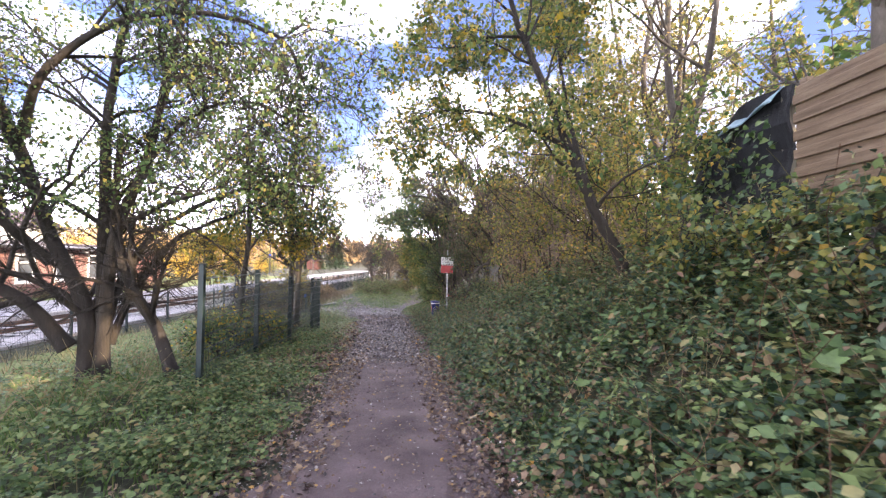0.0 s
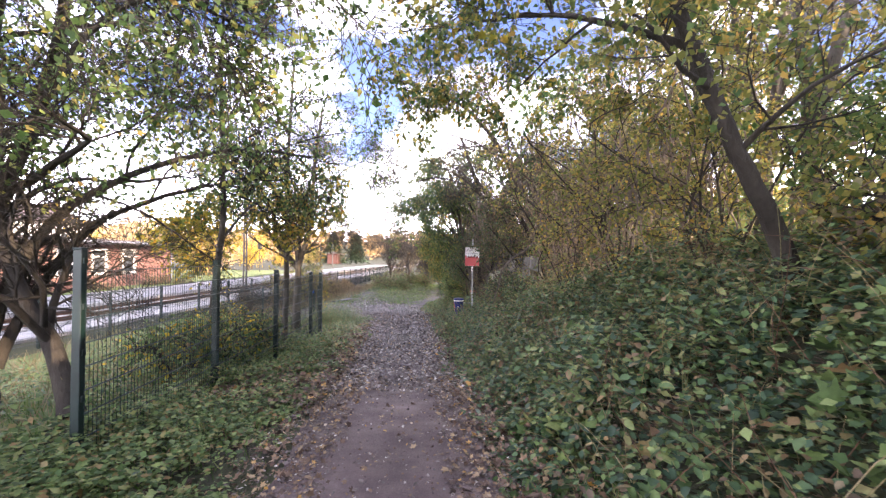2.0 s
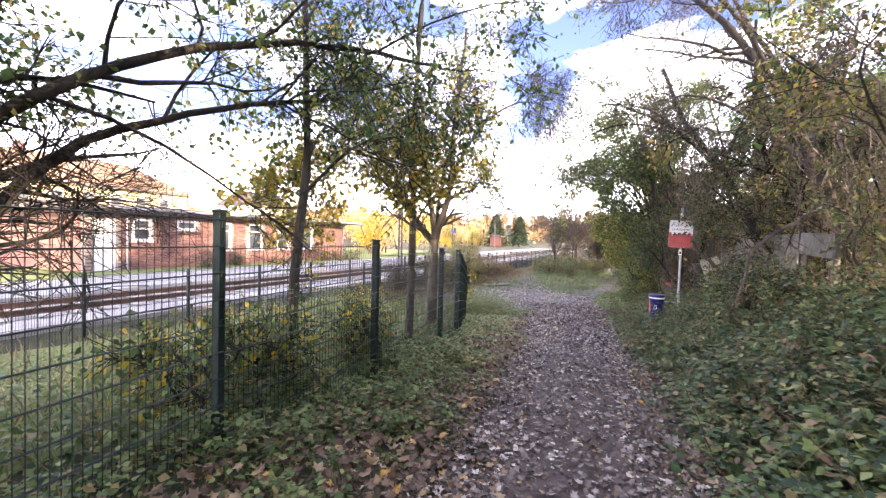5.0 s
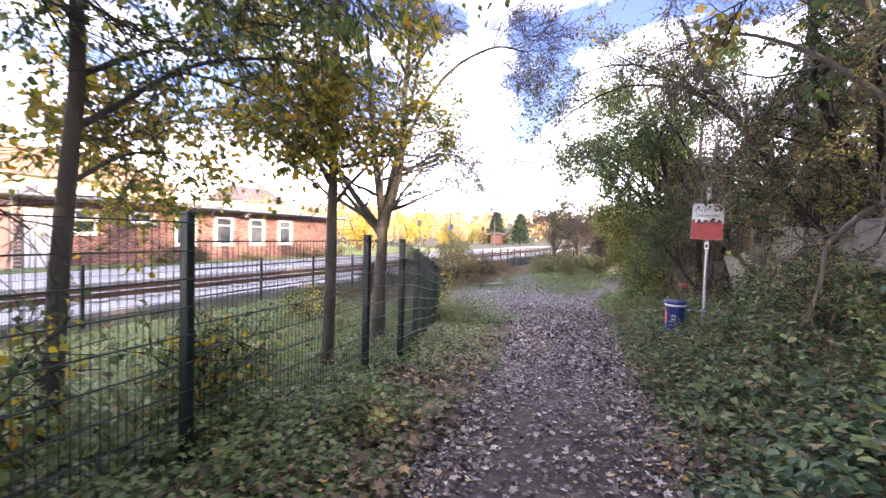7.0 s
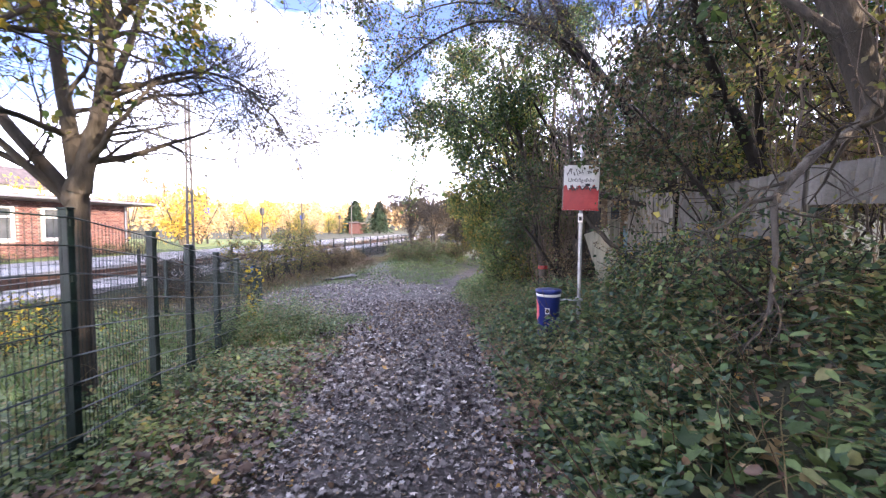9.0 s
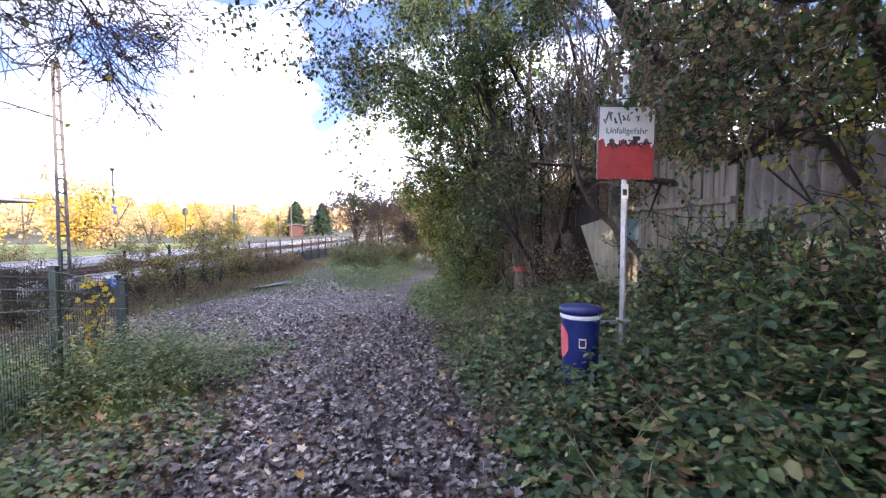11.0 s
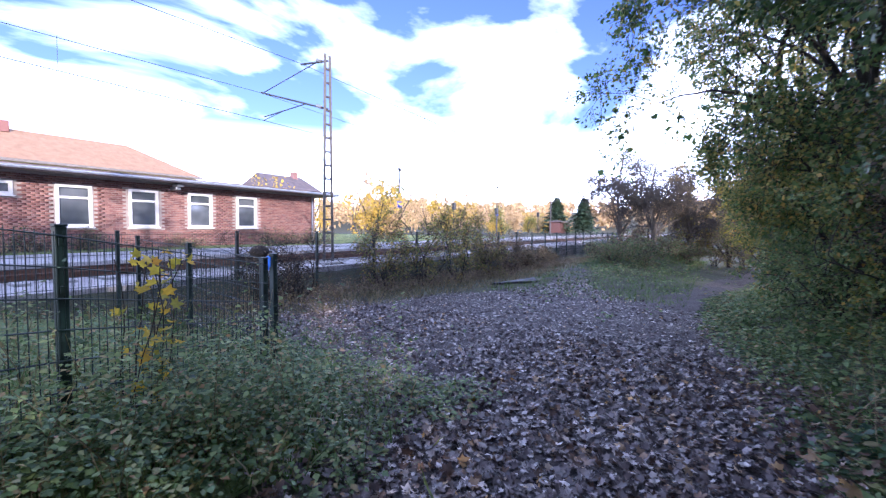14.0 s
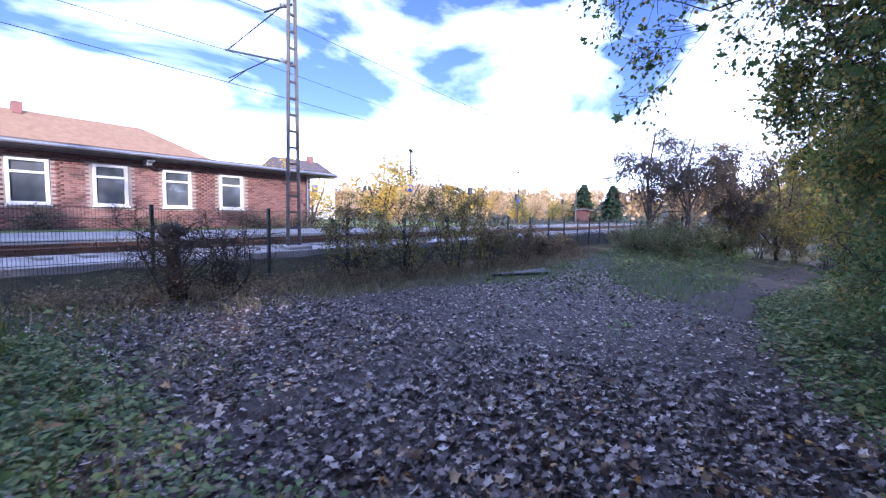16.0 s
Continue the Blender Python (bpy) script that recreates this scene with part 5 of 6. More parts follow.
for k, (x, y, h, leaf) in enumerate([
        (1.3, 24.9, 6.5, [(IVYLEAF, 7140, 0.08, "diamond"), (RUSSETLEAF, 2550, 0.07, "diamond")]),
        (3.2, 27.0, 8.0, [(IVYLEAF, 7650, 0.09, "diamond"), (GREENLEAF, 2550, 0.09, "diamond")]),
        (0.9, 29.0, 7.0, [(GREENLEAF, 4350, 0.085, "diamond"), (YELLOWLEAF, 6000, 0.085, "diamond")]),
        (1.4, 33.5, 7.5, [(GREENLEAF, 6800, 0.10, "diamond"), (YELLOWLEAF, 5100, 0.10, "diamond")]),
        (2.2, 38.5, 7.5, [(YELLOWLEAF, 9350, 0.11, "diamond")]),
        (3.4, 45.0, 8.0, [(YELLOWLEAF, 5950, 0.13, "diamond"), (GOLDLEAF, 4250, 0.13, "diamond")]),
        (5.5, 54.0, 9.0, [(GOLDLEAF, 7650, 0.16, "diamond")]),
        (0.2, 58.0, 7.0, [(RUSSETLEAF, 6800, 0.14, "diamond")]),
        (0.3, 29.8, 7.5, [(GREENLEAF, 5000, 0.07, "diamond"), (YELLOWLEAF, 10000, 0.07, "diamond")]),
        (0.5, 33.4, 7.5, [(YELLOWLEAF, 10500, 0.075, "diamond"), (GOLDLEAF, 2500, 0.08, "diamond")]),
        (0.9, 37.0, 7.5, [(YELLOWLEAF, 8500, 0.10, "diamond")]),
        (-1.2, 53.0, 6.5, [(RUSSETLEAF, 3500, 0.13, "diamond"), (GOLDLEAF, 1500, 0.13, "diamond")]),
        (-3.2, 62.0, 8.0, [(GOLDLEAF, 3000, 0.17, "diamond"), (RUSSETLEAF, 2000, 0.15, "diamond")]),
        (1.0, 47.0, 6.5, [(YELLOWLEAF, 4000, 0.11, "diamond"), (RUSSETLEAF, 2000, 0.11, "diamond")]),
        (-7.5, 66.0, 6.0, [(RUSSETLEAF, 3500, 0.17, "diamond")]),
        (3.0, 18.6, 6.5, [(RUSSETLEAF, 5100, 0.07, "diamond"), (IVYLEAF, 4250, 0.08, "diamond")])]):
    g = rng_of(400 + k)
    q = g.normal(0, 0.3, (4, 2))
    z = Z(x, y, -0.15)
    tree("wood_edge_tree", "dense leafy tree at the edge of the wood",
         [([(x, y, z), (x - 0.1 + q[0, 0] * 0.3, y + q[0, 1] * 0.3, z + h * 0.3), (x - 0.6 + q[1, 0], y + q[1, 1], z + h * 0.65), (x - 1.0 + q[2, 0], y + q[2, 1], z + h)], 0.12, 0.03),
          ([(x, y, z + 0.4), (x + 0.4 + q[3, 0], y + 0.2 + q[3, 1], z + h * 0.4), (x + 0.6 + q[3, 0] * 2, y + q[3, 1] * 2, z + h * 0.9)], 0.09, 0.025),
          ([(x, y, z + 0.6), (x - 0.9, y - 0.3 + q[0, 1], z + h * 0.28), (x - 1.8, y - 0.2 + q[1, 1], z + h * 0.45)], 0.06, 0.015)],
         BARK, 500 + k, SPARSE, leaf, group="trees at the wood edge")
tree("overhanging_tree", "broadleaf tree hanging low leafy boughs over the clearing",
     [([(0.6, 29.2, Z(0.6, 29.2, -0.2)), (0.4, 29.2, 1.6), (0.0, 29.0, 3.6), (-0.3, 28.8, 5.6)], 0.14, 0.04),
      ([(0.45, 29.2, 1.2), (-0.7, 29.0, 2.6), (-1.9, 28.7, 3.2), (-3.0, 28.4, 3.1)], 0.06, 0.012),
      ([(0.3, 29.2, 2.2), (-0.6, 28.4, 3.6), (-1.6, 27.6, 4.3), (-2.4, 27.0, 4.5)], 0.06, 0.012),
      ([(0.2, 29.1, 2.8), (-0.8, 29.9, 4.2), (-1.8, 30.6, 5.0), (-2.6, 31.2, 5.2)], 0.05, 0.012),
      ([(0.4, 29.2, 0.8), (-0.4, 28.4, 1.6), (-0.9, 27.8, 1.9)], 0.04, 0.012),
      ([(0.0, 29.0, 3.6), (-0.6, 28.0, 5.0), (-1.3, 27.2, 5.9), (-2.2, 26.6, 6.1)], 0.05, 0.012),
      ([(0.2, 29.0, 3.0), (0.0, 27.6, 4.4), (-0.5, 26.2, 5.4), (-1.0, 25.2, 5.8)], 0.05, 0.012)],
     BARK, 23, TWIGGY, [(GREENLEAF, 11000, 0.078, "diamond"), (YELLOWLEAF, 6500, 0.075, "diamond"), (GREENLEAF, 900, 0.13, "maple"), (GREENLEAF, 6000, 0.09, "diamond", 4.2, 9.0)])
tree("bare_leaning_tree", "slim bare trunk leaning across the old shed",
     [([(2.28, 21.9, Z(2.28, 21.9, -0.15)), (2.22, 21.95, 0.32), (1.75, 22.0, 0.90), (1.30, 22.0, 1.38), (1.04, 22.0, 2.0), (0.95, 22.1, 3.2)], 0.075, 0.03)],
     GREYBARK, 24, [(5, 0.3, 0, 0.2, 0.0, 0.5), (4, 0.5, 1, 0.2, 0.0, 0.2), (4, 0.3, 1, 0.2, 0.0, 0.1)], [(RUSSETLEAF, 300, 0.05, "diamond")])


def hanging_vines(seed, count, x0, x1, y0, y1, top, mat, name, label, lift=0.0):
    """Long thin woody vines that hang from the crowns and loop to the ground."""
    g = rng_of(seed)
    ls = []
    for _ in range(count):
        x, y = g.uniform(x0, x1), g.uniform(y0, y1)
        low = gzf(x, y) + lift + g.uniform(0.0, 1.6)
        high = low + g.uniform(0.45, 1.0) * (top - low)
        n = 9
        t = np.linspace(0, 1, n)
        drift = np.cumsum(g.normal(0, 0.085, (n, 2)), 0)
        pts = np.stack([x + drift[:, 0] - 0.25 * t, y + drift[:, 1], low + (high - low) * t], 1)
        ls.append((pts, np.full(n, g.choice([0.004, 0.006, 0.009, 0.014])), 4))
    v, f = tubes(ls)
    return tagged(link(name, mesh_of(name, v, f, mat)), label, "vines", kind="stuff")


hanging_vines(91, 330, 0.7, 2.6, 24.4, 30.0, 4.6, VINEBARK, "hanging_vines", "tangle of brown woody vines hanging from the trees")
hanging_vines(93, 170, 1.0, 3.2, 20.3, 24.3, 5.2, VINEBARK, "shed_vines", "brown woody vines hanging over the shed roof", 2.3)
hanging_vines(92, 330, 2.5, 4.4, 8.5, 20.0, 4.4, VINEBARK, "bank_vines", "brown woody vines hanging in the thicket")
# woods that close the place above the bank and shade it; those at y < 0 are unseen additions
for k, (x, y) in enumerate([(8.5, -6), (10.5, 1), (9, 7.5), (11, 14), (9.5, 20), (8, 26), (11, 31), (7.5, 36), (10, 43), (14, -3), (15, 9), (14.5, 22), (15, 36), (7.6, -2.6), (12.0, -9.0), (6.9, 16.4), (5.6, 19.6), (5.4, 24.0), (5.0, 28.5), (4.6, 33.5), (3.5, -9), (-9, -6)]):
    g = rng_of(600 + k)
    z = Z(x, y, -0.2)
    h = g.uniform(9, 12)
    q = g.normal(0, 0.5, (3, 2))
    tree("wood_shade_tree", "tall broadleaf tree of the wood, placed to shade the path",
         [([(x, y, z), (x + q[0, 0], y + q[0, 1], z + h * 0.4), (x + q[1, 0], y + q[1, 1], z + h)], 0.18, 0.04),
          ([(x, y, z + 1.5), (x + 1.2 + q[2, 0], y + q[2, 1], z + h * 0.7)], 0.10, 0.03)],
         GREYBARK, 700 + k, [(8, 0.36, 0, 0.16, 0.0, 0.12), (5, 1.3, 1, 0.2, 0.0, 0.15), (3, 0.9, 1, 0.22, 0.0, 0.1)],
         # leaf counts steer the sun: dense to block it at y < 2, thin past y 18
         [(GREENLEAF if k % 3 else YELLOWLEAF, 8000 if y < 2 else (2200 if x > 7 and 18 < y < 40 else 3800), 0.20, "diamond")], group="trees of the wood", thick=0.008)


def shrub(name, label, x, y, h, spread, seed, leaf, bark=BARK, stems=7, group="", spec=None):
    g = rng_of(seed)
    z = Z(x, y, -0.05)
    tr = []
    for i in range(stems):
        a = 2 * math.pi * (i + g.random()) / stems
        s = spread * (0.35 + 0.65 * g.random())
        bx, by = x + 0.15 * math.cos(a), y + 0.15 * math.sin(a)
        j = g.normal(0, 0.16 * h, (3, 2))
        tr.append(([(bx, by, z), (x + s * 0.3 * math.cos(a) + j[0, 0] * 0.5, y + s * 0.3 * math.sin(a) + j[0, 1] * 0.5, z + h * (0.25 + 0.12 * g.random())),
                    (x + s * 0.75 * math.cos(a) + j[1, 0], y + s * 0.75 * math.sin(a) + j[1, 1], z + h * (0.5 + 0.25 * g.random())),
                    (x + s * 1.1 * math.cos(a) + j[2, 0], y + s * 1.1 * math.sin(a) + j[2, 1], z + h * (0.55 + 0.45 * g.random()))], 0.022, 0.005))
    return tree(name, label, tr, bark, seed + 1, spec or [(6, 0.34, 0, 0.3, -0.03, 0.1), (5, 0.36, 1, 0.3, -0.02, 0.1)], leaf, "shrub", group, 0.005)


for k, (x, y, h, s, leaf) in enumerate([
        (3.3, 8.6, 3.4, 1.5, [(YELLOWLEAF, 4420, 0.07, "diamond"), (RUSSETLEAF, 1530, 0.06, "diamond")]),
        (2.9, 10.6, 4.0, 1.7, [(RUSSETLEAF, 3740, 0.06, "diamond"), (YELLOWLEAF, 3740, 0.07, "diamond")]),
        (2.7, 12.9, 4.2, 1.7, [(RUSSETLEAF, 4760, 0.06, "diamond"), (YELLOWLEAF, 2720, 0.07, "diamond")]),
        (2.9, 14.7, 3.8, 1.5, [(RUSSETLEAF, 4080, 0.06, "diamond"), (VERGELEAF, 3060, 0.065, "diamond")]),
        (3.2, 17.6, 3.4, 1.2, [(RUSSETLEAF, 4060, 0.06, "diamond"), (YELLOWLEAF, 1530, 0.08, "diamond")]),
        (1.9, 20.2, 0.8, 0.7, [(UNDERLEAF, 1400, 0.09, "diamond")]),
        (1.75, 16.6, 1.2, 0.7, [(UNDERLEAF, 1800, 0.07, "diamond"), (RUSSETLEAF, 400, 0.06, "diamond")]),
        (1.75, 17.9, 1.15, 0.7, [(UNDERLEAF, 1800, 0.07, "diamond"), (VERGELEAF, 500, 0.07, "diamond")]),
        (1.8, 19.2, 1.25, 0.6, [(UNDERLEAF, 1500, 0.07, "diamond"), (YELLOWLEAF, 400, 0.07, "diamond")]),
        (2.75, 18.8, 2.7, 0.7, [(YELLOWLEAF, 1500, 0.075, "diamond")]),
        (3.1, 21.6, 3.4, 1.1, [(RUSSETLEAF, 3400, 0.055, "diamond")]),
        (2.2, 26.0, 4.4, 1.4, [(RUSSETLEAF, 4420, 0.06, "diamond"), (IVYLEAF, 2550, 0.07, "diamond")]),
        (0.6, 27.6, 2.4, 1.1, [(VERGELEAF, 4420, 0.075, "diamond"), (YELLOWLEAF, 2380, 0.08, "diamond")]),
        (0.1, 31.2, 2.6, 1.3, [(VERGELEAF, 5440, 0.08, "diamond")]),
        (0.8, 35.5, 3.0, 1.4, [(YELLOWLEAF, 5100, 0.09, "diamond")]),
        (1.6, 41.0, 3.0, 1.6, [(RUSSETLEAF, 4250, 0.09, "diamond"), (YELLOWLEAF, 2550, 0.1, "diamond")]),
        (4.4, 10.8, 4.2, 1.8, [(YELLOWLEAF, 4080, 0.08, "diamond")]),
        (-0.3, 28.6, 1.6, 0.7, [(VERGELEAF, 3200, 0.07, "diamond")]),
        (-0.2, 30.6, 1.9, 0.8, [(VERGELEAF, 3600, 0.07, "diamond"), (GREENLEAF, 1500, 0.08, "diamond")]),
        (0.1, 34.0, 2.0, 0.9, [(VERGELEAF, 3200, 0.08, "diamond"), (YELLOWLEAF, 1500, 0.08, "diamond")]),
        (1.15, 23.7, 1.7, 0.7, [(RUSSETLEAF, 1500, 0.055, "diamond")]),
        (0.95, 26.3, 2.6, 1.0, [(RUSSETLEAF, 2600, 0.06, "diamond"), (IVYLEAF, 800, 0.07, "diamond")]),
        # next shrub is added behind the plank fence to keep sun off the shed
        (3.7, 22.2, 3.2, 1.0, [(IVYLEAF, 3600, 0.08, "diamond"), (RUSSETLEAF, 1800, 0.07, "diamond")]),
        (5.6, 25.8, 7.0, 2.2, [(IVYLEAF, 5000, 0.10, "diamond"), (RUSSETLEAF, 4000, 0.08, "diamond")]),
        (3.4, 20.6, 4.5, 1.6, [(RUSSETLEAF, 4200, 0.065, "diamond"), (IVYLEAF, 2500, 0.08, "diamond")]),
        (3.9, 25.4, 4.8, 1.7, [(RUSSETLEAF, 3800, 0.07, "diamond"), (IVYLEAF, 3000, 0.08, "diamond")]),
        (1.7, 27.0, 3.2, 1.4, [(RUSSETLEAF, 3600, 0.06, "diamond"), (VERGELEAF, 1800, 0.07, "diamond")]),
        (2.8, 29.6, 3.2, 1.5, [(RUSSETLEAF, 3200, 0.07, "diamond"), (VERGELEAF, 1800, 0.08, "diamond")]),
        (4.6, 7.9, 2.4, 1.2, [(GREENLEAF, 3740, 0.08, "diamond")]),
        (3.5, 1.6, 0.9, 0.7, [(UNDERLEAF, 2200, 0.09, "diamond"), (YELLOWLEAF, 700, 0.08, "diamond")]),
        (3.6, 3.3, 0.8, 0.7, [(UNDERLEAF, 2000, 0.09, "diamond"), (YELLOWLEAF, 1000, 0.08, "diamond")]),
        (3.5, 5.0, 0.75, 0.7, [(YELLOWLEAF, 1600, 0.08, "diamond"), (UNDERLEAF, 1500, 0.09, "diamond")]),
        (3.6, 6.4, 0.8, 0.7, [(YELLOWLEAF, 1800, 0.08, "diamond"), (RUSSETLEAF, 900, 0.07, "diamond")]),
        (5.2, 21.6, 6.0, 2.0, [(RUSSETLEAF, 6000, 0.08, "diamond"), (IVYLEAF, 3000, 0.09, "diamond")]),
        (4.4, 18.4, 5.0, 1.7, [(RUSSETLEAF, 5000, 0.07, "diamond"), (YELLOWLEAF, 2500, 0.08, "diamond")])]):
    shrub("thicket_shrub", "tangled brown and yellow thicket shrub on the bank", x, y, h, s, 800 + 3 * k, leaf, group="thicket on the bank")
for k, (x, y, h, s, leaf) in enumerate([
        (-11.2, 29.8, 2.2, 0.9, [(RUSSETLEAF, 2601, 0.06, "diamond"), (YELLOWLEAF, 1819, 0.07, "diamond")]),
        (-11.0, 31.6, 3.0, 1.1, [(YELLOWLEAF, 3121, 0.07, "diamond"), (RUSSETLEAF, 2080, 0.06, "diamond")]),
        (-10.9, 34.0, 3.0, 1.2, [(YELLOWLEAF, 3380, 0.075, "diamond"), (RUSSETLEAF, 2601, 0.07, "diamond")]),
        (-11.0, 36.8, 2.2, 1.1, [(RUSSETLEAF, 3641, 0.07, "diamond"), (YELLOWLEAF, 1560, 0.075, "diamond")]),
        (-11.0, 39.6, 1.8, 1.1, [(RUSSETLEAF, 4161, 0.07, "diamond")]),
        (-11.2, 42.5, 1.3, 0.9, [(RUSSETLEAF, 4161, 0.08, "diamond")]),
        (-11.4, 46.0, 1.2, 0.9, [(RUSSETLEAF, 4161, 0.08, "diamond")])]):
    shrub("trackside_shrub", "straggly half-bare shrub beside the railway fence", x, y, h, s, 900 + 3 * k, leaf, group="shrubs along the railway fence")
for k, (x, y) in enumerate([(-11.0, 25.05), (-11.1, 26.0)]):
    shrub("pollarded_bush", "dark pollarded bush with bare upright shoots", x, y, 1.7, 0.75, 960 + 3 * k, [(RUSSETLEAF, 442, 0.05, "diamond")], stems=12, group="bushes by the clearing")
bm = bmesh.new()
add_rod(bm, (-11.0, 25.05, Z(-11.0, 25.05, -0.1)), (-11.05, 25.0, -0.1), 0.10, 9, 0.13)
bmesh.ops.create_icosphere(bm, subdivisions=2, radius=0.2, matrix=Matrix.Translation((-11.05, 25.0, -0.05)) @ Matrix.Diagonal((1, 1.2, 0.8, 1)))
tagged(part("pollard_stump", bm, BARK), "knobbly dark pollard stump by the fence", "stump")
# house-front shrubs and the yellow vine on the fence
for k, (x, y, h, s) in enumerate([(-22.3, 23.5, 1.1, 0.8), (-22.3, 25.2, 1.0, 0.4), (-22.3, 28.9, 0.7, 0.5), (-22.2, 33.2, 1.2, 0.9), (-22.0, 34.8, 1.1, 0.8), (-21.9, 36.2, 1.3, 0.9)]):
    shrub("house_shrub", "low bare-twigged shrub in front of the brick wall", x, y, h, s, 980 + 3 * k, [(RUSSETLEAF, 765, 0.07, "diamond"), (UNDERLEAF, 425, 0.07, "diamond")], group="shrubs at the building")
g = rng_of(77)
_tw = [limb(g, (-5.50 + g.uniform(-0.05, 0.05), 20.15 + i * 0.06, Z(-5.5, 20.3, 0.1)), (0.02, 0.02, 1), 1.25, 7, 0.10, 0.03) for i in range(7)]
vine = empty("yellow_vine", (-5.35, 19.9, Z(-5.4, 19.9)), "yellow-leaved climbing vine on the mesh fence", "vine")
v, f = tubes([(t, np.full(len(t), 0.004), 4) for t in _tw])
under(link("stem", mesh_of("stem", v, f, BARK)), vine)
v, f = leaves_on(g, _tw, 70, 0.09, "maple", GOLDLEAF, 0.035, 0.7)
under(link("foliage", mesh_of("foliage", v, f, GOLDLEAF)), vine)
for k, (x, y, h) in enumerate([(-8.6, 18.6, 0.9)]):
    shrub("golden_bush", "golden-leaved bush behind the mesh fence", x, y, h, 1.2, 1070 + 3 * k, [(GOLDLEAF, 500, 0.07, "diamond"), (VERGELEAF, 700, 0.07, "diamond")], group="golden bushes")
for k, (x, y) in enumerate([(-4.3, 9.6), (-4.4, 12.4), (-4.35, 10.6)]):
    shrub("fence_bramble", "yellow-green bramble behind the mesh fence", x, y, 0.9, 0.6, 1040 + 3 * k, [(VERGELEAF, 1190, 0.08, "diamond"), (GOLDLEAF, 306, 0.08, "diamond")], group="brambles behind the fence")

# island trees
for k, (x, y, h) in enumerate([(-7.2, 48.0, 6.3), (-5.2, 47.6, 5.8), (-3.4, 50.0, 5.6)]):
    z = Z(x, y, -0.1)
    g = rng_of(1100 + k)
    trunks = [([(x, y, z), (x + 0.1, y, z + 1.3), (x - 0.2, y + 0.2, z + h * 0.6), (x + 0.1, y + 0.1, z + h)], 0.15, 0.03)]
    for i in range(5):
        a = i * 1.26 + g.random()
        s = g.uniform(1.1, 2.0)
        trunks.append(([(x, y, z + 0.7 + 0.25 * i), (x + 0.5 * s * math.cos(a), y + 0.5 * s * math.sin(a), z + h * (0.42 + 0.05 * i)),
                        (x + 1.2 * s * math.cos(a), y + 1.2 * s * math.sin(a), z + h * (0.66 + 0.05 * i))], 0.06, 0.015))
    tree("weeping_tree", "bare twiggy tree with trailing ends on a grassy mound", trunks, GREYBARK, 1120 + k,
         [(11, 0.45, 0, 0.22, -0.02, 0.15), (9, 0.7, 1, 0.22, -0.10, 0.1), (5, 0.5, 1, 0.18, -0.2, 0.2)], [(RUSSETLEAF, 1500, 0.07, "diamond")], group="trees on the mound", thick=0.010)
for k, (x, y) in enumerate([(-8.0, 46.5), (-6.2, 45.4), (-4.6, 46.0), (-3.4, 47.5), (-6.8, 43.4), (-5.0, 42.6)]):
    shrub("mound_shrub", "low tangled shrub on the mound", x, y, 1.1, 1.0, 1160 + 3 * k, [(RUSSETLEAF, 1530, 0.07, "diamond"), (VERGELEAF, 1530, 0.08, "diamond")], group="shrubs on the mound")
for k, (x, y, h) in enumerate([(-3.3, 50.0, 2.2), (-2.0, 53.0, 3.2), (-0.5, 51.5, 3.0), (0.6, 49.0, 3.4), (-1.2, 56.5, 4.2)]):
    shrub("wood_edge_shrub", "brown and yellow shrub where the trail enters the wood", x, y, h, 1.5, 2160 + 3 * k, [(RUSSETLEAF, 3000, 0.09, "diamond"), (YELLOWLEAF, 1400, 0.10, "diamond")], group="shrubs at the wood edge")


def spruce(x, y, h, seed):
    g = rng_of(seed)
    z = -0.6
    t = empty("spruce", (x, y, z), "dark green conical spruce in the distance", "tree", "far spruces")
    bm = bmesh.new()
    add_rod(bm, (x, y, z), (x, y, z + h), 0.22, 7, 0.03)
    under(part("trunk", bm, BARK), t)
    k = 4200
    u = g.random(k) ** 0.75
    a = g.random(k) * 2 * np.pi
    tier = 1.12 - 0.5 * ((u * 9) % 1.0)
    r = (1 - u) ** 0.85 * h * 0.43 * tier * (0.35 + 0.65 * g.random(k)) * (1 + 0.22 * np.sin(3 * a + seed + 5 * u) + 0.15 * np.sin(17 * u + 2 * a))
    p = np.stack([x + r * np.cos(a), y + r * np.sin(a), z + 0.5 + u * (h - 0.5) - 0.12 * r], 1)
    tip = np.stack([np.cos(a), np.sin(a), -0.35 + 0 * a], 1) + 0.3 * unit_random(g, k)
    v, f = scatter(p, tip, unit_random(g, k) * 0.5 + [0, 0, 1], g.uniform(0.4, 0.95, k), "diamond")
    under(link("crown", mesh_of("crown", v, f, PINELEAF)), t)


spruce(-38.3, 131.7, 9.6, 1)
spruce(-31.9, 134.5, 9.3, 2)


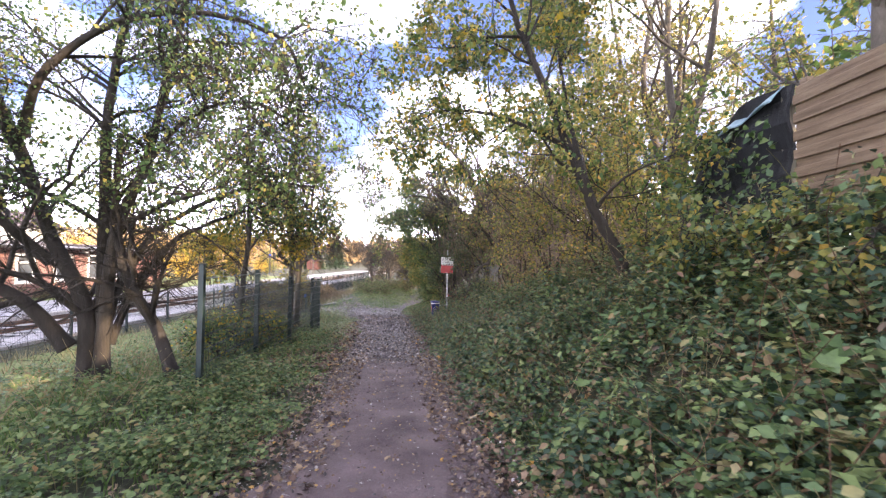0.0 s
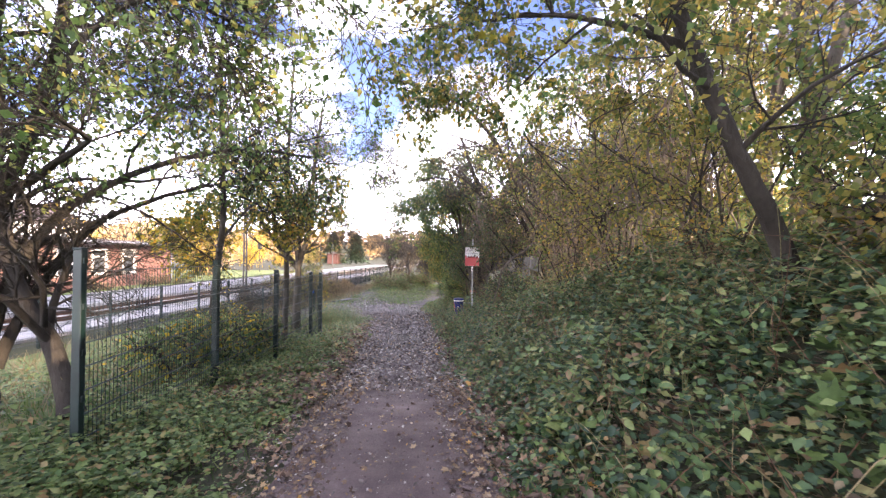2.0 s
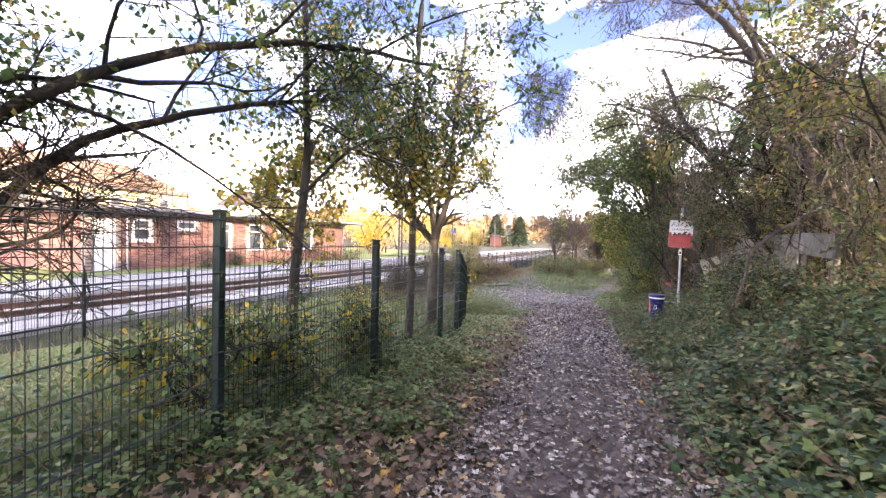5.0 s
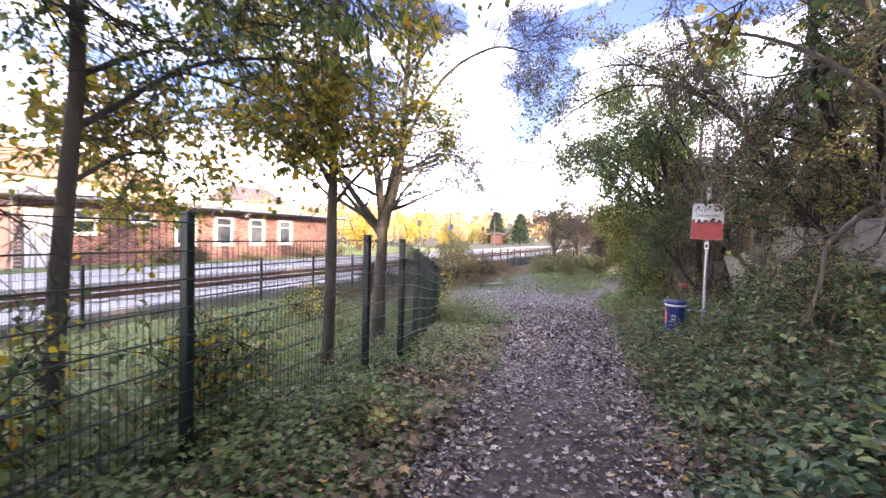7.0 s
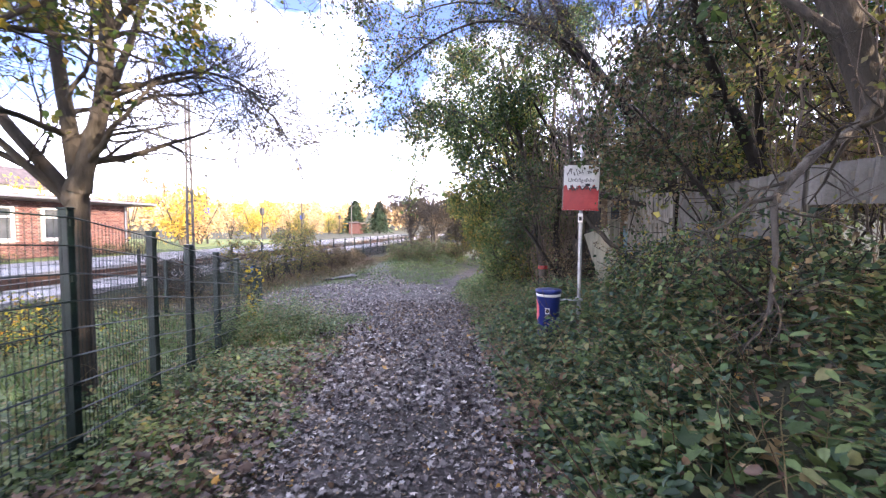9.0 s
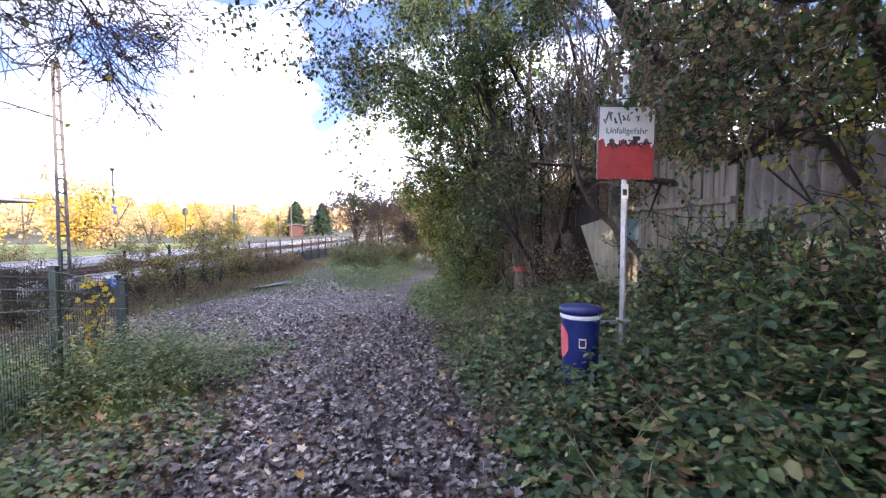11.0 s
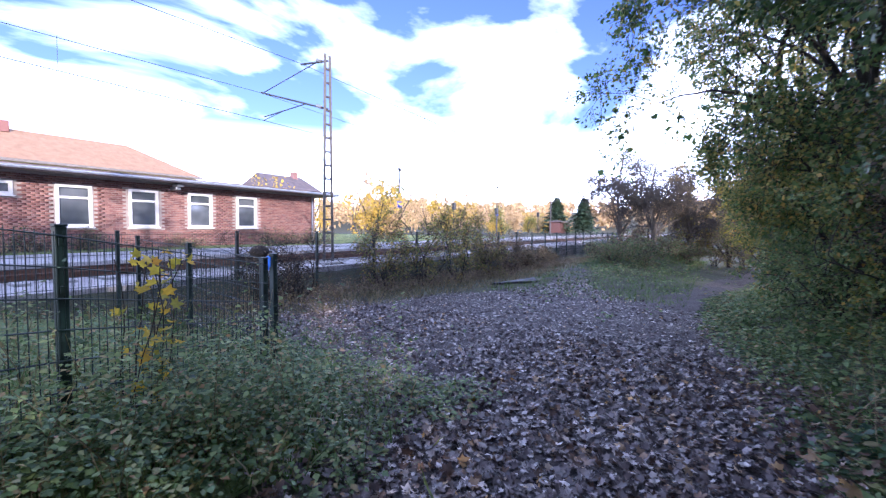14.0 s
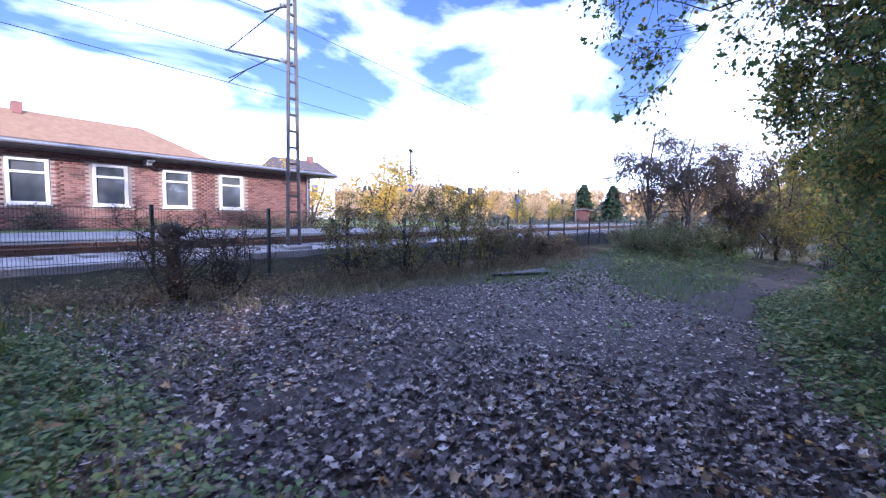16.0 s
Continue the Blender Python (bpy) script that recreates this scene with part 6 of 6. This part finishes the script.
def far_tree(x, y, h, w, mat, seed, count=900, z=-0.7, name="autumn_tree", label="golden autumn tree beyond the railway", size=0.5):
    g = rng_of(seed)
    t = empty(name, (x, y, z), label, "tree", "far autumn trees")
    lines, twigs = [], []
    for i in range(3):
        a = g.random() * 6.3
        ln = resample([(x, y, z), (x + 0.15 * w * math.cos(a), y + 0.15 * w * math.sin(a), z + h * 0.4), (x + 0.4 * w * math.cos(a), y + 0.4 * w * math.sin(a), z + h * g.uniform(0.7, 1))], 7)
        rr = np.linspace(0.14, 0.03, 7)
        lines.append((ln, rr, 5))
        sprout(g, ln, rr, 0, [(7, 0.4, 0, 0.25, 0.02, 0.06), (3, 0.9, 1, 0.25, 0.0, 0.1)], lines, twigs)
    v, f = tubes(lines)
    under(link("trunk", mesh_of("trunk", v, f, GREYBARK)), t)
    v, f = leaves_on(g, twigs, count, size, "diamond", mat, 0.3)
    under(link("crown", mesh_of("crown", v, f, mat)), t)


g = rng_of(31)
for k in range(22):
    y = 46 + k * 6.2 + g.uniform(-2, 2)
    x = -27 - 0.16 * (y - 46) - g.uniform(0, 7)
    far_tree(x, y, g.choice([2.4, 3.4, 4.6, 6.0]) * g.uniform(0.85, 1.2), g.uniform(2.5, 5.0), (FARGOLD, HAZEDLEAF, YELLOWLEAF, FARGOLD, HAZEDLEAF)[k % 5], 1300 + k, 1500, -0.6, size=0.27)
for k in range(16):
    y = 70 + k * 9 + g.uniform(-3, 3)
    far_tree(-52 - g.uniform(0, 25), y, g.uniform(6, 9), g.uniform(5, 8), HAZEDLEAF, 1400 + k, 900, -0.6, size=0.5)
far_tree(-58.5, 76, 13.4, 9.0, HAZEDLEAF, 1450, 1500, -0.6, "bare_poplar", "tall thin-leaved tree behind the station building", 0.35)
far_tree(-40, 46, 5.0, 4.0, FARGOLD, 1451, 900, -0.5, size=0.3)
far_tree(-31, 43, 3.2, 3.0, FARGOLD, 1452, 900, -0.5, size=0.25)


def forest_band(name, label, x0, x1, y0, y1, count, h, mat, seed):
    """Distant woods on the hills: many leaf clumps in uneven crowns."""
    g = rng_of(seed)
    cx, cy = g.uniform(x0, x1, count), g.uniform(y0, y1, count)
    cz = far_ground(cx, cy)
    n = 70
    rad = g.uniform(0.6, 1.1, count) * h * 0.38
    d = unit_random(g, count * n) * (g.random(count * n) ** 0.4)[:, None]
    c = np.repeat(np.stack([cx, cy, cz + h * g.uniform(0.4, 0.62, count)], 1), n, 0)
    p = c + d * np.repeat(rad, n)[:, None] * [1, 1, 1.25]
    v, f = scatter(p, unit_random(g, len(p)), unit_random(g, len(p)), g.uniform(0.10, 0.22, len(p)) * h, "diamond")
    return tagged(link(name, mesh_of(name, v, f, mat)), label, "woods", kind="stuff")


forest_band("far_woods", "golden woods on the far hillside, haze put into the leaf colour", -260, 40, 190, 330, 330, 11, HAZEDLEAF, 51)
forest_band("far_left_woods", "autumn woods behind the buildings", -230, -95, -40, 210, 260, 11, HAZEDLEAF, 52)
forest_band("wood_behind", "mixed woods past the end of the path", 2, 90, 62, 190, 230, 11, YELLOWLEAF, 53)


# ---- undergrowth ----
def plants(seed, count, region, height, leaves, size, shape, mat, name, label, droop=0.5, spread=0.16, stems=True, top_bias=0.6, gaps=-0.35):
    """Leafy plants on the ground: stems with leaves in tiers. region(g, n) gives places and height factors."""
    g = rng_of(seed)
    x, y, hf = region(g, count)
    field = 0.7 * wave(x, y, 0.9, seed) + 0.5 * wave(x, y, 2.6, seed + 1.7)
    ok = field > gaps + g.normal(0, 0.15, len(x))
    x, y, hf, field = x[ok], y[ok], (hf + 0 * x)[ok], field[ok]
    hf = hf * np.clip(0.75 + 0.55 * field, 0.35, 1.5)
    z = ground_z(x, y)
    n = len(x)
    h = height * hf * g.uniform(0.45, 1.15, n)
    lean = g.normal(0, 0.22, (n, 2)) * h[:, None]
    k = leaves
    t = g.random((n, k)) ** top_bias
    a = g.random((n, k)) * 2 * np.pi
    rr = spread * (0.35 + 0.9 * g.random((n, k))) * (1.15 - 0.5 * t)
    p = np.stack([x[:, None] + lean[:, :1] * t ** 2 + rr * np.cos(a), y[:, None] + lean[:, 1:] * t ** 2 + rr * np.sin(a), z[:, None] + h[:, None] * t + 0.02], -1).reshape(-1, 3)
    tip = np.stack([np.cos(a), np.sin(a), -droop * g.random((n, k)) + 0.15], -1).reshape(-1, 3) + g.normal(0, 0.25, (n * k, 3))
    nrm = g.normal(0, 0.35, (n * k, 3)) + [0, 0, 1]
    v, f = scatter(p, tip, nrm, size * g.uniform(0.5, 1.3, n * k), shape)
    ob = tagged(link(name, mesh_of(name, v, f, mat)), label, "undergrowth", kind="stuff")
    if stems:
        pr = [(np.array([[x[i], y[i], z[i] - 0.02], [x[i] + lean[i, 0] * 0.3, y[i] + lean[i, 1] * 0.3, z[i] + h[i] * 0.55], [x[i] + lean[i, 0], y[i] + lean[i, 1], z[i] + h[i]]]), np.array([0.004, 0.003, 0.0015]), 3) for i in range(0, n, 4)]
        v, f = tubes(pr)
        tagged(link(name + "_stems", mesh_of(name + "_stems", v, f, STRAW)), "dry brown stalks among the " + label.split(" ")[-1], "stalks", kind="stuff")
    return ob


def bank_region(y0, y1, reach, edge=0.05, power=1.0):
    def region(g, n):
        y = g.uniform(y0, y1, n)
        d = edge + reach * g.random(n) ** power
        x = np.where(y > 31, np.interp(y, [31, 35, 41, 62], [-2.1, -2.1, -0.8, 3.7]), path_right(y)) + d
        return x, y, smooth01((d - 0.1) / 1.1) * 0.85 + 0.15
    return region


def verge_region(y0, y1, lim, edge=0.05, power=1.0):
    def region(g, n):
        y = g.uniform(y0, y1, n)
        L = path_left(y) - edge
        lo = lim(y)
        d = g.random(n) ** power
        x = L + (lo - L) * d
        return x, y, smooth01((L - x) / 0.8) * 0.7 + 0.3
    return region


def box_region(x0, x1, y0, y1):
    return lambda g, n: (g.uniform(x0, x1, n), g.uniform(y0, y1, n), 0.6 + 0.4 * g.random(n))


def fence_x(y):
    return np.interp(y, [-10, 6, 15, 21.7], [-3.0, -3.1, -3.85, -6.05])


plants(1, 5600, bank_region(-1.5, 12, 3.9, 0.25), 0.62, 23, 0.080, "diamond", UNDERLEAF, "bank_nettles", "dense green nettles and bramble leaves", 0.7, 0.17, gaps=-0.12)
plants(2, 3900, bank_region(12, 24, 3.4, 0.2), 0.55, 22, 0.078, "diamond", UNDERLEAF, "far_bank_nettles", "dense green nettles and bramble leaves", 0.7, 0.16, gaps=-0.12)
plants(3, 1500, bank_region(0, 24, 2.6, 0.0, 1.3), 0.16, 10, 0.085, "ivy", IVYLEAF, "bank_ivy", "dark ivy creeping to the path edge", 0.3, 0.14, False)
plants(4, 1300, bank_region(24, 60, 3.0), 0.5, 16, 0.10, "diamond", VERGELEAF, "wood_edge_herbs", "green herbs along the wood edge", 0.6, 0.2)
plants(17, 1100, bank_region(21.5, 36, 2.2, -0.05), 0.42, 22, 0.062, "oval", VERGELEAF, "clearing_edge_herbs", "lush green herbs along the clearing edge", 0.6, 0.17, gaps=-0.2)
plants(5, 3600, verge_region(-1.5, 15, lambda y: fence_x(y) - 0.3, 0.2), 0.36, 16, 0.062, "diamond", VERGELEAF, "verge_herbs", "low green herbs on the path verge", 0.4, 0.13, gaps=-0.15)
plants(6, 1500, verge_region(15, 22.4, lambda y: fence_x(y) - 0.3), 0.30, 14, 0.06, "diamond", VERGELEAF, "lower_verge_herbs", "low green herbs under the fence", 0.4, 0.13, gaps=-0.1)
plants(7, 1900, lambda g, n: (lambda y: (fence_x(y) - 0.2 - 6.0 * g.random(n) ** 1.3, y, 0.5 + 0.5 * g.random(n)))(g.uniform(-2, 22, n)), 0.45, 16, 0.085, "diamond", VERGELEAF, "rough_meadow", "rough green weeds behind the fence", 0.5, 0.2)
plants(8, 2000, lambda g, n: (lambda y: (-10.2 - 1.6 * g.random(n), y, 0.5 + 0.5 * g.random(n)))(g.uniform(22.8, 50, n)), 0.6, 12, 0.065, "diamond", RUSSETLEAF, "brown_brambles", "brown brambles along the railway fence", 0.6, 0.2)
plants(9, 800, lambda g, n: (g.normal(-5.0, 0.5, n), g.normal(20.4, 0.8, n), 0.5 + 0.6 * g.random(n)), 1.05, 22, 0.046, "diamond", VERGELEAF, "corner_weeds", "bushy dark weeds at the fence corner", 0.5, 0.13)
plants(10, 1000, lambda g, n: (g.normal(-5.6, 1.7, n), g.normal(46, 5.5, n), 0.4 + 0.6 * g.random(n)), 0.4, 12, 0.10, "oval", VERGELEAF, "mound_herbs", "green herbs on the mound", 0.5, 0.2, False)
plants(11, 1500, bank_region(-1, 23, 2.8, 0.6), 1.0, 22, 0.080, "oval", UNDERLEAF, "tall_nettles", "tall green nettles on the bank", 0.8, 0.16, gaps=0.0)
plants(14, 1600, bank_region(17, 36, 6.5, 1.5), 0.4, 14, 0.085, "diamond", IVYLEAF, "wood_floor_ivy", "dark ivy on the wood floor", 0.4, 0.2, False)
plants(12, 1500, bank_region(-1, 24, 3.6, 0.3), 0.7, 9, 0.07, "oval", RUSSETLEAF, "dead_bracken", "withered brown leaves among the nettles", 0.9, 0.18, gaps=0.0)
plants(16, 900, bank_region(-1, 24, 3.0, 0.3), 0.75, 26, 0.045, "oval", VERGELEAF, "small_leaved_herbs", "fine pale green herbs on the bank", 0.6, 0.15, gaps=0.05)
plants(13, 500, bank_region(-1, 24, 2.2, 0.3), 0.5, 9, 0.15, "maple", VERGELEAF, "broad_weeds", "broad pale green weed leaves on the bank", 0.5, 0.16, gaps=0.1)


def grass(seed, count, region, length, mat, name, label):
    g = rng_of(seed)
    x, y, hf = region(g, count)
    p = np.stack([x, y, ground_z(x, y) + 0.0], 1)
    tip = g.normal(0, 0.45, (count, 3))
    tip[:, 2] = 1.0
    nrm = g.normal(0, 1, (count, 3))
    nrm[:, 2] = 0.1
    v, f = scatter(p, tip, nrm, length * hf * g.uniform(0.4, 1.2, count), "blade")
    return tagged(link(name, mesh_of(name, v, f, mat)), label, "grass", kind="stuff")


grass(21, 12000, verge_region(-1, 22, lambda y: fence_x(y) - 2.5), 0.22, GRASS, "verge_grass", "green grass on the verge")
grass(22, 9000, bank_region(0, 32, 0.9, -0.1), 0.28, GRASS, "bank_grass", "green grass along the bank foot")
grass(23, 9000, lambda g, n: (lambda y: (-9.0 - 2.8 * g.random(n), y, 0.6 + 0.4 * g.random(n)))(g.uniform(22.8, 60, n)), 0.32, STRAW, "trackside_grass", "dry straw grass beside the railway fence")
grass(24, 9000, lambda g, n: (g.uniform(-9, -2.6, n), g.uniform(32, 58, n), 0.5 + 0.5 * g.random(n)), 0.28, GRASS, "mound_grass", "grass on and around the mound")
grass(25, 7000, box_region(-11.8, -4, 0, 22.2), 0.4, STRAW, "meadow_grass", "dry grass behind the fence")
grass(26, 3500, lambda g, n: (g.normal(-5.5, 0.6, n), g.normal(20.5, 0.9, n), 0.6 + 0.5 * g.random(n)), 0.26, GRASS, "corner_grass", "long grass at the fence corner")


# ---- bramble canes ----
def canes(seed, count, region, length, mat, name, label):
    g = rng_of(seed)
    x, y, hf = region(g, count)
    ls = []
    for i in range(count):
        L = length * g.uniform(0.5, 1.2)
        a = g.random() * 6.283
        d = np.array([math.cos(a) * 0.55, math.sin(a) * 0.55, 1.0])
        pts = limb(g, (x[i], y[i], float(ground_z(x[i], y[i])) - 0.02), d / np.linalg.norm(d), L, 7, 0.10, -0.17 * g.random())
        ls.append((pts, np.linspace(0.0045, 0.0018, len(pts)), 3))
    v, f = tubes(ls)
    tagged(link(name, mesh_of(name, v, f, mat)), label, "stalks", kind="stuff")


canes(31, 700, bank_region(-1, 25, 3.4, 0.3), 1.15, STRAW, "dry_canes", "pale dry stalks arching over the bank")
canes(32, 350, bank_region(-1, 25, 3.4, 0.3), 1.4, RUST, "bramble_canes", "brown bramble canes over the bank")
canes(33, 260, lambda g, n: (lambda y: (fence_x(y) - 0.1 - 1.5 * g.random(n), y, 1))(g.uniform(2, 21.5, n)), 0.9, STRAW, "fence_stalks", "dry stalks along the mesh fence")
canes(34, 320, lambda g, n: (lambda y: (-10.0 - 1.7 * g.random(n), y, 1))(g.uniform(23, 48, n)), 1.2, RUST, "trackside_canes", "bare brown canes along the railway fence")


# ---- fallen leaves ----
def litter(seed, count, region, size, shape, mat, name, label, tilt=0.5, lift=0.012):
    g = rng_of(seed)
    x, y, hf = region(g, count)
    p = np.stack([x, y, ground_z(x, y) + 0.04 + lift * g.random(count)], 1)
    tip = g.normal(0, 1, (count, 3))
    tip[:, 2] *= 0.22
    nrm = g.normal(0, tilt, (count, 3))
    nrm[:, 2] = 1.0
    flip = np.where(g.random(count) < 0.4, -1.0, 1.0)
    v, f = scatter(p, tip, nrm * flip[:, None], size * g.uniform(0.4, 1.3, count), shape)
    return tagged(link(name, mesh_of(name, v, f, mat)), label, "fallen leaves", kind="stuff")


def path_region(y0, y1, edges=0.0, extra=0.25):
    def region(g, n):
        y = g.uniform(y0, y1, n)
        L, R = path_left(y) - extra, path_right(y) + extra
        t = g.random(n)
        if edges:
            t = np.where(g.random(n) < edges, np.where(g.random(n) < 0.5, 0.30 * t ** 1.1, 1 - 0.30 * t ** 1.1), t)
        return L + (R - L) * t, y, 1
    return region


litter(41, 4200, path_region(-1, 10, 0.93), 0.058, "maple", WARMDEADLEAF, "path_litter", "brown leaves along the path edges")
litter(42, 3600, path_region(-1, 11, 0.8), 0.042, "oval", DEADLEAF, "path_crumbs", "small pale leaf scraps on the path")
litter(43, 6500, path_region(9, 18, 0.45), 0.058, "maple", DEADLEAF, "mid_path_litter", "grey-brown maple leaves on the path")
litter(44, 4200, path_region(9, 18, 0.5), 0.045, "oval", WARMDEADLEAF, "mid_path_crumbs", "small brown leaf scraps on the path")
litter(45, 13500, path_region(16.5, 27, 0.0, 0.1), 0.066, "maple", DEADLEAF, "clearing_litter", "thick carpet of grey-brown maple leaves", 0.7, 0.03)
litter(46, 22000, path_region(15, 31, 0.0, 0.3), 0.040, "oval", DEADLEAF, "clearing_crumbs", "small curled leaves on the clearing")
litter(47, 7000, path_region(26.5, 38, 0.0, 0.0), 0.085, "oval", DEADLEAF, "far_clearing_litter", "scattered leaves on the far clearing")
litter(48, 1600, bank_region(0, 30, 0.8, -0.15), 0.075, "maple", WARMDEADLEAF, "bank_litter", "brown leaves at the bank foot")
litter(49, 4200, verge_region(8, 19, lambda y: fence_x(y) + 0.2), 0.075, "maple", WARMDEADLEAF, "verge_litter", "brown leaves caught in the verge herbs", 0.6, 0.12)

litter(50, 12000, path_region(-1, 18, 0.5, 0.5), 0.030, "diamond", WARMDEADLEAF, "leaf_scraps", "tiny brown leaf scraps on the path", 0.6)
litter(51, 4500, path_region(-1, 18, 0.4, 0.3), 0.028, "diamond", DEADLEAF, "pale_scraps", "tiny pale leaf scraps on the path", 0.6)
litter(52, 2600, bank_region(-1, 22, 1.0, -0.1), 0.06, "maple", WARMDEADLEAF, "bank_foot_litter", "brown leaves heaped along the bank foot", 0.7)
litter(53, 2600, verge_region(-1, 20, lambda y: path_left(y) - 1.0), 0.06, "maple", WARMDEADLEAF, "verge_foot_litter", "brown leaves along the verge", 0.7)

litter(54, 8000, box_region(-11.6, -5.6, 22.6, 27.0), 0.058, "oval", DEADLEAF, "trackside_litter", "fallen leaves between the fences", 0.6)
litter(55, 1400, box_region(-11.6, -5.6, 22.6, 27.0), 0.062, "maple", WARMDEADLEAF, "trackside_brown_litter", "brown maple leaves between the fences", 0.6)
grass(27, 2600, lambda g, n: (g.uniform(-11.6, -6.2, n), 22.4 + 1.5 * g.random(n) ** 1.6, 0.5 + 0.5 * g.random(n)), 0.2, GRASS, "return_fence_grass", "short grass along the return fence")
plants(15, 480, lambda g, n: (g.uniform(-9.5, -3.8, n), 21.9 + 1.0 * g.random(n), 0.6 + 0.4 * g.random(n)), 0.2, 12, 0.06, "diamond", VERGELEAF, "return_fence_herbs", "low herbs at the return fence foot", 0.4, 0.13, False)

litter(56, 7500, box_region(-5.2, -1.0, 20.3, 26.5), 0.066, "maple", DEADLEAF, "near_clearing_litter", "large grey-brown maple leaves on the clearing", 0.8, 0.03)
litter(57, 3000, box_region(-4.2, -0.9, 18.5, 26.0), 0.075, "maple", WARMDEADLEAF, "near_brown_litter", "brown maple leaves on the clearing", 0.8, 0.02)
litter(58, 5500, bank_region(-1, 25, 3.4, 0.05), 0.07, "maple", WARMDEADLEAF, "bank_floor_litter", "brown dead leaves under the bank plants", 0.7, 0.12)
# pipes lying by the track
for k in range(4):
    bm = bmesh.new()
    x = -8.9 - 0.12 * k
    add_rod(bm, (x - 0.3 + 0.2 * k, 33.6 + 0.1 * k, Z(x, 33.6, 0.07)), (x + 0.6, 36.2 + 0.2 * k, Z(x, 36.2, 0.07)), 0.05, 8)
    tagged(part("pipe", bm, DARKSTEEL), "dark pipe lying on the grass by the clearing", "pipe", "pipes by the clearing")


# ---- bricks of the station front, laid last ----
def brick_mesh(name, w, h, d):
    me = bpy.data.meshes.new(name)
    bm = box((0, 0, 0), (d, w, h), 0.006)
    bm.to_mesh(me)
    bm.free()
    me.materials.append(BRICK)
    return me


COURSE, BL, BH, JOINT = 0.0833, 0.24, 0.071, 0.0123
FULL, HALF = brick_mesh("brick", BL, BH, 0.02), brick_mesh("half_brick", BL / 2 - JOINT / 2, BH, 0.02)
OPEN = WINDOWS + [(18.35, 0.95, -0.42, 2.05)]
made = 0
rest_v, rest_f = [], []
unit_v = np.array([(x, y, z) for x in (0, 0.02) for y in (0, 1) for z in (0, 1)], float)
unit_f = np.array([(4, 6, 7, 5), (0, 1, 3, 2), (0, 4, 5, 1), (2, 3, 7, 6), (1, 5, 7, 3), (0, 2, 6, 4)])
g = rng_of(9)
row = 0
z = HZ0 + 0.02
while z + BH < HZ1 - 0.01:
    y = HY0 + 0.01 + (0 if row % 2 else BL / 2)
    while y + BL < HY1:
        clear = all(y + BL < hy - 0.01 or y > hy + w + 0.01 or z + BH < a - 0.07 or z > b + 0.01 for hy, w, a, b in OPEN)
        if clear:
            jut = g.uniform(-0.003, 0.003)
            if 26.0 < y < 29.4 and 0.0 < z < 1.95 and made < 300:
                ob = new("brick", FULL)
                ob.parent = fw
                ob.matrix_parent_inverse = fw.matrix_world.inverted()
                ob.location = (HX - 0.012 + jut, y, z)
                made += 1
            else:
                rest_v.append(unit_v * [1, BL, BH] + [HX - 0.012 + jut, y, z])
        y += BL + JOINT
    z += COURSE
    row += 1
n = len(rest_v)
fs = (np.arange(n) * 8)[:, None, None] + unit_f
br = under(link("brickwork", mesh_of("brickwork", np.concatenate(rest_v), fs.reshape(-1, 4), BRICK)), house)
tagged(br, "red bricks of the front wall", kind="stuff")
